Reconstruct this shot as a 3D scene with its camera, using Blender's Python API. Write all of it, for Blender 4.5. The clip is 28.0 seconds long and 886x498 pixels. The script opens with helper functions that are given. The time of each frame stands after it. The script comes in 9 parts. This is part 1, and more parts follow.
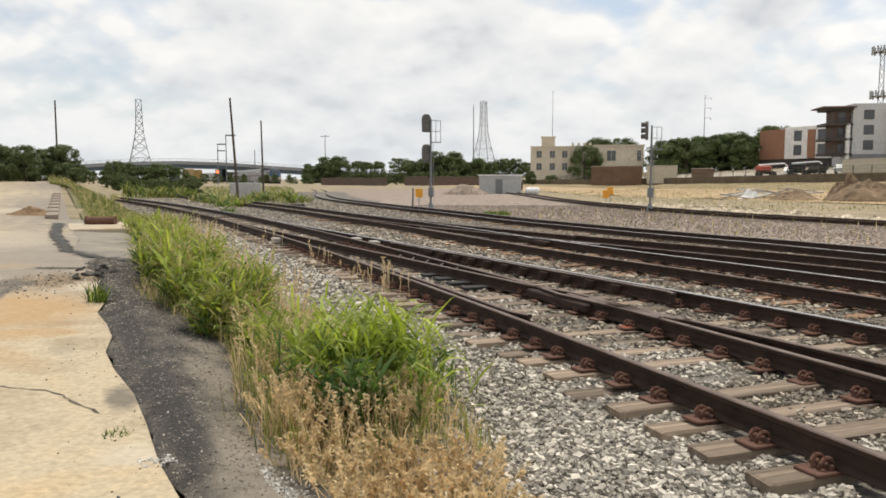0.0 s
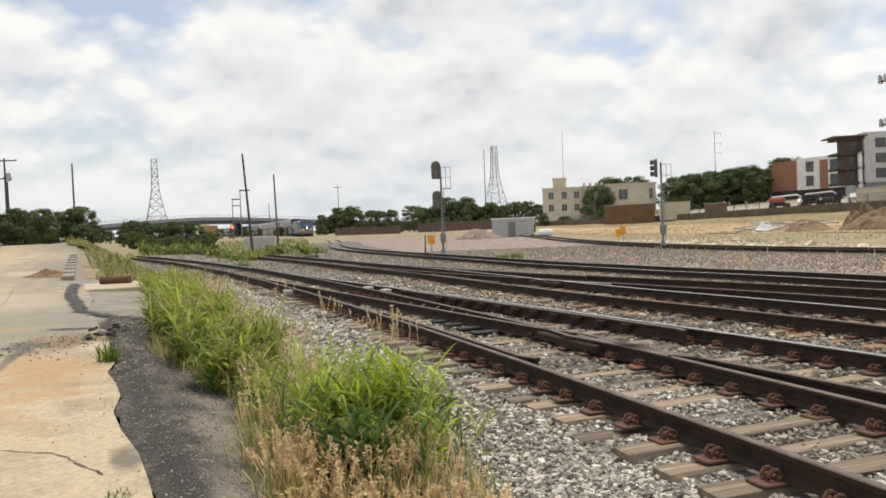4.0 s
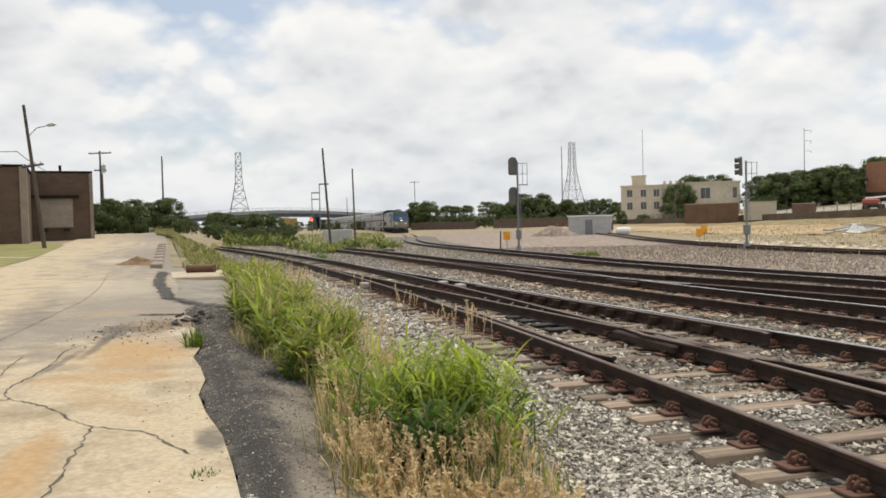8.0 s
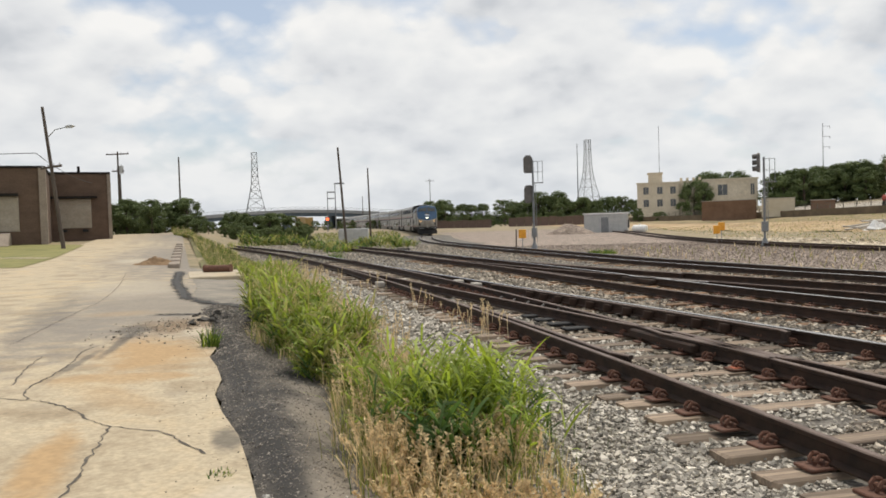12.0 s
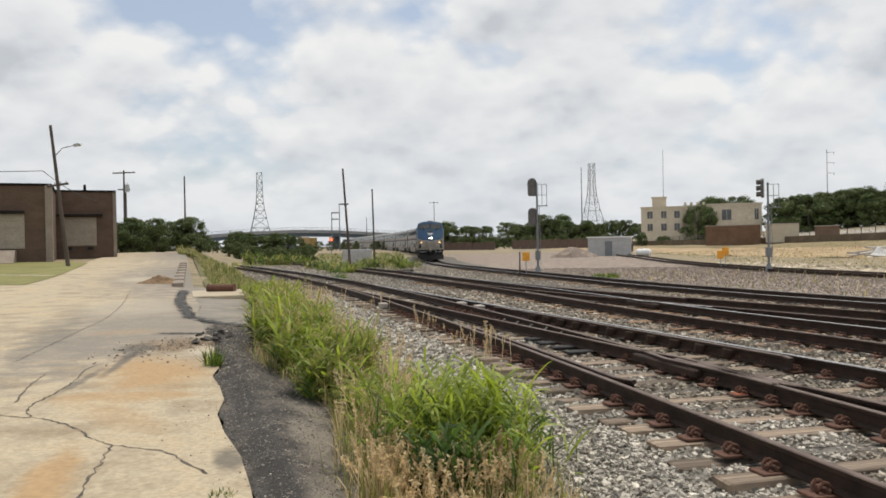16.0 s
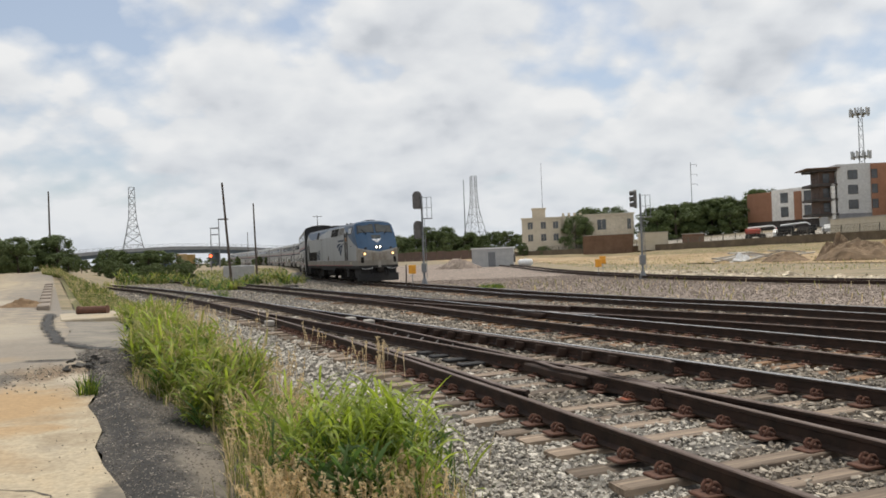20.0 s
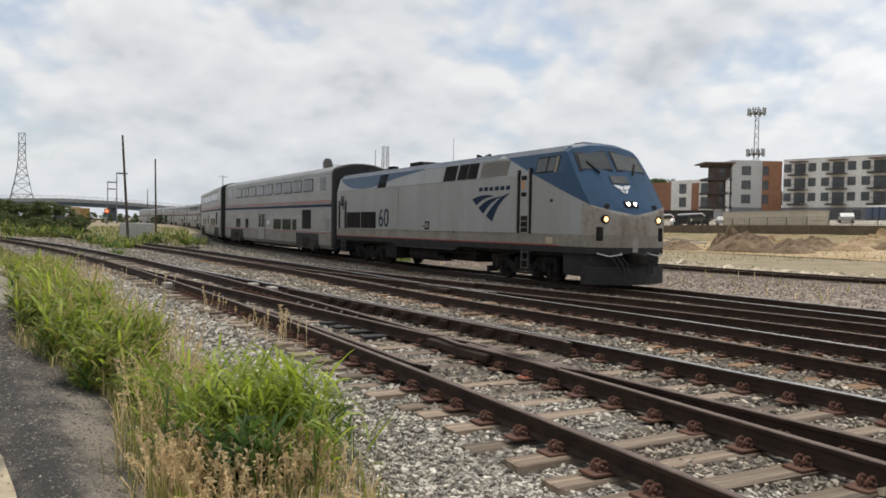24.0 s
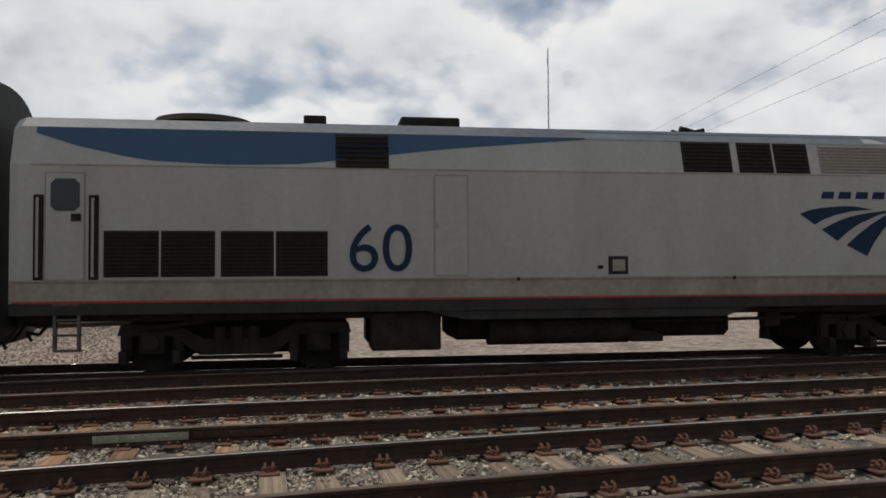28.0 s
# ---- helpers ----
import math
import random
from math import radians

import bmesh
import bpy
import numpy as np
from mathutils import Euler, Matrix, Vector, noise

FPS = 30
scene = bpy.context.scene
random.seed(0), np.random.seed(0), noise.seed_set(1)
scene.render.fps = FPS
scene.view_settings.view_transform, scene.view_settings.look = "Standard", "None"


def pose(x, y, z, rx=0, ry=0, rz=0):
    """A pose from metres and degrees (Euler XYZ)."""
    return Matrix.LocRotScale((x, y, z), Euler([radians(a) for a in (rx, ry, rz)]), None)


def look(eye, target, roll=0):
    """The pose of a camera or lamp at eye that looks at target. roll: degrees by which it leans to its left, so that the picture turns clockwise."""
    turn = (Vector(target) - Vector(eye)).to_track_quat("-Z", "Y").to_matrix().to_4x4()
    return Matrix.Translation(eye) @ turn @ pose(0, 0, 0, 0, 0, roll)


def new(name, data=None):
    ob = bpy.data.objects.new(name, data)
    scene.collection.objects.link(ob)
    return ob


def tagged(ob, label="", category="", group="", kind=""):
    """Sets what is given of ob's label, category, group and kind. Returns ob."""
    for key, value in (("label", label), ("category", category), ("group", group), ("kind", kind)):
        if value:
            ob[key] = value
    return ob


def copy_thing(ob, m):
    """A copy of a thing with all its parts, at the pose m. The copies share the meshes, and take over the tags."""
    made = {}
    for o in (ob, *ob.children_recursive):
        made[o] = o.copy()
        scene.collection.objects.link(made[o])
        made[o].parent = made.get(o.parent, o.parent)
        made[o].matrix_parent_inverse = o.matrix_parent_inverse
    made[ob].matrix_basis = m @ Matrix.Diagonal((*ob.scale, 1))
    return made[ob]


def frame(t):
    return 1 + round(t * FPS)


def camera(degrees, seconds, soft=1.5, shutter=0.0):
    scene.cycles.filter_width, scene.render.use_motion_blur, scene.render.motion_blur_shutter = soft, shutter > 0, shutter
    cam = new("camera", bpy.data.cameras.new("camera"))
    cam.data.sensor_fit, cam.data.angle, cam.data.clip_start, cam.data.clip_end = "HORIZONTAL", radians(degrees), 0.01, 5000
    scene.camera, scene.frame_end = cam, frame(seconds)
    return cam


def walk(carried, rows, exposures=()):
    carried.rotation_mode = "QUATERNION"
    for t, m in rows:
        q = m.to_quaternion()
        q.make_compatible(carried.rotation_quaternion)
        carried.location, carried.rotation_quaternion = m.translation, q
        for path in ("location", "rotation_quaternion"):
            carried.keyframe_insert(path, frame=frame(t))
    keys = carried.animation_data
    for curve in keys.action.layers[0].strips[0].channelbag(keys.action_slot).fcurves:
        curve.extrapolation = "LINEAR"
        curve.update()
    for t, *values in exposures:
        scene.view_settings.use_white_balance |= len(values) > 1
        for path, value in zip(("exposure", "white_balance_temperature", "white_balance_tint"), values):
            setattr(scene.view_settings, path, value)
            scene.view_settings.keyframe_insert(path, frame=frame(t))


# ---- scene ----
# camera: a hand-held phone at eye height beside the tracks; seconds, place, yaw, pitch, roll
cam = camera(59.36, 28.0, soft=1.7)
CAMERA_ROWS = [
    (0.0, -0.000, 0.000, 1.540, 0.00, -5.13, -0.05), (0.5, -0.046, 0.005, 1.543, -2.38, -5.84, -0.58), (1.0, -0.035, 0.002, 1.553, -13.71, -5.37, -0.65),
    (1.5, 0.034, -0.006, 1.569, -16.80, -4.17, -0.34), (2.0, 0.064, -0.010, 1.539, -10.61, -4.25, -0.06), (2.5, 0.086, 0.003, 1.560, -2.55, -2.30, 1.75),
    (4.5, 0.136, 0.002, 1.540, 1.29, -1.68, 2.27), (5.0, 0.135, -0.018, 1.539, 2.31, -1.48, 1.94), (5.5, 0.135, -0.030, 1.533, 4.37, -1.22, 1.40),
    (6.0, 0.130, -0.038, 1.532, 4.54, -1.74, 1.48), (6.5, 0.115, -0.028, 1.542, 4.07, -2.32, 1.67), (7.0, 0.123, -0.013, 1.536, 4.83, -1.91, 1.83),
    (7.5, 0.116, -0.024, 1.536, 5.02, -1.79, 1.61), (8.0, 0.116, -0.032, 1.534, 6.56, -1.88, 1.37), (8.5, 0.109, -0.041, 1.535, 7.14, -2.05, 1.49),
    (9.0, 0.118, -0.039, 1.533, 7.79, -2.33, 1.42), (9.5, 0.115, -0.031, 1.539, 8.08, -1.65, 1.55), (10.0, 0.132, -0.017, 1.528, 6.75, -1.99, 2.03),
    (10.5, 0.125, -0.008, 1.529, 6.76, -2.24, 2.03), (11.0, 0.123, 0.006, 1.535, 7.03, -2.37, 2.23), (11.5, 0.119, -0.002, 1.539, 7.55, -2.07, 1.84),
    (13.5, 0.117, -0.001, 1.536, 7.59, -1.83, 1.35), (14.0, 0.123, -0.007, 1.542, 6.92, -0.83, 0.74), (14.5, 0.126, -0.003, 1.535, 6.76, -0.71, 0.89),
    (15.0, 0.129, -0.003, 1.538, 7.07, -0.69, 1.21), (15.5, 0.118, -0.021, 1.539, 7.56, -0.55, 1.24), (16.0, 0.118, -0.040, 1.546, 7.97, -0.35, 1.05),
    (16.5, 0.121, -0.044, 1.548, 7.93, 0.34, 0.54), (17.0, 0.100, -0.039, 1.546, 6.14, -0.10, 0.47), (17.5, 0.098, -0.018, 1.547, 4.41, -0.74, 0.97),
    (18.0, 0.070, 0.006, 1.575, 1.81, -1.03, 0.80), (18.5, 0.036, 0.033, 1.568, -1.07, -0.57, 1.36), (19.0, 0.030, 0.030, 1.576, -0.89, 0.16, 2.25),
    (19.5, 0.034, 0.048, 1.566, -2.56, 0.03, 2.00), (20.0, 0.020, 0.033, 1.571, -0.52, 0.36, 2.19), (20.5, 0.016, 0.022, 1.567, 0.05, -0.47, 1.39),
    (21.0, 0.011, 0.019, 1.554, 0.57, -2.16, 0.56), (21.5, 0.045, 0.050, 1.551, -2.27, -4.09, 0.72), (23.5, 0.000, 0.058, 1.602, -4.23, -2.37, -0.58),
    (24.0, -0.000, 0.045, 1.601, -7.28, -1.78, -1.17), (24.5, -0.023, 0.051, 1.598, -10.45, -1.73, -1.62), (25.0, -0.016, 0.022, 1.607, -13.68, -0.53, -2.08),
    (25.5, 0.031, 0.007, 1.605, -20.92, -0.38, -2.03), (26.0, 0.080, -0.017, 1.607, -31.84, 0.21, -1.65), (26.5, 0.125, -0.027, 1.571, -43.03, 1.29, 0.22),
    (27.0, 0.151, -0.030, 1.569, -55.88, 0.96, 0.49), (27.5, 0.143, -0.014, 1.591, -69.10, 0.83, 1.25), (28.0, 0.136, -0.006, 1.616, -84.65, 1.87, 0.35),
]
EXPOSURES = [(0, 0.08, 6680, 10), (6.0, 0.06, 6650, 10), (10.0, 0.02, 6620, 10), (17.0, -0.1, 6480, 10), (24.0, -0.12, 6400, 10), (25.0, -0.22, 6400, 10),
             (26.0, -0.56, 6450, 10), (27.0, -0.6, 6500, 10), (28.0, -0.62, 6500, 10)]
walk(cam, [(t, pose(x, y, z, 90 + p, r, w)) for t, x, y, z, w, p, r in CAMERA_ROWS], EXPOSURES)

# ---- light ----
SUN_AZ, SUN_EL = radians(24), radians(66)   # azimuth clockwise from +y
world = bpy.data.worlds.new("sky_world")
scene.world = world
world.use_nodes = True


def build_sky():
    nt = world.node_tree
    nt.nodes.clear()
    N, K = nt.nodes.new, nt.links.new
    sky = N("ShaderNodeTexSky")
    sky.sky_type = 'NISHITA'
    sky.sun_disc = False
    sky.sun_elevation, sky.sun_rotation = SUN_EL, SUN_AZ
    sky.air_density, sky.dust_density = 1.0, 1.5
    geo = N("ShaderNodeTexCoord")
    sep = N("ShaderNodeSeparateXYZ")
    K(geo.outputs["Generated"], sep.inputs[0])

    def calc(op, a, b):
        m = N("ShaderNodeMath")
        m.operation = op
        for k, v in ((0, a), (1, b)):
            if isinstance(v, float):
                m.inputs[k].default_value = v
            elif v is not None:
                K(v, m.inputs[k])
        return m.outputs[0]

    # clouds lie on a curved layer, so they shrink and flatten towards the horizon
    up = calc('ABSOLUTE', sep.outputs["Z"], None)
    deep = calc('ADD', up, 0.46)
    comb = N("ShaderNodeCombineXYZ")
    K(calc('DIVIDE', sep.outputs["X"], deep), comb.inputs[0])
    K(calc('DIVIDE', sep.outputs["Y"], deep), comb.inputs[1])

    def cover(grow):
        """Density of the layer; grow under one looks a little higher up the sky."""
        at = N("ShaderNodeVectorMath")
        at.operation = 'MULTIPLY_ADD'
        at.inputs[1].default_value = (grow, grow, 1.0)
        at.inputs[2].default_value = (3.3, 1.9, 0.7)
        K(comb.outputs[0], at.inputs[0])
        big = N("ShaderNodeTexNoise")
        big.inputs["Scale"].default_value, big.inputs["Detail"].default_value, big.inputs["Roughness"].default_value = 2.5, 9.0, 0.55
        big.inputs["Distortion"].default_value = 0.1
        K(at.outputs[0], big.inputs["Vector"])
        warp = N("ShaderNodeVectorMath")
        warp.operation = 'MULTIPLY_ADD'
        warp.inputs[1].default_value = (0.12, 0.12, 0.12)
        K(big.outputs["Color"], warp.inputs[0])
        K(at.outputs[0], warp.inputs[2])
        total = calc('MULTIPLY', big.outputs["Fac"], 0.80)
        for size, weight in ((5.2, -0.24), (12.5, -0.13), (29.0, -0.06)):
            v = N("ShaderNodeTexVoronoi")
            v.feature = 'SMOOTH_F1'
            v.inputs["Smoothness"].default_value = 0.45
            v.inputs["Scale"].default_value = size
            K(warp.outputs[0], v.inputs["Vector"])
            more = calc('MULTIPLY_ADD', v.outputs["Distance"], weight)
            K(total, more.node.inputs[2])
            total = more
        return calc('ADD', total, 0.20)

    body, above = cover(1.0), cover(0.955)
    low = calc('MAXIMUM', calc('SUBTRACT', 0.10, calc('MULTIPLY', up, 0.35)), 0.0)
    ramp = N("ShaderNodeValToRGB")
    ramp.color_ramp.elements[0].position, ramp.color_ramp.elements[1].position = 0.27, 0.40
    K(calc('ADD', body, low), ramp.inputs[0])
    # tops turned to the light are white, thick undersides grey
    lit = calc('MULTIPLY', calc('SUBTRACT', body, above), 2.0)
    lit = calc('ADD', lit, calc('SUBTRACT', 0.95, body))
    tone = N("ShaderNodeValToRGB")
    els = tone.color_ramp.elements
    els[0].position, els[1].position = 0.22, 0.78
    els[0].color, els[1].color = (0.60, 0.63, 0.67, 1), (0.94, 0.94, 0.93, 1)
    for at_u, tint in ((0.42, (0.755, 0.775, 0.80)), (0.58, (0.84, 0.855, 0.865))):
        els.new(at_u).color = (*tint, 1)
    K(lit, tone.inputs[0])
    # cloud tone raised towards +x, added to offset the lower exposure late on
    east = N("ShaderNodeMapRange")
    east.interpolation_type = 'SMOOTHSTEP'
    east.inputs["From Min"].default_value, east.inputs["From Max"].default_value = 0.30, 0.95
    east.inputs["To Min"].default_value, east.inputs["To Max"].default_value = 0.98, 1.36
    K(sep.outputs["X"], east.inputs["Value"])
    bright = N("ShaderNodeMixRGB")
    bright.blend_type = 'MULTIPLY'
    bright.inputs[0].default_value = 1.0
    K(tone.outputs[0], bright.inputs[1])
    K(east.outputs[0], bright.inputs[2])
    skyc = N("ShaderNodeMixRGB")
    skyc.blend_type = 'MULTIPLY'
    skyc.inputs[0].default_value = 1.0
    skyc.inputs[2].default_value = (0.115, 0.115, 0.115, 1)
    K(sky.outputs[0], skyc.inputs[1])
    # haze veils the gaps
    veil = N("ShaderNodeMixRGB")
    veil.inputs[0].default_value = 0.30
    veil.inputs[2].default_value = (0.82, 0.87, 0.91, 1)
    K(skyc.outputs[0], veil.inputs[1])
    mix = N("ShaderNodeMixRGB")
    K(ramp.outputs[0], mix.inputs[0])
    K(veil.outputs[0], mix.inputs[1])
    K(bright.outputs[0], mix.inputs[2])
    # pale grey-blue haze low over the horizon
    near = N("ShaderNodeMapRange")
    near.inputs["From Min"].default_value, near.inputs["From Max"].default_value = 0.0, 0.17
    near.inputs["To Min"].default_value, near.inputs["To Max"].default_value = 0.55, 0.0
    K(up, near.inputs["Value"])
    haze = N("ShaderNodeMixRGB")
    haze.inputs[2].default_value = (0.70, 0.745, 0.79, 1)
    K(near.outputs[0], haze.inputs[0])
    K(mix.outputs[0], haze.inputs[1])
    bg = N("ShaderNodeBackground")
    bg.inputs["Strength"].default_value = 1.0
    K(haze.outputs[0], bg.inputs["Color"])
    out = N("ShaderNodeOutputWorld")
    K(bg.outputs[0], out.inputs["Surface"])


build_sky()
sun = new("sun", bpy.data.lights.new("sun", 'SUN'))
sun.data.energy, sun.data.angle, sun.data.color = 2.7, radians(1.2), (1.0, 0.925, 0.80)
sun_way = Vector((math.sin(SUN_AZ) * math.cos(SUN_EL), math.cos(SUN_AZ) * math.cos(SUN_EL), math.sin(SUN_EL)))
sun.matrix_world = look(sun_way * 60, (0, 0, 0))

# ---- materials ----


def material(name, colors, scale=8.0, rough=0.8, metal=0.0, bump=0.0, detail_scale=None, vary=0.0, island=False,
             emit=None, strength=0.0, spec=0.5, streak=None, speckle=None, grain=(0.86, 1.12)):
    """Noise-mottled surface: 2 or 3 base colours, fine and coarse variation, bump, per-object or per-island change of tone."""
    m = bpy.data.materials.new(name)
    m.use_nodes = True
    nt = m.node_tree
    N, K = nt.nodes.new, nt.links.new
    b = nt.nodes["Principled BSDF"]
    b.inputs["Roughness"].default_value = rough
    b.inputs["Metallic"].default_value = metal
    b.inputs["Specular IOR Level"].default_value = spec
    tc = N("ShaderNodeTexCoord")
    src = tc.outputs["Object"]
    if streak:
        mp = N("ShaderNodeMapping")
        mp.inputs["Scale"].default_value = streak
        K(src, mp.inputs[0])
        src = mp.outputs[0]
    n1 = N("ShaderNodeTexNoise")
    n1.inputs["Scale"].default_value = scale
    n1.inputs["Detail"].default_value = 6.0
    n1.inputs["Roughness"].default_value = 0.62
    K(src, n1.inputs["Vector"])
    ramp = N("ShaderNodeValToRGB")
    els = ramp.color_ramp.elements
    els[0].position, els[1].position = 0.32, 0.70
    els[0].color, els[1].color = (*colors[0], 1), (*colors[-1], 1)
    if len(colors) == 3:
        e = els.new(0.5)
        e.color = (*colors[1], 1)
    K(n1.outputs["Fac"], ramp.inputs[0])
    col = ramp.outputs[0]
    n2 = N("ShaderNodeTexNoise")
    n2.inputs["Scale"].default_value = detail_scale or scale * 7.3
    n2.inputs["Detail"].default_value = 4.0
    K(tc.outputs["Object"], n2.inputs["Vector"])
    fine = N("ShaderNodeMapRange")
    fine.inputs["From Min"].default_value, fine.inputs["From Max"].default_value = 0.3, 0.7
    fine.inputs["To Min"].default_value, fine.inputs["To Max"].default_value = grain
    K(n2.outputs["Fac"], fine.inputs["Value"])
    mul = N("ShaderNodeMixRGB")
    mul.blend_type = 'MULTIPLY'
    mul.inputs[0].default_value = 1.0
    K(col, mul.inputs[1])
    K(fine.outputs[0], mul.inputs[2])
    col = mul.outputs[0]
    if speckle:
        v = N("ShaderNodeTexVoronoi")
        v.inputs["Scale"].default_value = speckle
        K(tc.outputs["Object"], v.inputs["Vector"])
        sv = N("ShaderNodeSeparateColor")
        K(v.outputs["Color"], sv.inputs[0])
        mr = N("ShaderNodeMapRange")
        mr.inputs["To Min"].default_value, mr.inputs["To Max"].default_value = 0.5, 1.45
        K(sv.outputs[0], mr.inputs["Value"])
        m3 = N("ShaderNodeMixRGB")
        m3.blend_type = 'MULTIPLY'
        m3.inputs[0].default_value = 1.0
        K(col, m3.inputs[1])
        K(mr.outputs[0], m3.inputs[2])
        col = m3.outputs[0]
    if vary:
        if island:
            g = N("ShaderNodeNewGeometry")
            rnd = g.outputs["Random Per Island"]
        else:
            g = N("ShaderNodeObjectInfo")
            rnd = g.outputs["Random"]
        mr = N("ShaderNodeMapRange")
        mr.inputs["To Min"].default_value, mr.inputs["To Max"].default_value = 1 - vary, 1 + vary
        K(rnd, mr.inputs["Value"])
        m2 = N("ShaderNodeMixRGB")
        m2.blend_type = 'MULTIPLY'
        m2.inputs[0].default_value = 1.0
        K(col, m2.inputs[1])
        K(mr.outputs[0], m2.inputs[2])
        col = m2.outputs[0]
    K(col, b.inputs["Base Color"])
    if bump:
        bp = N("ShaderNodeBump")
        bp.inputs["Strength"].default_value = min(1.0, bump * 10)
        bp.inputs["Distance"].default_value = bump
        K(n2.outputs["Fac"], bp.inputs["Height"])
        K(bp.outputs[0], b.inputs["Normal"])
    if emit:
        b.inputs["Emission Color"].default_value = (*emit, 1)
        b.inputs["Emission Strength"].default_value = strength
    return m


M = {}
M["dirt"] = material("dry_dirt", [(0.15, 0.13, 0.07), (0.30, 0.24, 0.155), (0.19, 0.165, 0.08)], 0.22, 0.95, bump=0.03, detail_scale=3.0)
M["concrete"] = material("worn_concrete", [(0.32, 0.26, 0.18), (0.45, 0.385, 0.285), (0.43, 0.335, 0.21)], 0.5, 0.9, bump=0.006, detail_scale=28)
M["asphalt"] = material("old_asphalt", [(0.05, 0.046, 0.042), (0.098, 0.088, 0.075), (0.20, 0.172, 0.135)], 1.5, 0.95, bump=0.02, detail_scale=38, speckle=55)
M["ballast"] = material("ballast_bed", [(0.07, 0.063, 0.053), (0.135, 0.123, 0.105), (0.215, 0.195, 0.168)], 1.8, 0.95, bump=0.04, detail_scale=26, speckle=30)
M["pink_ballast"] = material("pinkish_gravel", [(0.15, 0.115, 0.09), (0.27, 0.215, 0.175), (0.34, 0.28, 0.23)], 1.3, 0.95, bump=0.04, detail_scale=9, speckle=9)
M["stone"] = material("crushed_stone", [(0.27, 0.245, 0.205), (0.60, 0.555, 0.48)], 9.0, 0.95, vary=0.55, island=True)
M["grit"] = material("dusty_grit", [(0.058, 0.053, 0.047), (0.105, 0.095, 0.082), (0.175, 0.155, 0.13)], 1.4, 0.95, bump=0.015, detail_scale=45, speckle=60)
M["weedy"] = material("weedy_ground", [(0.085, 0.095, 0.030), (0.17, 0.15, 0.065), (0.11, 0.12, 0.04)], 0.35, 0.95, bump=0.05, detail_scale=4)
M["red_tie"] = material("red_lead_paint", [(0.24, 0.06, 0.025), (0.42, 0.11, 0.045)], 6, 0.7)
M["dull_steel"] = material("dull_steel", [(0.13, 0.12, 0.11), (0.22, 0.20, 0.185)], 6, 0.6, metal=0.4)
M["rail_rust"] = material("rusty_rail_steel", [(0.020, 0.012, 0.008), (0.056, 0.029, 0.018)], 5.0, 0.75, metal=0.3, bump=0.002, detail_scale=50)
M["rail_top"] = material("dull_rail_head", [(0.085, 0.055, 0.042), (0.16, 0.12, 0.10)], 3.0, 0.62, metal=0.35, streak=(1, 1, 1))
M["rail_bright"] = material("polished_rail_head", [(0.34, 0.32, 0.30), (0.50, 0.48, 0.46)], 3.0, 0.27, metal=0.85)
M["tie"] = material("weathered_tie_wood", [(0.085, 0.062, 0.046), (0.22, 0.168, 0.122), (0.38, 0.30, 0.22)], 2.0, 0.9, bump=0.010, detail_scale=30, vary=0.42, streak=(1, 9, 5))
M["plate"] = material("rusted_clip_iron", [(0.075, 0.036, 0.024), (0.175, 0.078, 0.048)], 14, 0.85, bump=0.003)
M["rusty_tie"] = material("rust_stained_tie_wood", [(0.10, 0.062, 0.036), (0.26, 0.15, 0.080), (0.36, 0.22, 0.13)], 2.0, 0.9, bump=0.006, detail_scale=30, vary=0.38, streak=(1, 9, 5))


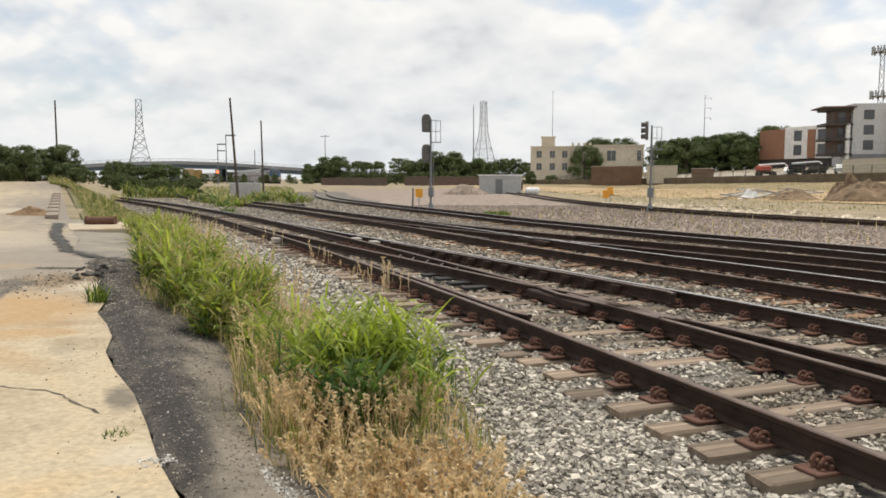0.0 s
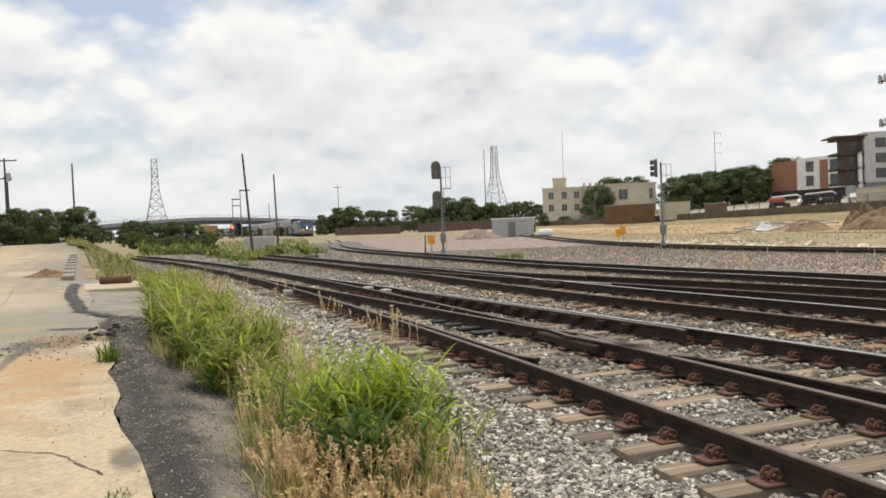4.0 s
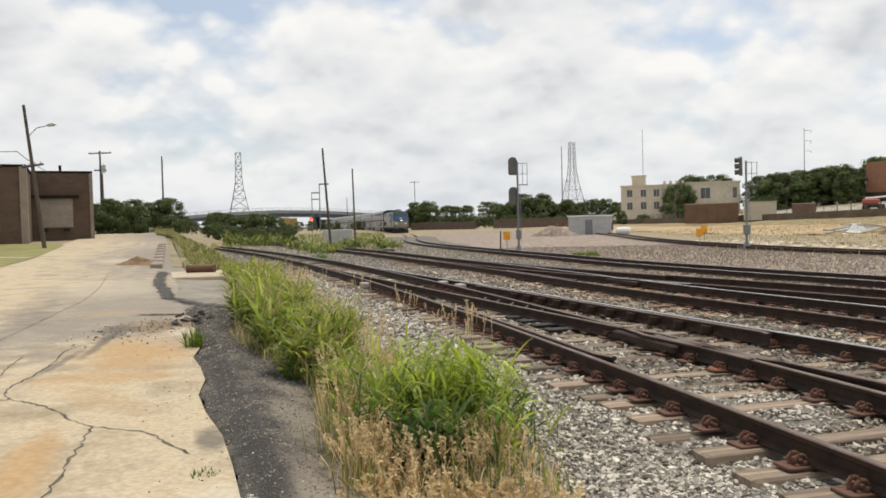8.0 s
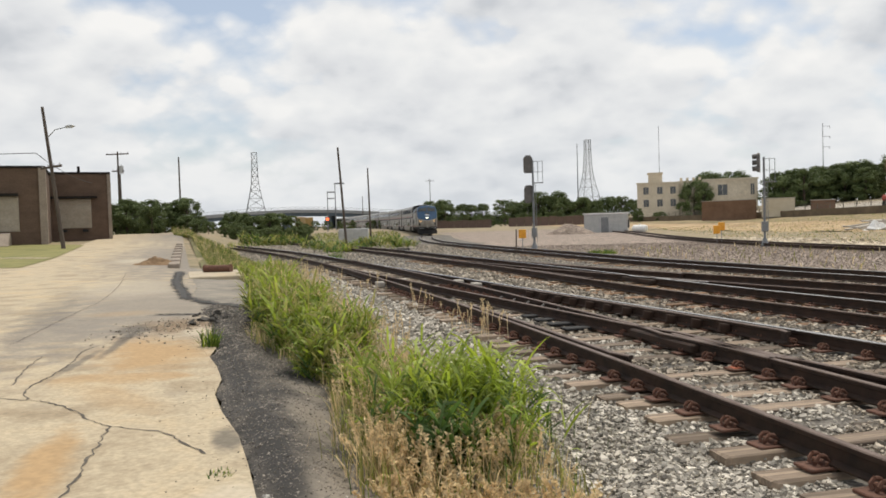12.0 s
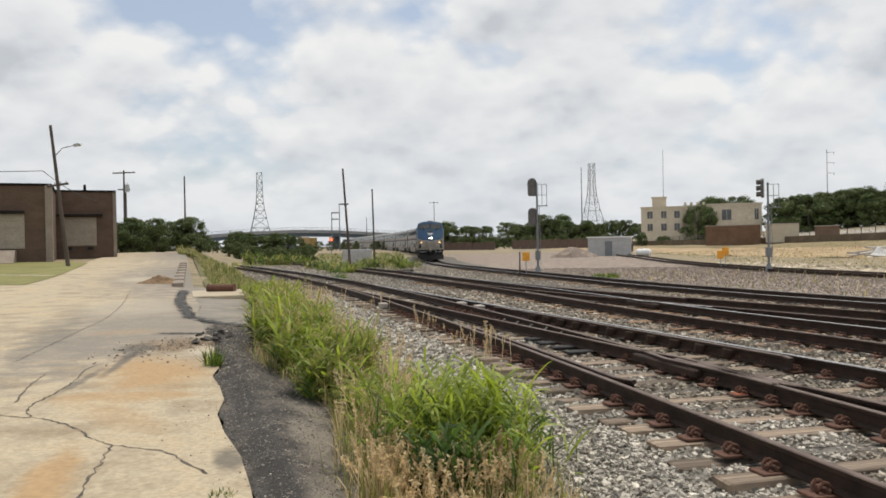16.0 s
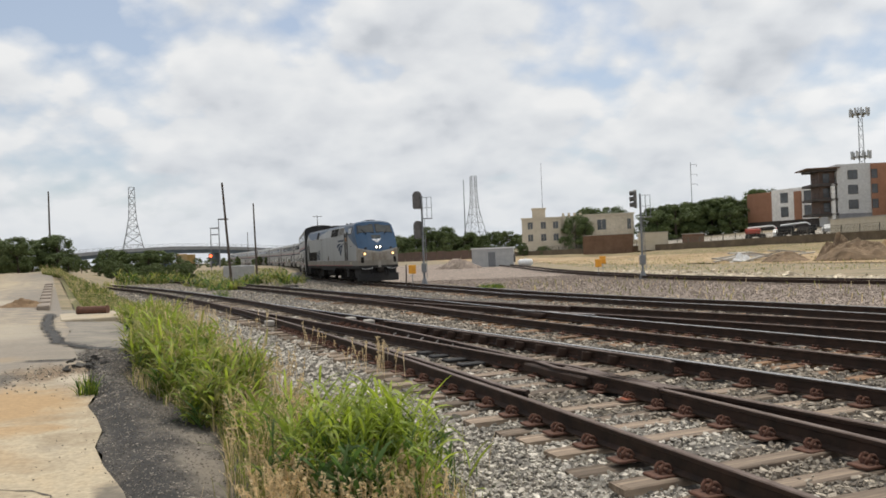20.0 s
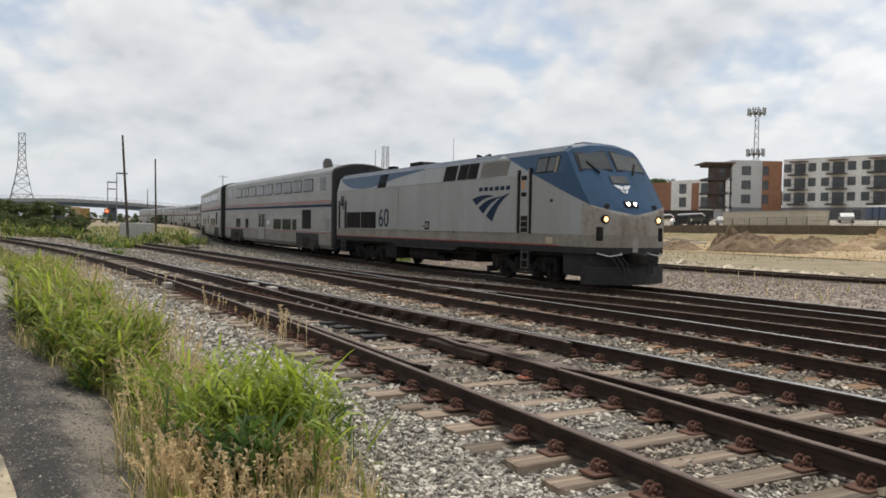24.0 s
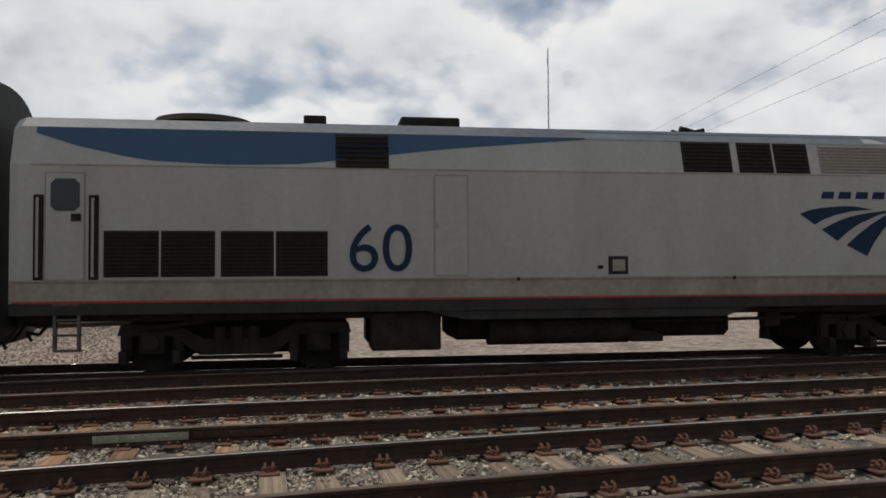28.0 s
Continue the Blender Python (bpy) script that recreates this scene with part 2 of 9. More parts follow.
def stained(mat, blobs):
    """Lays soft-edged, ragged stains over a material: (x, y, half-width, half-length, turn, colour, strength) on the ground plan."""
    nt = mat.node_tree
    N, K = nt.nodes.new, nt.links.new
    b = nt.nodes["Principled BSDF"]
    col = b.inputs["Base Color"].links[0].from_socket
    tc = N("ShaderNodeTexCoord")
    n1 = N("ShaderNodeTexNoise")
    n1.inputs["Scale"].default_value, n1.inputs["Detail"].default_value, n1.inputs["Roughness"].default_value = 1.7, 8.0, 0.68
    K(tc.outputs["Object"], n1.inputs["Vector"])
    for x, y, rx, ry, turn, colour, strength in blobs:
        mp = N("ShaderNodeMapping")
        mp.vector_type = 'TEXTURE'
        mp.inputs["Location"].default_value = (x, y, 0)
        mp.inputs["Rotation"].default_value = (0, 0, turn)
        mp.inputs["Scale"].default_value = (rx, ry, 60)
        K(tc.outputs["Object"], mp.inputs[0])
        ln = N("ShaderNodeVectorMath")
        ln.operation = 'LENGTH'
        K(mp.outputs[0], ln.inputs[0])
        ragged = N("ShaderNodeMath")
        ragged.operation = 'MULTIPLY_ADD'
        ragged.inputs[1].default_value = 2.2
        K(n1.outputs["Fac"], ragged.inputs[0])
        K(ln.outputs["Value"], ragged.inputs[2])
        soft = N("ShaderNodeMapRange")
        soft.interpolation_type = 'SMOOTHSTEP'
        soft.inputs["From Min"].default_value, soft.inputs["From Max"].default_value = 1.5, 2.4
        soft.inputs["To Min"].default_value, soft.inputs["To Max"].default_value = strength, 0.0
        K(ragged.outputs[0], soft.inputs["Value"])
        mx = N("ShaderNodeMixRGB")
        mx.inputs[2].default_value = (*colour, 1)
        K(soft.outputs[0], mx.inputs[0])
        K(col, mx.inputs[1])
        col = mx.outputs[0]
    # fine pits and grain over everything
    n2 = N("ShaderNodeTexNoise")
    n2.inputs["Scale"].default_value, n2.inputs["Detail"].default_value = 16.0, 6.0
    K(tc.outputs["Object"], n2.inputs["Vector"])
    mr = N("ShaderNodeMapRange")
    mr.inputs["From Min"].default_value, mr.inputs["From Max"].default_value = 0.3, 0.7
    mr.inputs["To Min"].default_value, mr.inputs["To Max"].default_value = 0.84, 1.10
    K(n2.outputs["Fac"], mr.inputs["Value"])
    m3 = N("ShaderNodeMixRGB")
    m3.blend_type = 'MULTIPLY'
    m3.inputs[0].default_value = 1.0
    K(col, m3.inputs[1])
    K(mr.outputs[0], m3.inputs[2])
    K(m3.outputs[0], b.inputs["Base Color"])


SAND, GREY, TAR, MUD = (0.41, 0.275, 0.14), (0.225, 0.20, 0.17), (0.085, 0.078, 0.068), (0.20, 0.135, 0.075)
M["road_concrete"] = material("sun_bleached_concrete", [(0.30, 0.235, 0.152), (0.46, 0.385, 0.268), (0.49, 0.375, 0.225)], 0.8, 0.9, bump=0.008, detail_scale=28)
LIME = (0.50, 0.435, 0.33)
stained(M["road_concrete"], [(-9.5, 18.0, 2.6, 9.0, 0.46, GREY, 0.8), (-18.0, 40.0, 5.5, 20.0, 0.46, GREY, 0.97), (-34.0, 75.0, 7.0, 26.0, 0.46, GREY, 0.97), (-8.6, 13.0, 1.1, 4.0, 0.42, GREY, 0.65),
                             (-5.6, 10.5, 0.80, 1.9, 0.50, SAND, 1.0), (-5.2, 8.7, 0.9, 0.35, 0.2, SAND, 0.75), (-3.75, 5.4, 0.20, 1.1, 0.42, SAND, 1.0), (-4.4, 7.6, 0.3, 0.9, 0.9, SAND, 0.45),
                             (-6.7, 13.6, 0.9, 1.3, 0.44, MUD, 0.85), (-6.0, 12.9, 0.35, 0.7, 0.3, LIME, 0.8), (-7.2, 12.9, 0.35, 0.8, 0.4, TAR, 0.75), (-4.35, 10.3, 0.18, 0.9, 0.46, TAR, 0.75),
                             (-2.62, 6.2, 0.14, 0.45, 0.5, TAR, 0.75), (-6.6, 11.3, 0.10, 1.5, 0.36, TAR, 0.7), (-6.2, 9.6, 0.08, 1.4, 0.30, TAR, 0.6), (-11.5, 17.0, 0.5, 6.0, 0.5, TAR, 0.25),
                             (-6.9, 15.6, 0.9, 0.3, 0.2, TAR, 0.8), (-7.9, 15.3, 0.45, 0.10, 0.2, TAR, 0.9), (-2.0, 4.9, 0.3, 0.22, 0.2, LIME, 0.9), (-12.5, 22.0, 1.6, 3.5, 0.5, LIME, 0.45),
                             (-20.0, 36.0, 1.2, 2.2, 0.5, LIME, 0.6), (-9.0, 15.5, 0.9, 0.6, 0.6, SAND, 0.35)])
DUST, PITCH = (0.225, 0.195, 0.155), (0.030, 0.028, 0.026)
M["strip_asphalt"] = material("crumbled_asphalt", [(0.028, 0.026, 0.023), (0.062, 0.055, 0.047), (0.135, 0.117, 0.094)], 3.2, 0.95, bump=0.02, detail_scale=42, speckle=48)
stained(M["strip_asphalt"], [(-1.25, 5.0, 0.30, 0.9, 0.46, DUST, 0.95), (-2.05, 6.9, 0.26, 1.2, 0.46, DUST, 0.85), (-2.5, 8.2, 0.22, 0.8, 0.5, DUST, 0.7), (-3.9, 11.2, 0.3, 1.3, 0.46, DUST, 0.6),
                             (-4.9, 13.2, 0.35, 0.8, 0.46, DUST, 0.6), (-2.35, 6.35, 0.14, 1.5, 0.46, PITCH, 0.85), (-3.55, 8.75, 0.17, 1.8, 0.46, PITCH, 0.9), (-4.9, 11.6, 0.2, 1.6, 0.46, PITCH, 0.9),
                             (-1.75, 5.2, 0.12, 0.8, 0.46, PITCH, 0.8), (-6.1, 14.6, 0.7, 0.8, 0.3, PITCH, 0.9), (-0.9, 3.9, 0.3, 0.8, 0.46, DUST, 0.9)])

# ---- helpers of the scene ----


def mesh_of(bm, name, mats):
    me = bpy.data.meshes.new(name)
    bm.normal_update()
    bm.to_mesh(me)
    bm.free()
    for m in (mats if isinstance(mats, (list, tuple)) else [mats]):
        me.materials.append(m)
    return me


def part(name, bm, mats, parent, label="", smooth=False):
    ob = new(name, mesh_of(bm, name, mats))
    if smooth:
        ob.data.shade_smooth()
    if parent is not None:
        ob.parent = parent
    return tagged(ob, label) if label else ob


def raw(name, verts, faces, mats, parent=None, label="", index=None, smooth=False):
    """A mesh object straight from vertex and face arrays."""
    me = bpy.data.meshes.new(name)
    me.from_pydata([tuple(v) for v in verts], [], [tuple(f) for f in faces])
    for m in (mats if isinstance(mats, (list, tuple)) else [mats]):
        me.materials.append(m)
    if index is not None:
        me.polygons.foreach_set("material_index", index)
    if smooth:
        me.shade_smooth()
    ob = new(name, me)
    if parent is not None:
        ob.parent = parent
    return tagged(ob, label) if label else ob


def empty(name, m, label, category, group="", kind=""):
    ob = new(name)
    ob.matrix_basis = m
    ob.empty_display_size = 0.3
    return tagged(ob, label, category, group, kind)


def box(bm, x0, x1, y0, y1, z0, z1, bevel=0.0, mat=0):
    r = bmesh.ops.create_cube(bm, size=1.0)
    vs = r["verts"]
    for v in vs:
        v.co = Vector((x0 + (v.co.x + 0.5) * (x1 - x0), y0 + (v.co.y + 0.5) * (y1 - y0), z0 + (v.co.z + 0.5) * (z1 - z0)))
    fs = {f for v in vs for f in v.link_faces}
    for f in fs:
        f.material_index = mat
    if bevel:
        es = {e for v in vs for e in v.link_edges}
        r = bmesh.ops.bevel(bm, geom=list(es), offset=bevel, segments=1, affect='EDGES')
        for f in r["faces"]:
            f.material_index = mat
    return bm


def boxes(*rows, bevel=0.0):
    bm = bmesh.new()
    for r in rows:
        box(bm, *r[:6], bevel=bevel, mat=r[6] if len(r) > 6 else 0)
    return bm


def tube(bm, a, b, r0, r1=None, seg=8, mat=0, caps=True):
    a, b = Vector(a), Vector(b)
    r1 = r0 if r1 is None else r1
    q = (b - a).to_track_quat('Z', 'Y')
    rings = []
    for p, r in ((a, r0), (b, r1)):
        rings.append([bm.verts.new(p + q @ Vector((r * math.cos(2 * math.pi * k / seg), r * math.sin(2 * math.pi * k / seg), 0))) for k in range(seg)])
    for k in range(seg):
        bm.faces.new((rings[0][k], rings[0][(k + 1) % seg], rings[1][(k + 1) % seg], rings[1][k])).material_index = mat
    if caps:
        bm.faces.new(rings[0][::-1]).material_index = mat
        bm.faces.new(rings[1]).material_index = mat
    return bm


def tubes(*rows, seg=8):
    bm = bmesh.new()
    for r in rows:
        tube(bm, *r, seg=seg)
    return bm


def prism(bm, pts, axis, a, b, mat=0):
    """Extrudes the outline pts (2-tuples) along axis 'x', 'y' or 'z' from a to b."""
    def at(p, w):
        return {'x': (w, p[0], p[1]), 'y': (p[0], w, p[1]), 'z': (p[0], p[1], w)}[axis]
    lo = [bm.verts.new(at(p, a)) for p in pts]
    hi = [bm.verts.new(at(p, b)) for p in pts]
    n = len(pts)
    fs = [bm.faces.new((lo[k], lo[(k + 1) % n], hi[(k + 1) % n], hi[k])) for k in range(n)]
    fs += [bm.faces.new(lo[::-1]), bm.faces.new(hi)]
    for f in fs:
        f.material_index = mat
    bmesh.ops.recalc_face_normals(bm, faces=fs)
    return bm


def curve_through(points, step=0.5):
    """A smooth centripetal curve through plan points, sampled at even steps."""
    P = np.array(points, float)
    Q = np.vstack([2 * P[0] - P[1], P, 2 * P[-1] - P[-2]])
    out = []
    for i in range(1, len(Q) - 2):
        p0, p1, p2, p3 = Q[i - 1:i + 3]
        t1 = np.linalg.norm(p1 - p0) ** .5
        t2 = t1 + np.linalg.norm(p2 - p1) ** .5
        t3 = t2 + np.linalg.norm(p3 - p2) ** .5
        for t in np.linspace(t1, t2, 20, endpoint=False):
            a1 = (t1 - t) / t1 * p0 + t / t1 * p1
            a2 = (t2 - t) / (t2 - t1) * p1 + (t - t1) / (t2 - t1) * p2
            a3 = (t3 - t) / (t3 - t2) * p2 + (t - t2) / (t3 - t2) * p3
            b1 = (t2 - t) / t2 * a1 + t / t2 * a2
            b2 = (t3 - t) / (t3 - t1) * a2 + (t - t1) / (t3 - t1) * a3
            out.append((t2 - t) / (t2 - t1) * b1 + (t - t1) / (t2 - t1) * b2)
    out = np.array(out + [P[-1]])
    for _ in range(3):
        out[1:-1] = (out[:-2] + 2 * out[1:-1] + out[2:]) / 4
    s = np.concatenate([[0], np.cumsum(np.hypot(*np.diff(out, axis=0).T))])
    g = np.linspace(0, s[-1], int(s[-1] / step) + 1)
    return np.stack([np.interp(g, s, out[:, 0]), np.interp(g, s, out[:, 1])], 1)


def offset_curve(C, d):
    """The curve d metres to the right of C (C runs towards the camera's right, so right is +x where C falls in y)."""
    t = np.gradient(C, axis=0)
    t /= np.linalg.norm(t, axis=1)[:, None]
    return C + np.stack([-t[:, 1], t[:, 0]], 1) * d


def smoothstep(a, b, v):
    u = np.clip((np.asarray(v, float) - a) / (b - a), 0, 1)
    return u * u * (3 - 2 * u)


# ---- plan: track curves, all written from far to near ----
GAUGE = 1.505
NEAR_Y = np.array([-30, -20, -10, 0, 5, 10, 15, 20, 25, 30, 36, 45, 60, 80.0])
A1_X = 4.0 - 0.351 * NEAR_Y - 0.00225 * NEAR_Y ** 2 * (NEAR_Y > -12) 
A1_X[NEAR_Y <= -12] = [13.9, 10.6]
A4_GAP = np.array([4.5, 4.45, 4.35, 4.12, 3.86, 3.38, 2.82, 2.3, 1.92, 1.72, 1.68, 1.68, 1.70, 1.72])
near_track = curve_through(np.stack([A1_X, NEAR_Y], 1)[::-1])
far_stock = curve_through(np.stack([A1_X + A4_GAP, NEAR_Y], 1)[::-1])
MID_Y = np.array([-30, -20, -10, 0, 5, 10, 13, 16, 18, 23, 28, 34, 45, 60, 80.0])
B1_X = np.array([18.7, 15.6, 12.6, 9.35, 7.75, 5.75, 4.35, 2.85, 1.95, -0.15, -2.3, -5.1, -10.3, -18, -29.0])
B4_GAP = np.array([5.3, 5.2, 5.1, 4.95, 4.85, 4.85, 4.75, 4.5, 4.1, 2.9, 2.1, 1.75, 1.68, 1.7, 1.72])
mid_track = curve_through(np.stack([B1_X, MID_Y], 1)[::-1])
mid_stock = curve_through(np.stack([B1_X + B4_GAP, MID_Y], 1)[::-1])
main_line = curve_through([(-230, 620), (-140, 440), (-105, 370), (-75, 292), (-46.5, 215), (-34.2, 178), (-24, 143), (-18.4, 118), (-14.6, 93),
                           (-11.4, 77), (-8.3, 66.1), (-4.8, 56.3), (-1.9, 48.5), (0.73, 41.7), (3.49, 34.2), (5.83, 28.5), (7.34, 24.4), (8.88, 20.6),
                           (10.1, 16.9), (11.48, 12.85), (12.92, 8.9), (14.23, 3.9), (15.64, -2.2), (17.4, -8.7), (21.2, -20), (26.2, -35), (32, -52)])
siding = curve_through([(-12, 260), (7, 150), (10, 95), (10.8, 68), (12.9, 51), (15.6, 41), (19.6, 32), (24.8, 22.5), (31.4, 10), (42, -10), (55, -34)])


def ground_z(x, y):
    """Height of the ground: flat by the tracks, rising gently along the road and towards the building site."""
    x, y = np.asarray(x, float), np.asarray(y, float)
    left = smoothstep(0, 9, (4.0 - 0.42 * y) - x)
    rise = left * 1.45 * smoothstep(14, 110, np.hypot(x, y))
    dip = (-0.07 - 0.22 * smoothstep(8, 34, y)) * (1 - left)
    bank = 4.3 * smoothstep(18, 90, x) * smoothstep(40, 118, x * 0.6 + y * 0.8) + 0.9 * smoothstep(90, 200, y)
    return -0.30 + rise + dip + bank * (1 - left)


def rail_z(y):
    """Rail-head height of the main line, which dips a little towards the curve."""
    return -0.22 * smoothstep(8, 34, y)


def bed_z(x, y):
    """Rail-head height across the yard: level by the turnouts, dipping with the main line."""
    x = np.asarray(x, float)
    shoulder = 0.040 * (1 - smoothstep(-0.5, 0.2, x - np.interp(y, NEAR_Y, A1_X)))
    return rail_z(y) * smoothstep(-0.4, 2.2, x - np.interp(y, MID_Y, B1_X + B4_GAP)) - shoulder

# ---- ground ----


def sheet(name, xs, ys, lift, mat, label="", category="", kind="structure"):
    X, Y = np.meshgrid(xs, ys)
    Z = ground_z(X, Y) + lift
    n, m = len(xs), len(ys)
    idx = np.arange(n * m).reshape(m, n)
    faces = np.stack([idx[:-1, :-1], idx[:-1, 1:], idx[1:, 1:], idx[1:, :-1]], -1).reshape(-1, 4)
    ob = raw(name, np.stack([X, Y, Z], -1).reshape(-1, 3).tolist(), faces.tolist(), mat, smooth=True)
    return tagged(ob, label, category, kind=kind)


def ribbon(name, left, right, zf, mat, label, category, nx=6, kind="structure", noise_amp=0.0):
    """A strip of ground between two plan polylines of the same length."""
    L, R = np.asarray(left, float), np.asarray(right, float)
    u = np.linspace(0, 1, nx + 1)
    P = L[:, None, :] * (1 - u)[None, :, None] + R[:, None, :] * u[None, :, None]
    Z = zf(P[..., 0], P[..., 1])
    if noise_amp:
        Z = Z + np.array([noise.noise(Vector((p[0] * 1.7, p[1] * 1.7, 0.3))) for p in P.reshape(-1, 2)]).reshape(Z.shape) * noise_amp
    n, m = P.shape[1], P.shape[0]
    idx = np.arange(n * m).reshape(m, n)
    faces = np.stack([idx[:-1, :-1], idx[:-1, 1:], idx[1:, 1:], idx[1:, :-1]], -1).reshape(-1, 4)
    if (R[0] - L[0])[0] * (L[1] - L[0])[1] < 0:
        faces = faces[:, ::-1]
    ob = raw(name, np.concatenate([P, Z[..., None]], -1).reshape(-1, 3).tolist(), faces.tolist(), mat, smooth=True)
    return tagged(ob, label, category, kind=kind)


def spread(near, far, n):
    return np.sign(np.linspace(-1, 1, n)) * near * ((far / near + 1) ** np.abs(np.linspace(-1, 1, n)) - 1)


ground_sheet = sheet("ground", spread(14, 3200, 151), spread(14, 3200, 151) + 20, 0.0, M["dirt"],
                     "dry tan dirt and sparse weeds of a rail yard", "ground")


def along(ys, f):
    return np.stack([f(ys), ys], 1)


def x_on(C, ys):
    o = np.argsort(C[:, 1])
    return np.interp(ys, C[o, 1], C[o, 0])


def road_edge(y):
    """Where the pale concrete meets the asphalt strip."""
    y = np.asarray(y, float)
    ragged = 0.035 * np.sin(2.3 * y) + 0.028 * np.sin(5.9 * y + 1) + 0.018 * np.sin(13.1 * y + 2) + 0.10 * np.sin(0.55 * y + 0.4)
    return 0.62 - 0.5 * y + ragged * (y < 24)


def asphalt_edge(y):
    return 1.45 - 0.505 * y + 0.25 * np.sin(y * 0.9)


ys_road = np.concatenate([np.linspace(-14, 40, 70), np.linspace(42, 170, 50)])
road = ribbon("road", along(ys_road, lambda y: road_edge(y) - np.where(y < 20, 15, 15 - np.minimum((y - 20) * 0.25, 6.5))),
              along(ys_road, road_edge), lambda x, y: ground_z(x, y) + 0.10, M["road_concrete"],
              "pale sun-bleached concrete service road with cracks", "road", nx=12)
ys_a = np.linspace(-14, 16.6, 220)


def asphalt_z(x, y):
    """The strip heaps up into a low crest beside the concrete and lifts into a broken lip at the far end."""
    u = np.clip((x - road_edge(y)) / np.maximum(asphalt_edge(y) + 0.35 - road_edge(y), 0.3), 0, 1)
    crest = 0.13 * np.sin(np.pi * np.clip(u / 0.8, 0, 1)) ** 1.3 * (0.75 + 0.25 * np.sin(1.3 * y))
    lip = 0.16 * np.exp(-((y - 14.3) / 0.75) ** 2) * np.sin(np.pi * np.clip(u, 0, 1))
    return ground_z(x, y) + 0.075 + crest + lip - 0.03 * u


asphalt = ribbon("asphalt_strip", along(ys_a, road_edge), along(ys_a, lambda y: asphalt_edge(y) + 0.35), asphalt_z, M["strip_asphalt"],
                 "crumbling black asphalt edge beside the road", "asphalt", nx=22, noise_amp=0.03)
ys_v = np.linspace(20, 175, 70)
verge = ribbon("overgrown_verge", along(ys_v, lambda y: road_edge(y) + 0.6), along(ys_v, lambda y: x_on(near_track, np.minimum(y, 78)) - 2.0 - np.maximum(y - 78, 0) * 0.42),
               lambda x, y: ground_z(x, y) + 0.04, M["weedy"], "overgrown green and brown verge beside the road", "verge", nx=8, noise_amp=0.15)
ys_b = np.linspace(-40, 70, 160)
ballast = ribbon("ballast_bed", along(ys_b, lambda y: x_on(near_track, y) - 2.3), along(ys_b, lambda y: x_on(main_line, y) + 2.6),
                 lambda x, y: bed_z(x, y) - 0.235, M["ballast"], "grey crushed-stone ballast under the yard tracks", "ballast", nx=30, noise_amp=0.02)
pink = ribbon("gravel_field", along(ys_b, lambda y: x_on(main_line, y) + 2.5), along(ys_b, lambda y: x_on(siding, y) + 1.6),
              lambda x, y: rail_z(y) - 0.25, M["pink_ballast"], "pinkish gravel between the main line and the siding", "gravel", nx=14)
ys_g = np.linspace(69, 135, 40)
far_gravel = ribbon("gravel_field", along(ys_g, lambda y: x_on(main_line, y) + 2.6), along(ys_g, lambda y: x_on(siding, y) + 2.2),
                    lambda x, y: np.maximum(rail_z(y) - 0.26, ground_z(x, y) + 0.04), M["pink_ballast"], "pinkish gravel beyond the signals", "gravel", nx=8, noise_amp=0.02)
ys_m = np.linspace(68, 300, 90)
main_bed = ribbon("ballast_shoulder", along(ys_m, lambda y: x_on(main_line, y) - 3.5), along(ys_m, lambda y: x_on(main_line, y) + 3.5),
                  lambda x, y: rail_z(y) - 0.2 + 0.0 * x, M["ballast"],
                  "grey ballast shoulder of the curving main line", "ballast", nx=4)

# ---- rails and ties ----
RAIL_SECTION = [(-0.07, -0.17), (0.07, -0.17), (0.07, -0.155), (0.012, -0.135), (0.01, -0.05), (0.036, -0.038), (0.036, -0.008), (0.026, 0.0),
                (-0.026, 0.0), (-0.036, -0.008), (-0.036, -0.038), (-0.01, -0.05), (-0.012, -0.135), (-0.07, -0.155)]


def rail(name, C, parent, top, label="", lift=0.0, level=None):
    t = np.gradient(C, axis=0)
    t /= np.linalg.norm(t, axis=1)[:, None]
    n = np.stack([-t[:, 1], t[:, 0]], 1)
    sec = np.array(RAIL_SECTION)
    k, m = len(sec), len(C)
    V = np.zeros((m, k, 3))
    V[:, :, :2] = C[:, None, :] + n[:, None, :] * sec[None, :, 0, None]
    V[:, :, 2] = sec[None, :, 1] + (level(C[:, 1])[:, None] if level else 0.0) + lift
    idx = np.arange(m * k).reshape(m, k)
    F, mi = [], []
    for j in range(k):
        q = np.stack([idx[:-1, j], idx[:-1, (j + 1) % k], idx[1:, (j + 1) % k], idx[1:, j]], 1)
        F += q.tolist()
        mi += [1 if j in (6, 7, 8) else 0] * (m - 1)
    F += [idx[0].tolist(), idx[-1][::-1].tolist()]
    mi += [0, 0]
    return raw(name, V.reshape(-1, 3).tolist(), F, [M["rail_rust"], top], parent, label, mi)


def clip_y(C, lo, hi):
    return C[(C[:, 1] > lo) & (C[:, 1] < hi)]


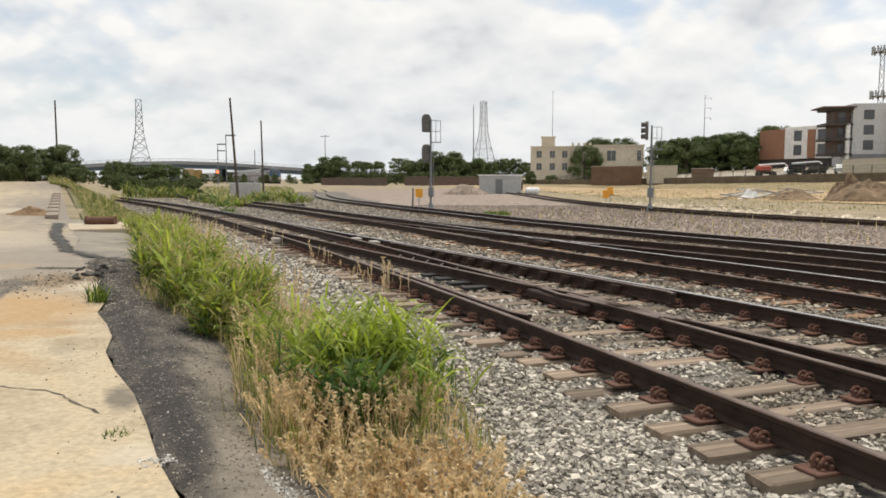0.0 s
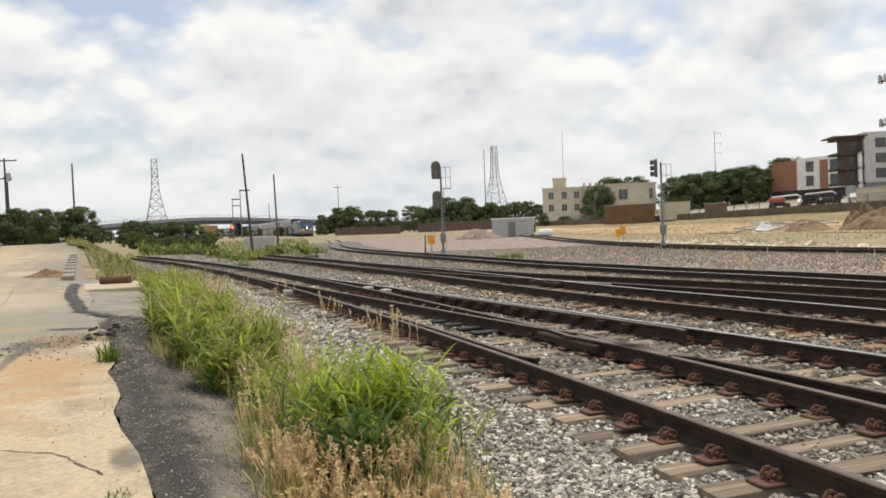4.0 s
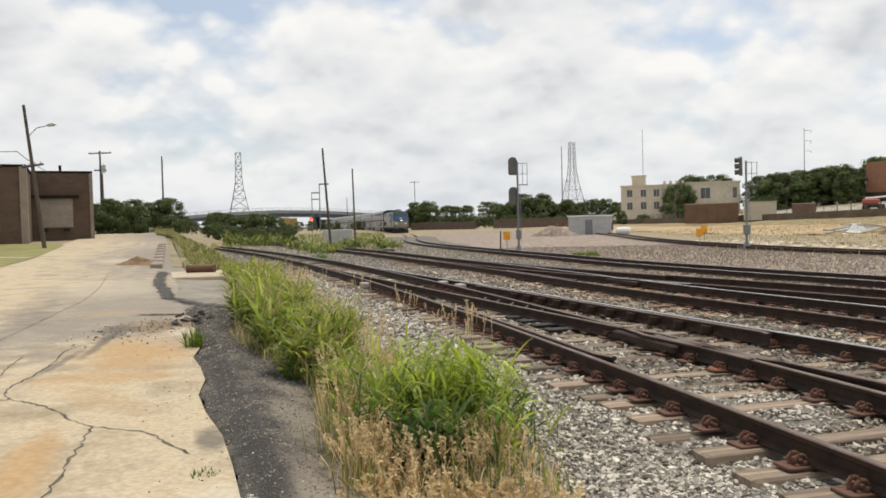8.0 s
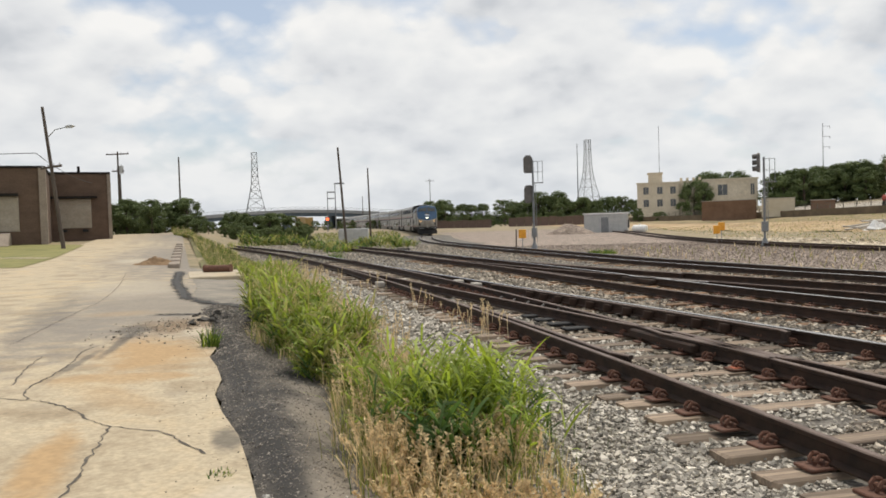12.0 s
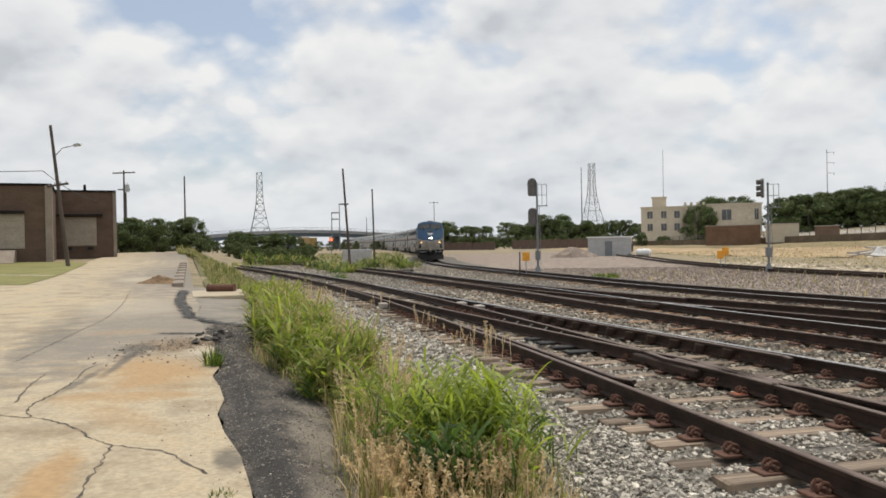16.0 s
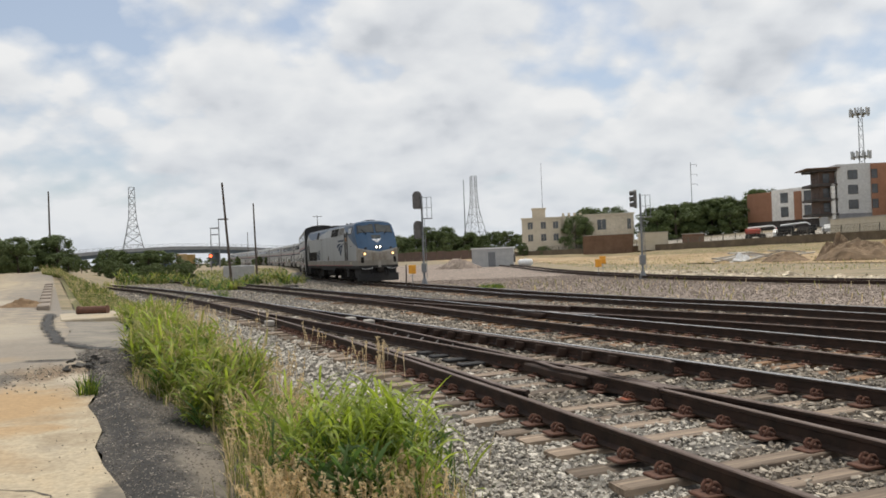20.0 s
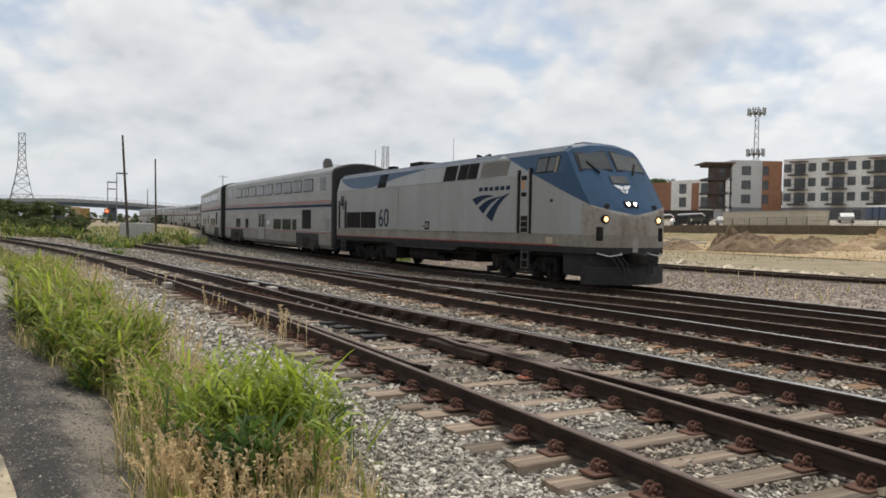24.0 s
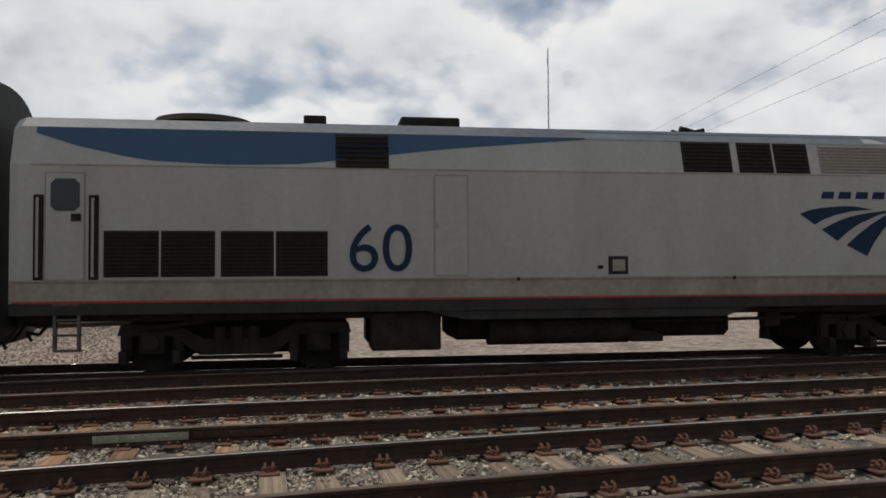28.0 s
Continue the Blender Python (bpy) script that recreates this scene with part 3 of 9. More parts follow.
def turnout(name, stock_near, stock_far, tops, label, y_frog_hint, guards=None):
    tr = empty(name, Matrix.Identity(4), label, "railway track", kind="structure")
    inner_far = offset_curve(stock_near, GAUGE)
    inner_near = offset_curve(stock_far, -GAUGE)
    rail("rail", stock_near, tr, tops[0], "rusty outer rail")
    rail("rail", stock_far, tr, tops[3], "rusty far rail with worn head")
    yf = y_frog_hint
    rail("rail", clip_y(inner_far, -60, yf - 0.15), tr, tops[1])
    rail("rail", clip_y(inner_near, -60, yf - 0.15), tr, tops[2])
    for a, b, s, top in ((inner_far, inner_near, 0.13, tops[1]), (inner_near, inner_far, -0.13, tops[2])):
        run = clip_y(a, yf + 0.55, yf + 24)
        wing = clip_y(offset_curve(b, -s), yf - 2.3, yf + 0.1)
        bent = np.vstack([run, wing, wing[-1:] + (wing[-1:] - wing[-2:-1]) * 0.3 + np.array([[-s * 0.9, 0]])])
        rail("closure_rail", bent, tr, top, "closure rail bent into a wing")
    part("frog", boxes((-0.16, 0.16, -0.9, 0.7, -0.16, -0.045), bevel=0.02), M["rail_rust"], tr, "worn steel frog casting").matrix_basis = pose(
        float(x_on(inner_far, yf)), yf, 0, 0, 0, 22)
    (n0, n1), (f0, f1) = guards or ((yf - 0.5, yf + 4.3), (yf + 0.6, yf + 7.0))
    for C, s, y0, y1 in ((stock_near, 0.15, n0, n1), (stock_far, -0.15, f0, f1)):
        g = clip_y(offset_curve(C, s), y0, y1)
        flare = np.array([[s * 0.6, 0]])
        g = np.vstack([g[:1] + (g[:1] - g[1:2]) * 0.5 + flare, g, g[-1:] + (g[-1:] - g[-2:-1]) * 0.5 + flare])
        rail("guard_rail", g, tr, tops[0], "short guard rail inside the running rail")
    return tr, inner_far, inner_near


def frog_y(a, b):
    """The y at which the two inner rails cross."""
    ys = np.linspace(2, 32, 601)
    return float(ys[np.argmin(abs(x_on(a, ys) - x_on(b, ys)))])


near_frog = frog_y(offset_curve(near_track, GAUGE), offset_curve(far_stock, -GAUGE))
mid_frog = frog_y(offset_curve(mid_track, GAUGE), offset_curve(mid_stock, -GAUGE))
near_turnout, near_in_far, near_in_near = turnout("near_turnout", near_track, far_stock, [M["rail_top"], M["rail_top"], M["rail_top"], M["rail_bright"]],
                                                  "rusty turnout with wooden ties on grey ballast", near_frog, ((8.9, 14.6), (10.4, 19.0)))
mid_turnout, mid_in_far, mid_in_near = turnout("middle_turnout", mid_track, mid_stock, [M["rail_top"], M["rail_bright"], M["rail_top"], M["rail_top"]],
                                               "second rusty turnout with one polished rail", mid_frog)
main_track = empty("main_track", Matrix.Identity(4), "curving main line track with polished rails", "railway track", kind="structure")
for d in (-GAUGE / 2, GAUGE / 2):
    rail("rail", offset_curve(main_line, d), main_track, M["rail_bright"], level=rail_z)
siding_track = empty("siding_track", Matrix.Identity(4), "rusty siding track on pinkish gravel", "railway track", kind="structure")
for d in (-GAUGE / 2, GAUGE / 2):
    rail("rail", offset_curve(siding, d), siding_track, M["rail_top"], lift=-0.02, level=rail_z)

# ---- train: path ----
NOSE_S = [(-1, 440.0), (0, 448.9), (4, 484.7), (8, 519.0), (11, 542.4), (14, 565.4), (17, 588.4), (20, 612.4), (24, 646.9), (28, 681.4), (29, 690.0)]
line_s = np.concatenate([[0], np.cumsum(np.hypot(*np.diff(main_line, axis=0).T))])


def on_line(s):
    x, y = np.interp(s, line_s, main_line[:, 0]), np.interp(s, line_s, main_line[:, 1])
    return Vector((x, y, float(rail_z(y))))


def riding(s_front, front_truck, rear_truck):
    """Pose of a vehicle whose front end is s_front along the line; local +x forward, origin at the front end on the rail."""
    a, b = on_line(s_front - front_truck), on_line(s_front - rear_truck)
    d = (a - b).normalized()
    left = Vector((0, 0, 1)).cross(d).normalized()
    up = d.cross(left)
    m = Matrix((d, left, up)).transposed().to_4x4()
    m.translation = a + d * front_truck
    return m


NOSE_T = np.linspace(-1, 29, 121)
NOSE_V = np.interp(NOSE_T, *zip(*NOSE_S))
for _ in range(60):
    NOSE_V[1:-1] = (NOSE_V[:-2] + 2 * NOSE_V[1:-1] + NOSE_V[2:]) / 4


def nose_s(t):
    """How far the nose has come along the line, a nearly steady 8.5 m/s."""
    return float(np.interp(t, NOSE_T, NOSE_V))

M["loco_grey"] = material("silver_grey_paint", [(0.262, 0.262, 0.252), (0.312, 0.316, 0.31)], 1.1, 0.45, metal=0.1, detail_scale=11, grain=(0.95, 1.05), streak=(1.2, 1, 0.35))
M["loco_sill"] = material("grimy_sill_paint", [(0.17, 0.15, 0.12), (0.26, 0.24, 0.205)], 1.5, 0.7, detail_scale=9, streak=(1, 1, 0.5))
M["nose_grime"] = material("road_grime_on_paint", [(0.15, 0.115, 0.075), (0.28, 0.255, 0.215), (0.31, 0.30, 0.28)], 1.6, 0.6, detail_scale=7, streak=(1, 1, 0.5))
M["loco_blue"] = material("blue_paint", [(0.017, 0.052, 0.108), (0.023, 0.068, 0.135)], 1.2, 0.4, detail_scale=6, spec=0.3, grain=(0.96, 1.04))
M["navy"] = material("navy_decal", [(0.006, 0.018, 0.045), (0.009, 0.024, 0.055)], 2, 0.6, spec=0.15)
M["roof_grey"] = material("sooty_roof_paint", [(0.075, 0.09, 0.115), (0.135, 0.15, 0.175)], 1.4, 0.6)
M["red_line"] = material("red_stripe_paint", [(0.22, 0.022, 0.018), (0.30, 0.035, 0.026)], 2, 0.5)
M["under"] = material("sooty_underframe", [(0.014, 0.013, 0.012), (0.034, 0.030, 0.027)], 2.5, 0.9, bump=0.004, spec=0.12)
M["plow_grey"] = material("dark_grey_skirt", [(0.026, 0.026, 0.027), (0.046, 0.044, 0.042)], 2, 0.8, spec=0.15)
M["truck_iron"] = material("dusty_truck_iron", [(0.028, 0.026, 0.023), (0.065, 0.058, 0.050)], 3, 0.85, spec=0.2)
M["black"] = material("black_rubber", [(0.012, 0.012, 0.013), (0.024, 0.024, 0.025)], 4, 0.8)
M["glass"] = material("dark_window_glass", [(0.012, 0.014, 0.016), (0.025, 0.028, 0.03)], 1, 0.12, spec=0.35)
M["windshield"] = material("cab_glass", [(0.03, 0.038, 0.044), (0.085, 0.085, 0.075)], 0.9, 0.08, spec=0.5)
M["grille"] = material("dark_grille_mesh", [(0.012, 0.010, 0.010), (0.026, 0.022, 0.020)], 8, 0.7, spec=0.2)
M["steel"] = material("brushed_stainless", [(0.25, 0.245, 0.235), (0.36, 0.355, 0.345)], 1.0, 0.38, metal=0.45, detail_scale=7, grain=(0.94, 1.06), streak=(0.5, 1, 2.0))
M["steel_dirty"] = material("stained_stainless", [(0.19, 0.175, 0.155), (0.29, 0.275, 0.25)], 1.6, 0.5, metal=0.35, detail_scale=9, streak=(0.5, 1, 1.5))
M["bright"] = material("worn_aluminium", [(0.5, 0.5, 0.5), (0.62, 0.62, 0.61)], 6, 0.4, metal=0.6)
M["lamp_white"] = material("headlight_glow", [(1, 0.9, 0.7), (1, 0.95, 0.8)], 2, 0.3, emit=(1.0, 0.88, 0.66), strength=12)
M["lamp_amber"] = material("ditch_light_glow", [(1, 0.7, 0.3), (1, 0.75, 0.35)], 2, 0.3, emit=(1.0, 0.60, 0.26), strength=2.4)
M["white_mark"] = material("white_decal", [(0.6, 0.62, 0.64), (0.72, 0.73, 0.74)], 3, 0.5)
M["cream_box"] = material("cream_cover", [(0.36, 0.31, 0.2), (0.45, 0.4, 0.28)], 3, 0.7)

LOCO_LEN = 20.5


def lx(x):
    """Metres from the locomotive's rear end to its local x (the nose is 0)."""
    return x - LOCO_LEN


def loft(bm, sections, mat=0, caps=True):
    """Skins closed outlines [(x, [(y, z), ...]), ...] of the same length."""
    rings = [[bm.verts.new((x, y, z)) for y, z in pts] for x, pts in sections]
    n = len(rings[0])
    for a, b in zip(rings, rings[1:]):
        for k in range(n):
            bm.faces.new((a[k], a[(k + 1) % n], b[(k + 1) % n], b[k])).material_index = mat
    if caps:
        bm.faces.new(rings[0]).material_index = mat
        bm.faces.new(rings[-1][::-1]).material_index = mat
    bmesh.ops.recalc_face_normals(bm, faces=bm.faces[:])
    return bm


def both(half):
    """A closed outline from its right half, listed from the bottom up to the middle of the roof."""
    return [(-y, z) for y, z in half] + [(y, z) for y, z in half[-2::-1]]


LOCO_HALF = [(1.50, 1.0), (1.52, 1.19), (1.52, 1.55), (1.52, 2.45), (1.52, 3.40), (1.36, 4.04), (1.15, 4.22), (0.6, 4.33), (0.0, 4.36)]
NOSE = [
    (18.6, LOCO_HALF),
    (18.78, [(1.50, 1.0), (1.52, 1.19), (1.52, 1.55), (1.52, 2.45), (1.51, 3.40), (1.36, 4.00), (1.15, 4.14), (0.6, 4.24), (0.0, 4.27)]),
    (19.0, [(1.50, 1.0), (1.51, 1.19), (1.51, 1.55), (1.51, 2.45), (1.49, 3.25), (1.40, 3.70), (1.15, 3.80), (0.6, 3.89), (0.0, 3.93)]),
    (19.3, [(1.48, 1.0), (1.49, 1.19), (1.49, 1.55), (1.48, 2.35), (1.46, 2.90), (1.43, 3.28), (1.15, 3.37), (0.6, 3.47), (0.0, 3.50)]),
    (19.6, [(1.45, 1.0), (1.46, 1.19), (1.46, 1.55), (1.45, 2.20), (1.44, 2.55), (1.42, 2.85), (1.13, 2.94), (0.6, 3.04), (0.0, 3.07)]),
    (19.95, [(1.40, 1.0), (1.41, 1.19), (1.41, 1.55), (1.41, 2.05), (1.41, 2.22), (1.39, 2.37), (1.1, 2.46), (0.58, 2.56), (0.0, 2.60)]),
    (20.12, [(1.0, 1.0), (1.0, 1.19), (1.0, 1.55), (1.0, 2.0), (1.0, 2.12), (0.98, 2.22), (0.8, 2.28), (0.45, 2.34), (0.0, 2.37)]),
    (20.26, [(0.42, 1.0), (0.42, 1.19), (0.42, 1.55), (0.42, 1.9), (0.42, 2.02), (0.40, 2.10), (0.34, 2.12), (0.2, 2.14), (0.0, 2.15)]),
    (20.29, [(0.1, 1.05), (0.1, 1.19), (0.1, 1.55), (0.1, 1.85), (0.1, 1.95), (0.09, 2.02), (0.08, 2.03), (0.05, 2.04), (0.0, 2.05)]),
]


def front_x(y, z):
    """How far forward (from the rear end) the nose skin stands at half-width y and height z."""
    best = NOSE[0][0]
    xs = [n[0] for n in NOSE]
    for x in np.arange(18.6, 20.29, 0.01):
        h = [(np.interp(x, xs, [n[1][k][0] for n in NOSE]), np.interp(x, xs, [n[1][k][1] for n in NOSE])) for k in range(9)]
        if h[3][0] >= abs(y) and z <= np.interp(abs(y), [p[0] for p in h[:4:-1]], [p[1] for p in h[:4:-1]]) + (9 if abs(y) > h[5][0] and z < h[5][1] else 0):
            best = x
    return float(best)


def loco_body(parent):
    bm = bmesh.new()
    rear = [(y * 0.985, z if z < 3.9 else z - 0.05) for y, z in LOCO_HALF]
    secs = [(lx(0.0), both(rear)), (lx(0.12), both(LOCO_HALF))] + [(lx(x), both(LOCO_HALF)) for x in (5, 10, 15)] + [(lx(x), both(h)) for x, h in NOSE]
    loft(bm, secs)
    # blue sweep over cab and nose, dipping to a V at the middle of the nose
    def all_of():
        return bm.verts[:] + bm.edges[:] + bm.faces[:]
    bmesh.ops.bisect_plane(bm, geom=all_of(), plane_co=(lx(15.4), 0, 0), plane_no=(1, 0, 0))
    sweep = {s: (Vector((lx(17.34), s * 1.5, 3.37)), Vector((0.37, -s * 0.10, 1)).normalized()) for s in (-1, 1)}
    for co, no in sweep.values():
        bmesh.ops.bisect_plane(bm, geom=all_of(), plane_co=co, plane_no=no)
    for f in bm.faces:
        c = f.calc_center_median()
        co, no = sweep[-1 if c.y < 0 else 1]
        if c.x > lx(15.4) and (c - co).dot(no) > 0:
            f.material_index = 1
        if c.z > 4.1 and c.x < lx(18.0):
            f.material_index = 2
        if c.z < 1.56 and abs(f.normal.z) < 0.9:
            f.material_index = 4 if c.z < 1.19 else 3
        elif c.x > lx(19.6) and f.material_index == 0:
            f.material_index = 5
    return part("body", bm, [M["loco_grey"], M["loco_blue"], M["roof_grey"], M["loco_sill"], M["plow_grey"], M["nose_grime"]], parent)


def side_y(z):
    """Outer half-width of the locomotive's side at height z."""
    return float(np.interp(z, [1.0, 1.22, 3.40, 4.04, 4.22], [1.50, 1.52, 1.52, 1.36, 1.15]))


def plate(name, outline, parent, mat, proud=0.006, label="", thick=0.02):
    """A flat shape on the right side of the locomotive from (x from rear, z) points."""
    bm = bmesh.new()
    out = [bm.verts.new((lx(x), -side_y(z) - proud, z)) for x, z in outline]
    inn = [bm.verts.new((lx(x), -side_y(z) + thick, z)) for x, z in outline]
    bm.faces.new(out)
    n = len(out)
    for k in range(n):
        bm.faces.new((out[k], out[(k + 1) % n], inn[(k + 1) % n], inn[k]))
    bmesh.ops.recalc_face_normals(bm, faces=bm.faces[:])
    if len(outline) > 4:
        bmesh.ops.triangulate(bm, faces=[f for f in bm.faces if len(f.verts) > 4])
    return part(name, bm, mat, parent, label)


def rect(x0, x1, z0, z1):
    return [(x0, z0), (x1, z0), (x1, z1), (x0, z1)]


def slatted(name, x0, x1, z0, z1, n, parent, mat, slat_mat, slat_name="slat"):
    g = plate(name, rect(x0, x1, z0, z1), parent, mat)
    me = None
    for k in range(n):
        z = z0 + (k + 0.5) * (z1 - z0) / n
        if me is None:
            me = mesh_of(boxes((x0 - x1 + 0.06, 0, -0.03, 0.0, -0.012, 0.012)), slat_name, slat_mat)
        s = new(slat_name, me)
        s.parent = g
        s.matrix_basis = pose(lx(x1 - 0.03), -side_y(z) - 0.004, z, 18, 0, 0)
    return g


def text_mesh(body, size, name, mat, parent, m):
    cu = bpy.data.curves.new(name, 'FONT')
    cu.body, cu.size, cu.extrude, cu.align_x = body, size, 0.004, 'CENTER'
    tmp = new(name + "_curve", cu)
    bpy.context.view_layer.update()
    me = bpy.data.meshes.new_from_object(tmp.evaluated_get(bpy.context.evaluated_depsgraph_get()))
    bpy.data.objects.remove(tmp)
    me.materials.clear()
    me.materials.append(mat)
    ob = new(name, me)
    ob.parent = parent
    ob.matrix_basis = m
    return ob


def wheel_bm(r, width):
    """A railway wheelset about its axle: two flanged wheels and the axle, along y."""
    bm = bmesh.new()
    for s in (-1, 1):
        c = s * 0.7525
        tube(bm, (0, c - width / 2, 0), (0, c + width / 2, 0), r, seg=28)
        tube(bm, (0, c - s * (width / 2 + 0.03), 0), (0, c - s * width / 2, 0), r + 0.028, seg=28)
        tube(bm, (0, c + s * width / 2, 0), (0, c + s * (width / 2 + 0.015), 0), r * 0.78, seg=20)
        tube(bm, (0, c + s * width / 2, 0), (0, c + s * (width / 2 + 0.06), 0), 0.16, seg=12)
        for k in range(5):
            a = 2 * math.pi * k / 5
            tube(bm, (0.55 * r * math.cos(a), c + s * (width / 2 + 0.012), 0.55 * r * math.sin(a)),
                 (0.55 * r * math.cos(a), c + s * (width / 2 + 0.022), 0.55 * r * math.sin(a)), 0.07, seg=8)
    tube(bm, (0, -0.75, 0), (0, 0.75, 0), 0.09, seg=10)
    return bm


wheel_loco = mesh_of(wheel_bm(0.51, 0.135), "wheelset", M["under"])
wheel_car = mesh_of(wheel_bm(0.46, 0.135), "wheelset", M["under"])
turning = []


def truck(parent, x, base, me, r, name="truck"):
    """A two-axle truck with side frames, boxes, springs and brake gear; its wheelsets turn."""
    h = base / 2
    bm = bmesh.new()
    for s in (-1, 1):
        y = s * 1.0
        prism(bm, [(-h - 0.55, r + 0.12), (-h - 0.5, r + 0.30), (-h + 0.4, r + 0.30), (-0.55, r + 0.05), (0.55, r + 0.05), (h - 0.4, r + 0.30),
                   (h + 0.5, r + 0.30), (h + 0.55, r + 0.12), (h - 0.35, r + 0.10), (0.6, r - 0.22), (-0.6, r - 0.22), (-h + 0.35, r + 0.10)], 'y', y - 0.09, y + 0.09)
        for ax in (-h, h):
            box(bm, ax - 0.2, ax + 0.2, y - 0.13, y + 0.13, r - 0.2, r + 0.2, bevel=0.03)
            tube(bm, (ax, y - s * 0.02, r), (ax, y + s * 0.2, r), 0.13, seg=12)
            for dx in (-0.42, 0.42):
                tube(bm, (ax + dx, y, r - 0.22), (ax + dx, y, r + 0.18), 0.10, seg=10)
                box(bm, ax + dx - 0.06, ax + dx + 0.06, y - 0.3, y + 0.12, r - 0.32, r - 0.12)
        for dx in (-0.28, 0.0, 0.28):
            tube(bm, (dx, y + s * 0.05, r - 0.2), (dx, y + s * 0.05, r + 0.25), 0.1, seg=10)
        tube(bm, (-h, y + s * 0.12, r + 0.22), (-0.2, y + s * 0.16, r + 0.42), 0.05)
        box(bm, -0.75, 0.75, y - 0.04, y + 0.06, r - 0.3, r - 0.24)
    box(bm, -0.35, 0.35, -1.0, 1.0, r - 0.12, r + 0.2, bevel=0.03)
    box(bm, -h - 0.35, h + 0.35, -0.62, 0.62, r - 0.24, r + 0.46, bevel=0.04)
    t = part(name, bm, M["under"], parent)
    t.location = (x, 0, 0)
    for ax in (-h, h):
        w = new("wheelset", me)
        w.parent = t
        w.location = (ax, 0, r)
        turning.append((w, ax, r))
    return t


def build_loco():
    lo = empty("locomotive", riding(nose_s(0), 3.9, 17.0), "silver-grey and blue passenger diesel locomotive with glowing headlights", "locomotive")
    loco_body(lo)
    # painted marks on the flank
    top = 4.03
    up = [(0.35, 3.93)] + [(x, float(np.interp(x, [0.35, 1.0, 2.0, 3.2, 4.4, 5.2, 7.0, 9.5], [3.93, 3.72, 3.50, 3.44, 3.46, 3.55, 3.78, 4.0]))) for x in np.linspace(0.6, 9.5, 24)]
    plate("blue_sweep", up + [(9.5, top), (0.35, top)], lo, M["loco_blue"], label="dark blue painted sweep")
    plate("blue_band", rect(9.5, 15.4, 4.0, 4.17), lo, M["loco_blue"])
    swooshes = [[(13.54, 2.69), (13.78, 2.77), (14.07, 2.81), (14.40, 2.835), (14.66, 2.83), (15.02, 2.775), (14.60, 2.745), (14.25, 2.67), (14.03, 2.59), (13.83, 2.49)],
                [(13.97, 2.40), (14.22, 2.52), (14.48, 2.62), (14.74, 2.68), (15.0, 2.72), (15.3, 2.755), (15.6, 2.765), (15.15, 2.68), (14.72, 2.50), (14.50, 2.36), (14.29, 2.19)],
                [(14.47, 2.11), (14.70, 2.30), (14.95, 2.48), (15.22, 2.64), (15.48, 2.75), (15.72, 2.82), (15.98, 2.86), (15.6, 2.68), (15.25, 2.43), (15.05, 2.19), (14.88, 1.91)]]
    for b in swooshes:
        plate("emblem_blade", b, lo, M["navy"], proud=0.008, label="navy blue curved blade")
    for k in range(6):
        x = 13.97 + k * 0.345
        plate("name_bar", [(x, 2.97), (x + 0.25, 2.97), (x + 0.27, 3.10), (x + 0.04, 3.10)], lo, M["navy"], proud=0.008)
    text_mesh("60", 1.14, "number", M["navy"], lo, pose(lx(5.85), -1.532, 1.68, 90, 0, 0))
    plate("red_stripe", rect(0.05, 18.6, 1.19, 1.225), lo, M["red_line"], proud=0.008, label="thin red stripe")
    plate("ledge", rect(0.05, 17.8, 1.53, 1.56), lo, M["loco_sill"], proud=0.02)
    plate("shoulder_seam", rect(0.3, 15.0, 3.395, 3.415), lo, M["loco_sill"], proud=0.008)
    # rear door, grilles and vents
    plate("door_gap", rect(0.53, 1.14, 1.56, 3.28), lo, M["loco_sill"], proud=0.007)
    d = plate("door", rect(0.55, 1.12, 1.57, 3.26), lo, M["loco_grey"], proud=0.014)
    plate("door_window", [(0.70, 2.66), (0.98, 2.66), (1.06, 2.74), (1.06, 3.10), (0.98, 3.18), (0.70, 3.18), (0.62, 3.10), (0.62, 2.74)], d, M["glass"], proud=0.02, label="dark rounded door window")
    plate("latch", rect(0.93, 1.08, 2.5, 2.62), d, M["under"], proud=0.03)
    for x0 in (1.42, 3.24):
        for k in range(2):
            slatted("grille", x0 + k * 0.88, x0 + 0.85 + k * 0.88, 1.60, 2.35, 12, lo, M["grille"], M["grille"])
    slatted("vent", 5.1, 6.0, 3.40, 4.0, 7, lo, M["grille"], M["grille"])
    p = plate("panel_gap", rect(6.76, 7.36, 1.58, 3.32), lo, M["loco_sill"], proud=0.007)
    p = plate("access_panel", rect(6.785, 7.335, 1.605, 3.295), lo, M["loco_grey"], proud=0.012)
    plate("hinge", rect(6.80, 6.84, 2.4, 2.5), p, M["loco_sill"], proud=0.02)
    fb = plate("filler_box", rect(9.86, 10.22, 1.6, 1.92), lo, M["under"], proud=0.012)
    plate("filler_cap", rect(9.93, 10.16, 1.66, 1.86), fb, M["loco_sill"], proud=0.018)
    plate("filler_label", rect(9.66, 9.76, 1.70, 1.76), lo, M["under"], proud=0.012)
    for x in (8.2, 12.2, 17.0, 18.2):
        plate("lifting_hole", rect(x, x + 0.05, 1.50, 1.56) if x < 15 else rect(x, x + 0.09, 2.52, 2.60), lo, M["under"], proud=0.025)
    slatted("vent", 11.3, 12.25, 3.43, 4.0, 8, lo, M["grille"], M["grille"])
    for x0 in (12.38, 13.1):
        slatted("vent", x0, x0 + 0.68, 3.43, 4.0, 8, lo, M["grille"], M["grille"])
    slatted("louver", 14.0, 15.75, 3.45, 3.98, 9, lo, M["loco_sill"], M["loco_grey"])
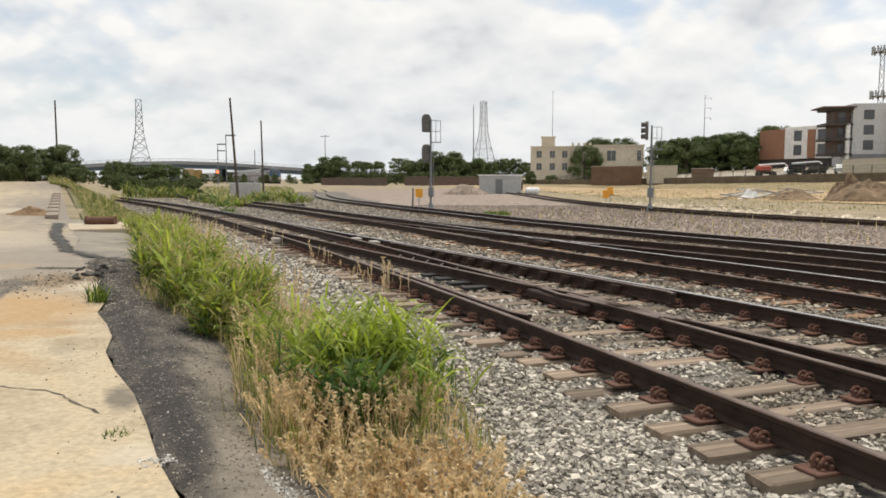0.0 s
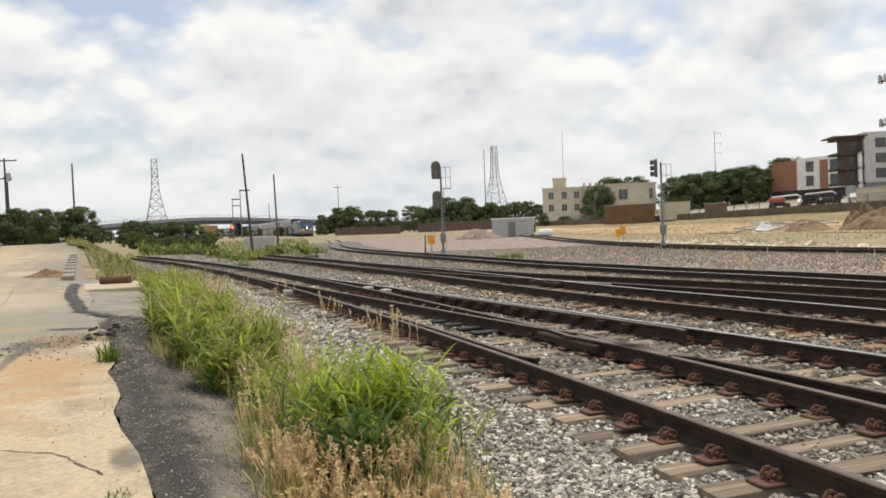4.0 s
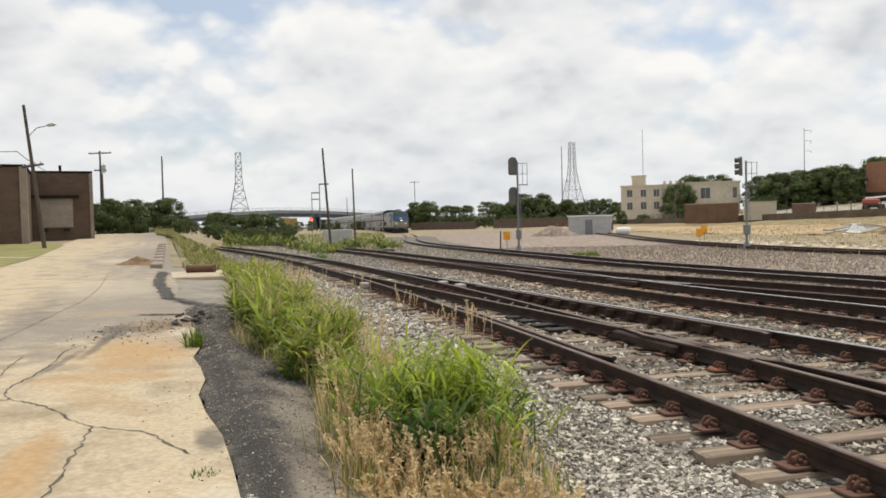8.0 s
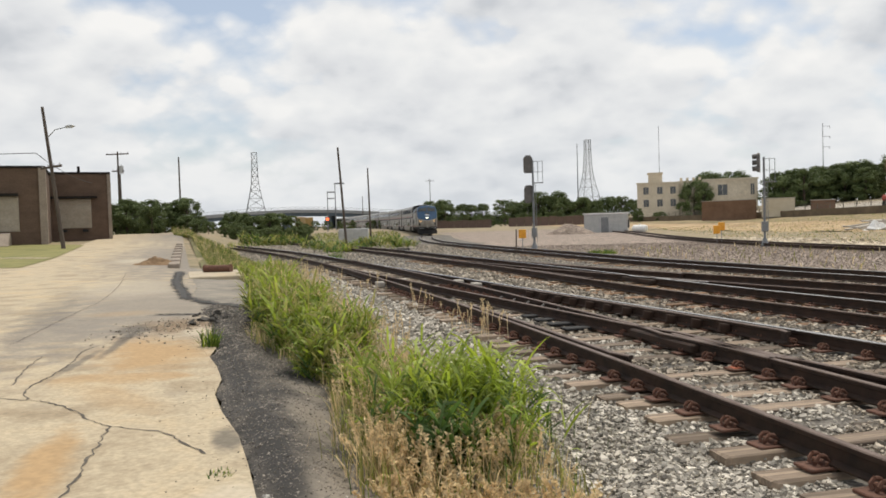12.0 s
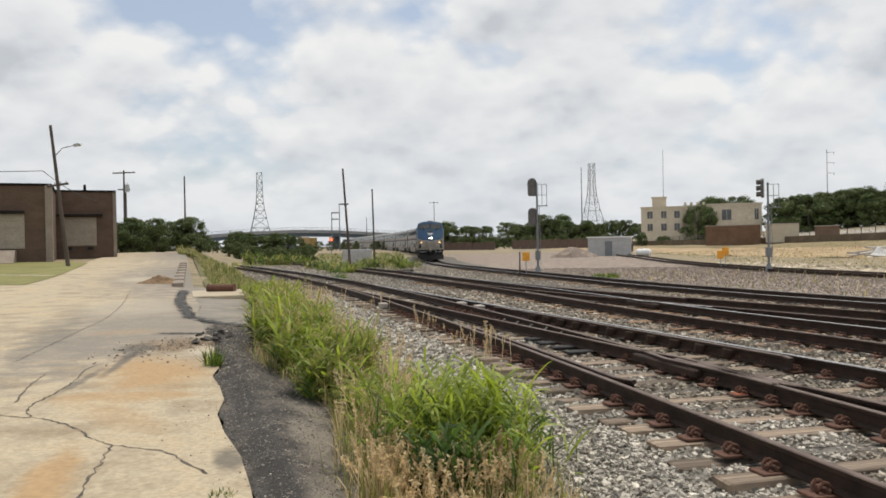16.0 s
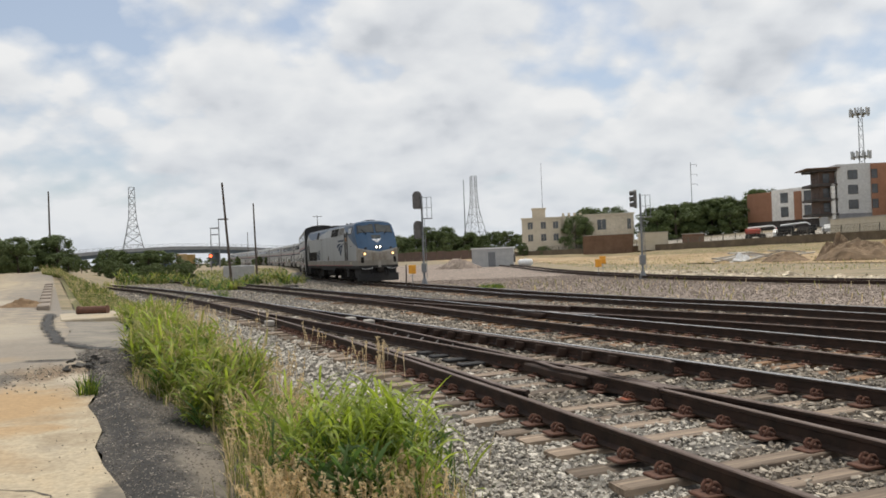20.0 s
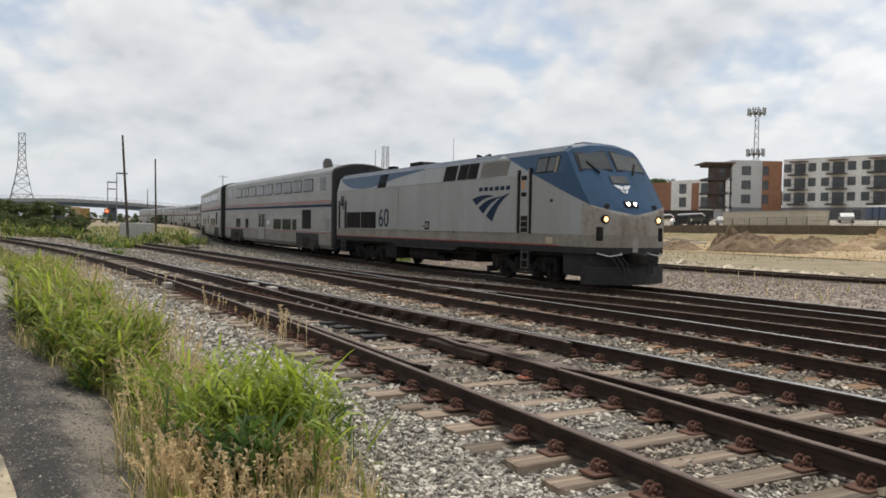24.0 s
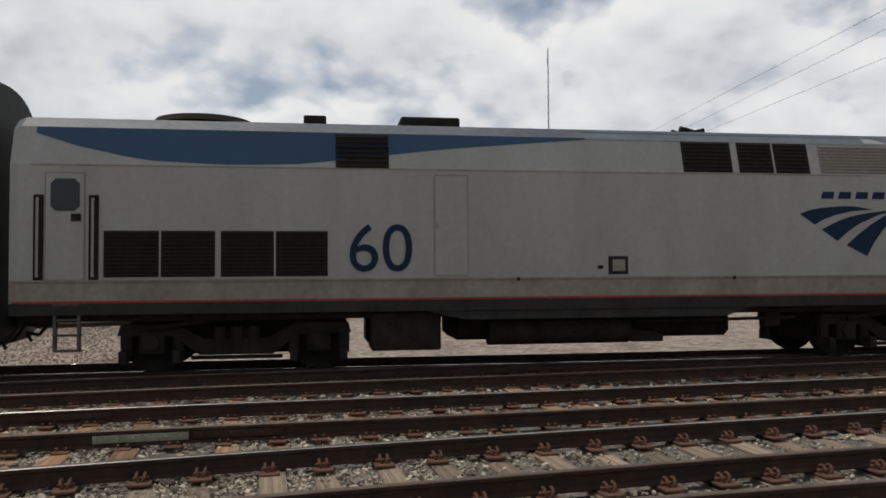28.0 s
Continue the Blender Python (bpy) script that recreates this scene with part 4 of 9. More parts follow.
    # cab side: handrails, door, window, steps
    dd = plate("cab_door", rect(16.60, 17.0, 2.12, 3.5), lo, M["loco_grey"], proud=0.012)
    plate("step_pocket", rect(16.64, 16.90, 3.25, 3.38), dd, M["under"], proud=0.02)
    plate("step_pocket", rect(16.64, 16.90, 2.72, 2.85), dd, M["under"], proud=0.02)
    plate("orange_tag", rect(16.70, 16.76, 2.95, 3.22), dd, M["lamp_tag"], proud=0.022)
    plate("step_well", rect(16.62, 16.98, 1.58, 2.1), lo, M["under"], proud=0.013)
    for z in (1.72, 1.92):
        plate("tread", rect(16.63, 16.97, z, z + 0.035), lo, M["loco_sill"], proud=0.05)
    for xs, z0, z1 in ((0.44, 1.58, 2.9), (1.27, 1.58, 2.9), (16.47, 1.56, 3.55), (17.12, 1.56, 3.6)):
        bm = bmesh.new()
        tube(bm, (lx(xs), -1.59, z0 + 0.03), (lx(xs), -1.59, z1 - 0.03), 0.022)
        for zz in (z0 + 0.05, z1 - 0.05):
            tube(bm, (lx(xs), -1.59, zz), (lx(xs), -1.52, zz), 0.018)
        box(bm, lx(xs - 0.075), lx(xs + 0.075), -1.545, -1.50, z0 - 0.02, z1 + 0.02, bevel=0.01, mat=1)
        part("handrail", bm, [M["signal_steel"], M["under"]], lo)
    for x0, z1, z0 in ((0.66, 1.4, 0.42), (16.62, 1.45, 0.42)):
        bm = bmesh.new()
        for x in (x0, x0 + 0.36):
            box(bm, lx(x), lx(x + 0.045), -1.5, -1.42, z0, z1)
        ld = part("ladder", bm, M["steps"], lo)
        for k in range(4):
            z = z0 + k * (z1 - z0) / 4
            part("rung", boxes((lx(x0), lx(x0 + 0.40), -1.52, -1.35, z, z + 0.03)), M["steps"], ld)
    w = plate("cab_window", rect(17.36, 18.5, 3.42, 3.92), lo, M["under"], proud=0.012)
    plate("pane", rect(17.40, 17.9, 3.46, 3.88), w, M["windshield"], proud=0.02)
    plate("pane", rect(17.97, 18.30, 3.46, 3.88), w, M["windshield"], proud=0.02)
    plate("window_frame", rect(18.32, 18.48, 3.42, 3.9), w, M["loco_sill"], proud=0.02)
    plate("jacking_cover", rect(18.0, 18.35, 1.25, 1.45), lo, M["cream_box"], proud=0.02)
    build_nose(lo)
    build_loco_under(lo)
    # roof gear
    bm = bmesh.new()
    tube(bm, (lx(2.75), 0, 4.3), (lx(2.75), 0, 4.42), 0.95, 0.85, seg=24)
    part("roof_fan", bm, M["under"], lo)
    part("exhaust_box", boxes((lx(6.3), lx(7.4), -0.5, 0.5, 4.3, 4.52), bevel=0.03), M["under"], lo)
    part("roof_hatch", boxes((lx(4.55), lx(4.95), -0.75, -0.4, 4.3, 4.45), bevel=0.02), M["under"], lo)
    part("antenna_dome", tubes(((lx(17.2), 0.2, 4.33), (lx(17.2), 0.2, 4.47), 0.25, 0.16), seg=14), M["bright"], lo)
    part("marker_dish", boxes((lx(17.7), lx(18.2), -0.3, 0.3, 4.32, 4.42), bevel=0.02), M["under"], lo)
    horns = bmesh.new()
    for k, y in enumerate((-0.3, -0.12, 0.08, 0.28, 0.42)):
        tube(horns, (lx(12.1), y, 4.41), (lx(12.1) + (0.30 if k % 2 else -0.28), y, 4.44), 0.025, 0.065)
    box(horns, lx(12.0), lx(12.2), -0.35, 0.45, 4.3, 4.40)
    part("horn", horns, M["under"], lo)
    return lo


def nose_pane(name, outline, parent, mat, side=1, label="", out=0.014):
    """A thin pane lying on the nose, from (half-width, height) corners on the right side."""
    bm = bmesh.new()
    lay = [Vector((lx(front_x(y, z)), -side * y, z)) for y, z in outline]
    front = [bm.verts.new(v + Vector((out, 0, out * 0.7))) for v in lay]
    back = [bm.verts.new(v - Vector((0.02, 0, 0.015))) for v in lay]
    bm.faces.new(front)
    n = len(lay)
    for k in range(n):
        bm.faces.new((front[k], front[(k + 1) % n], back[(k + 1) % n], back[k]))
    bmesh.ops.recalc_face_normals(bm, faces=bm.faces[:])
    bmesh.ops.triangulate(bm, faces=bm.faces[:])
    return part(name, bm, mat, parent, label)


def build_nose(lo):
    for s in (1, -1):
        fr = nose_pane("windshield", [(0.06, 3.44), (1.28, 3.40), (1.20, 3.98), (0.06, 4.10)], lo, M["black"], s, out=0.016)
        nose_pane("pane", [(0.12, 3.50), (1.20, 3.46), (1.13, 3.92), (0.12, 4.04)], fr, M["windshield"], s, "raked windshield pane", out=0.028)
        nose_pane("wiper", [(0.62, 3.36), (0.66, 3.36), (0.95, 3.70), (0.92, 3.71)], fr, M["under"], s, out=0.05)
        nose_pane("nose_emblem", [(0.02, 2.86), (0.22, 2.92), (0.34, 3.02), (0.18, 3.01), (0.02, 2.98)], lo, M["white_mark"], s, "white emblem shape", out=0.02)
        nose_pane("nose_emblem", [(0.02, 2.76), (0.10, 2.80), (0.16, 2.88), (0.02, 2.83)], lo, M["white_mark"], s, "white emblem shape", out=0.02)
    part("number_board", boxes((-0.01, 0.012, -0.32, 0.32, -0.14, 0.14), bevel=0.005), M["windshield"], lo).matrix_basis = pose(lx(front_x(0, 3.19)) + 0.012, 0, 3.19, 0, -35, 0)
    # headlights sunk in dark bezels
    hx = lx(front_x(0.12, 2.44))
    hb = part("headlight", boxes((-0.12, 0.045, -0.27, 0.27, -0.13, 0.13), bevel=0.05), M["under"], lo)
    hb.matrix_basis = pose(hx, 0, 2.44, 0, -30, 0)
    for y in (-0.125, 0.125):
        part("lens", tubes(((0.03, y, 0), (0.06, y, 0), 0.068, 0.055), seg=16), M["lamp_white"], hb, "glowing white headlight")
    for s in (-1, 1):
        dx = lx(front_x(1.02, 2.0))
        d = part("ditch_light", tubes(((dx - 0.15, s * 1.0, 2.0), (dx + 0.05, s * 1.0, 2.0), 0.14, 0.125), seg=16), M["under"], lo)
        part("lens", tubes(((dx + 0.045, s * 1.0, 2.0), (dx + 0.062, s * 1.0, 2.0), 0.08, 0.07), seg=16), M["lamp_amber"], d, "glowing amber ditch light")
        mx = lx(front_x(0.9, 2.36))
        part("marker_lamp", tubes(((mx - 0.1, s * 0.9, 2.36), (mx + 0.05, s * 0.9, 2.38), 0.085, 0.075), seg=14), M["black"], lo)
        rx = lx(front_x(1.12, 1.6))
        part("step_recess", boxes((rx - 0.2, rx + 0.03, s * 1.05 - 0.19, s * 1.05 + 0.19, 1.38, 1.78), bevel=0.02), M["under"], lo)
        bm = bmesh.new()
        way = [(lx(20.2), s * 0.5, 1.05), (lx(20.36), s * 0.55, 1.0), (lx(20.32), s * 1.0, 0.94), (lx(20.02), s * 1.2, 1.02)]
        for a, b in zip(way, way[1:]):
            tube(bm, a, b, 0.02)
        part("grab_iron", bm, M["bright"], lo)
    # pilot plow and coupler
    bm = bmesh.new()
    loft(bm, [(lx(18.7), both([(1.36, 0.35), (1.40, 1.02), (0, 1.02)])), (lx(19.9), both([(1.24, 0.30), (1.30, 1.02), (0, 1.02)]))])
    part("skirt", bm, M["plow_grey"], lo)
    bm = bmesh.new()
    prism(bm, [(lx(19.6), -1.44), (lx(19.95), -1.42), (lx(20.38), -0.5), (lx(20.48), 0), (lx(20.38), 0.5), (lx(19.95), 1.42), (lx(19.6), 1.44)], 'z', 0.12, 0.62)
    part("plow", bm, M["plow_grey"], lo, "dark grey wedge snow plow")
    bm = bmesh.new()
    box(bm, lx(19.9), lx(20.6), -0.14, 0.14, 0.75, 1.0, bevel=0.03)
    box(bm, lx(20.5), lx(20.76), -0.2, 0.18, 0.70, 1.05, bevel=0.06)
    part("coupler", bm, M["under"], lo)
    for y in (-0.75, -0.55, -0.38, 0.4, 0.6):
        bm = bmesh.new()
        tube(bm, (lx(20.05), y, 0.98), (lx(20.38), y * 1.05, 0.75), 0.03)
        tube(bm, (lx(20.38), y * 1.05, 0.75), (lx(20.42), y * 0.9, 0.45), 0.03)
        part("air_hose", bm, M["black"], lo)


def build_loco_under(lo):
    part("underframe", boxes((lx(0.15), lx(19.4), -1.25, 1.25, 0.88, 1.12)), M["under"], lo)
    bm = bmesh.new()
    prism(bm, [(lx(5.7), 1.18), (lx(13.2), 1.18), (lx(12.6), 1.0), (lx(12.1), 0.84), (lx(7.3), 0.84), (lx(6.6), 1.0)], 'y', -1.47, 1.47)
    part("skirt", bm, M["plow_grey"], lo)
    part("battery_box", boxes((lx(5.7), lx(6.9), -1.35, -0.4, 0.32, 0.98), bevel=0.03), M["under"], lo)
    part("battery_box", boxes((lx(5.7), lx(6.9), 0.4, 1.35, 0.32, 0.98), bevel=0.03), M["under"], lo)
    bm = bmesh.new()
    tube(bm, (lx(7.8), -0.95, 0.60), (lx(10.4), -0.95, 0.60), 0.25, seg=18)
    box(bm, lx(8.2), lx(8.3), -1.05, -0.85, 0.6, 0.95)
    box(bm, lx(9.9), lx(10.0), -1.05, -0.85, 0.6, 0.95)
    part("air_tank", bm, M["under"], lo)
    part("fuel_tank", boxes((lx(7.2), lx(12.6), -0.7, 0.7, 0.42, 0.95), bevel=0.1), M["under"], lo)
    bm = bmesh.new()
    tube(bm, (lx(10.5), -1.2, 0.74), (lx(13.6), -1.2, 0.78), 0.03)
    tube(bm, (lx(10.4), -1.1, 0.55), (lx(10.9), -1.15, 0.5), 0.06)
    box(bm, lx(10.4), lx(11.0), -1.2, -0.9, 0.38, 0.5)
    box(bm, lx(13.0), lx(13.3), -1.2, -1.0, 0.62, 0.95)
    part("pipework", bm, M["under"], lo)
    bm = bmesh.new()
    for y in (-0.9, -0.6, 0.6):
        tube(bm, (lx(0.0), y, 0.9), (lx(-0.25), y, 0.55), 0.03)
        tube(bm, (lx(-0.25), y, 0.55), (lx(-0.45), y, 0.6), 0.03)
    box(bm, lx(-0.6), lx(0.2), -0.13, 0.13, 0.75, 1.0)
    part("rear_hose", bm, M["black"], lo)
    truck(lo, lx(3.45), 2.74, wheel_loco, 0.51)
    truck(lo, lx(16.1), 2.74, wheel_loco, 0.51)


M["lamp_tag"] = material("orange_tag", [(0.7, 0.25, 0.03), (0.8, 0.32, 0.05)], 3, 0.6)
M["signal_steel"] = material("dull_handrail_steel", [(0.22, 0.215, 0.20), (0.32, 0.31, 0.29)], 5, 0.55, metal=0.3)
M["steps"] = material("worn_step_iron", [(0.045, 0.042, 0.04), (0.085, 0.08, 0.075)], 5, 0.7)
locomotive = build_loco()

# ---- passenger cars ----
CAR_LEN, CAR_PITCH, CAR_GAP = 25.45, 25.95, 21.15


def car_half():
    """Right half of the car's outline with fluted bands below the roof and above the sill."""
    pts = [(1.42, 0.42), (1.54, 0.62), (1.55, 1.30)]
    z, k = 1.34, 0
    while z < 2.46:
        pts.append((1.55 if k % 2 else 1.544, z))
        z, k = z + 0.06, k + 1
    pts += [(1.55, 2.50), (1.55, 3.42), (1.55, 4.28)]
    z, k = 4.32, 0
    while z < 4.70:
        u = (z - 4.28) / 0.65
        y = 1.55 * math.sqrt(max(0.0, 1 - u ** 3.0))
        pts.append((y if k % 2 else y - 0.018, z))
        z, k = z + 0.05, k + 1
    pts += [(1.02, 4.80), (0.7, 4.88), (0.35, 4.92), (0.0, 4.93)]
    return pts


def car_plate(name, x0, x1, z0, z1, parent, mat, proud=0.006, label="", me=None):
    if me is None:
        me = mesh_of(boxes((x0 - x1, 0, -proud, 0.02, z0 - z1, 0), bevel=0.004), name, mat)
    ob = new(name, me)
    ob.parent = parent
    ob.location = (x1, -1.55, z1)
    return tagged(ob, label) if label else ob


def build_car():
    c = empty("passenger_car", Matrix.Identity(4), "two-level stainless steel passenger car with red and blue stripes", "train car", "cars of the train")
    bm = bmesh.new()
    half = car_half()
    loft(bm, [(-CAR_LEN, both(half)), (-CAR_LEN / 2, both(half)), (-0.02, both(half))])
    for f in bm.faces:
        z = f.calc_center_median().z
        if z > 4.68:
            f.material_index = 1
        elif z < 1.3:
            f.material_index = 1
    part("body", bm, [M["steel"], M["steel_dirty"]], c)
    # dark end caps with the gangway bellows
    for x, s in ((0.0, 1), (-CAR_LEN, -1)):
        bm = bmesh.new()
        inset = [(y * 1.004 + 0.004, z + 0.004) for y, z in half]
        loft(bm, [(x - s * 0.16, both(inset)), (x + s * 0.10, both(inset)), (x + s * 0.22, both([(y * 0.93, 0.5 + (z - 0.42) * 0.97) for y, z in half]))])
        part("end_cap", bm, M["black"], c, "sooty black end wall and gangway")
    glass_up = None
    for x1, x0 in [(-3.2, -4.9), (-5.27, -6.97), (-7.3, -9.0), (-9.4, -11.1), (-11.5, -13.2), (-13.6, -15.3), (-15.7, -17.4), (-17.8, -19.5), (-19.9, -21.6)]:
        w = car_plate("window", x0, x1, 3.52, 4.24, c, M["black"], 0.012, me=glass_up)
        glass_up = w.data
        for k in range(2):
            p = new("pane", pane_up)
            p.parent = w
            p.location = (-0.06 - 0.8 * k, 0, -0.05)
    car_plate("window", -2.0, -1.15, 3.52, 4.24, c, M["glass"], 0.014, "narrow dark window")
    car_plate("window", -23.9, -23.0, 3.52, 4.24, c, M["glass"], 0.014)
    for x0, x1 in ((-7.0, -6.2), (-9.1, -7.35), (-11.15, -9.45), (-18.6, -17.75), (-21.5, -20.2)):
        car_plate("lower_window", x0, x1, 1.33, 1.98, c, M["glass"], 0.014)
    v = car_plate("louver", -5.1, -3.55, 1.44, 2.52, c, M["grille"], 0.014)
    for k in range(9):
        s = new("slat", slat_car)
        s.parent = v
        s.matrix_basis = pose(-0.03, -0.014, -0.08 - k * 0.115, 20, 0, 0)
    for x0, x1 in ((-14.9, -13.2),):
        d = car_plate("door", x0, x1, 0.62, 2.42, c, M["steel"], 0.02)
        for k in range(2):
            p = new("pane", pane_door)
            p.parent = d
            p.location = (-0.22 - 0.75 * k, -0.02, -0.12)
        car_plate("seam", x0 - 0.02, x0 + 0.02, 0.62, 2.42, c, M["black"], 0.024)
        car_plate("seam", x1 - 0.02, x1 + 0.02, 0.62, 2.42, c, M["black"], 0.024)
    car_plate("hatch", -1.0, -0.5, 1.35, 2.05, c, M["steel_dirty"], 0.012)
    car_plate("hatch", -3.2, -1.3, 1.35, 2.50, c, M["steel"], 0.010)
    car_plate("sign_plate", -12.7, -12.2, 1.62, 1.86, c, M["white_mark"], 0.012)
    car_plate("blue_stripe", -CAR_LEN + 0.17, -0.17, 2.64, 2.80, c, M["navy"], 0.008, "dark blue stripe")
    car_plate("red_stripe", -CAR_LEN + 0.17, -0.17, 2.86, 2.91, c, M["red_line"], 0.008, "thin red stripe")
    car_plate("red_stripe", -CAR_LEN + 0.17, -0.17, 2.96, 3.0, c, M["red_line"], 0.008)
    car_plate("red_stripe", -CAR_LEN + 0.17, -0.17, 1.24, 1.28, c, M["red_line"], 0.008)
    for x in (-4.2, -21.3):
        part("wheel_arch", boxes((x - 2.0, x + 2.0, -1.56, -1.35, 0.40, 1.20), (x - 2.0, x + 2.0, 1.35, 1.56, 0.40, 1.20)), M["black"], c)
        bm = bmesh.new()
        prism(bm, [(x - 1.85, 0.52), (x - 1.8, 0.86), (x - 0.9, 0.84), (x - 0.5, 0.62), (x + 0.5, 0.62), (x + 0.9, 0.84), (x + 1.8, 0.86), (x + 1.85, 0.52), (x + 0.6, 0.36), (x - 0.6, 0.36)], 'y', -1.61, -1.54)
        for ax in (-1.3, 1.3):
            tube(bm, (x + ax, -1.66, 0.46), (x + ax, -1.54, 0.46), 0.20, seg=14)
        for ax in (-0.25, 0.25):
            tube(bm, (x + ax, -1.60, 0.5), (x + ax, -1.60, 0.98), 0.11, seg=10)
        part("truck_frame", bm, M["truck_iron"], c)
    part("underframe", boxes((-CAR_LEN + 0.2, -0.2, -1.1, 1.1, 0.35, 0.62), (-17, -8.5, -1.3, 1.3, 0.25, 0.6)), M["under"], c)
    for x in (-4.2, -21.3):
        truck(c, x, 2.6, wheel_car, 0.46)
    bm = bmesh.new()
    box(bm, -0.1, 0.45, -0.14, 0.14, 0.75, 1.0)
    part("coupler", bm, M["under"], c)
    for y in (-0.8, 0.8):
        part("air_hose", tubes(((0.1, y, 0.8), (0.3, y, 0.4), 0.03)), M["black"], c)
    return c


pane_up = mesh_of(boxes((-0.76, 0, -0.022, 0.0, -0.62, 0), bevel=0.01), "pane", M["glass"])
pane_door = mesh_of(boxes((-0.5, 0, -0.014, 0.0, -0.85, 0), bevel=0.01), "pane", M["glass"])
slat_car = mesh_of(boxes((-1.48, 0, -0.03, 0, -0.015, 0.015)), "slat", M["grille"])


def car_pose(t, k):
    return riding(nose_s(t) - CAR_GAP - CAR_PITCH * k, 4.2, 21.3)


turning_loco = list(turning)
first_car = build_car()
first_car.matrix_basis = car_pose(0, 0)
turning_car = turning[len(turning_loco):]
cars = [first_car] + [copy_thing(first_car, car_pose(0, k)) for k in range(1, 9)]

# ---- lineside things ----
M["signal_grey"] = material("galvanised_post", [(0.16, 0.17, 0.18), (0.26, 0.27, 0.28)], 5, 0.55, metal=0.4)
M["signal_black"] = material("black_signal_paint", [(0.085, 0.08, 0.075), (0.15, 0.14, 0.13)], 5, 0.6)
M["orange"] = material("orange_marker", [(0.72, 0.30, 0.02), (0.85, 0.40, 0.04)], 6, 0.6)
M["pole_wood"] = material("creosoted_pole", [(0.055, 0.043, 0.035), (0.12, 0.095, 0.075)], 2.5, 0.9, streak=(6, 6, 0.6))
M["lattice"] = material("grey_lattice_steel", [(0.15, 0.16, 0.17), (0.24, 0.25, 0.26)], 3, 0.6, metal=0.3)
M["white_paint"] = material("white_painted_steel", [(0.70, 0.70, 0.68), (0.82, 0.82, 0.80)], 3, 0.5)
M["cabinet"] = material("grey_cabinet_metal", [(0.36, 0.37, 0.37), (0.48, 0.48, 0.47)], 1.5, 0.55, metal=0.2)
M["bridge"] = material("bridge_concrete", [(0.22, 0.23, 0.24), (0.32, 0.33, 0.34)], 0.4, 0.9)
M["bridge_dark"] = material("bridge_girder", [(0.06, 0.085, 0.11), (0.10, 0.13, 0.16)], 0.6, 0.7)
M["stucco"] = material("cream_stucco", [(0.52, 0.45, 0.34), (0.62, 0.55, 0.44)], 0.5, 0.9, detail_scale=3)
M["warehouse"] = material("brown_brick_wall", [(0.085, 0.055, 0.038), (0.135, 0.088, 0.060)], 0.7, 0.9, detail_scale=9, streak=(1, 1, 2))
M["wh_trim"] = material("pale_pilaster", [(0.22, 0.18, 0.14), (0.30, 0.25, 0.2)], 1, 0.85)
M["dock_door"] = material("beige_dock_door", [(0.27, 0.23, 0.18), (0.34, 0.30, 0.24)], 1.2, 0.7)
M["apt_white"] = material("white_stucco", [(0.76, 0.74, 0.70), (0.84, 0.82, 0.79)], 0.3, 0.9, detail_scale=2)
M["apt_grey"] = material("grey_stucco", [(0.20, 0.20, 0.21), (0.26, 0.26, 0.27)], 0.3, 0.9)
M["apt_brick"] = material("orange_brick", [(0.29, 0.145, 0.085), (0.36, 0.185, 0.115)], 0.6, 0.9, detail_scale=6)
M["apt_dark"] = material("dark_balcony_metal", [(0.045, 0.038, 0.035), (0.075, 0.062, 0.055)], 1, 0.7)
M["far_glass"] = material("far_window_glass", [(0.055, 0.06, 0.066), (0.12, 0.13, 0.14)], 0.4, 0.15)
M["fence"] = material("chain_link_grey", [(0.10, 0.09, 0.075), (0.15, 0.135, 0.11)], 3, 0.8)
M["brown_fence"] = material("brown_board_fence", [(0.13, 0.075, 0.045), (0.20, 0.12, 0.075)], 0.6, 0.9)
M["rubble"] = material("excavated_soil", [(0.13, 0.09, 0.055), (0.30, 0.21, 0.13)], 0.9, 0.95, bump=0.05, detail_scale=4)
M["sand_pile"] = material("tan_sand", [(0.40, 0.28, 0.17), (0.52, 0.38, 0.24)], 0.8, 0.95)
M["tan_ground"] = material("tan_graded_dirt", [(0.25, 0.165, 0.085), (0.40, 0.285, 0.155), (0.47, 0.37, 0.24)], 0.16, 0.95, bump=0.03, detail_scale=2.0)
M["plank"] = material("grey_planks", [(0.33, 0.30, 0.26), (0.46, 0.43, 0.38)], 2, 0.85)
M["tyre"] = material("machine_tyre", [(0.015, 0.015, 0.015), (0.03, 0.03, 0.03)], 4, 0.9)
M["machine"] = material("orange_machine_paint", [(0.50, 0.12, 0.03), (0.62, 0.17, 0.05)], 2, 0.5)
M["red_machine"] = material("red_machine_paint", [(0.32, 0.05, 0.03), (0.42, 0.08, 0.05)], 2, 0.5)
M["toilet"] = material("blue_grey_plastic", [(0.055, 0.075, 0.12), (0.08, 0.105, 0.16)], 2, 0.5)
M["trailer"] = material("cream_trailer", [(0.46, 0.40, 0.29), (0.55, 0.49, 0.38)], 1, 0.6)
M["yellow_loco"] = material("yellow_engine_paint", [(0.26, 0.165, 0.05), (0.34, 0.22, 0.07)], 1, 0.6)
M["red_lamp"] = material("red_signal_lens", [(0.8, 0.05, 0.02), (0.9, 0.08, 0.03)], 2, 0.4, emit=(1, 0.12, 0.03), strength=4)
M["wire"] = material("dark_cable", [(0.03, 0.03, 0.03), (0.05, 0.05, 0.05)], 3, 0.7)


def gz(x, y):
    return float(ground_z(x, y))


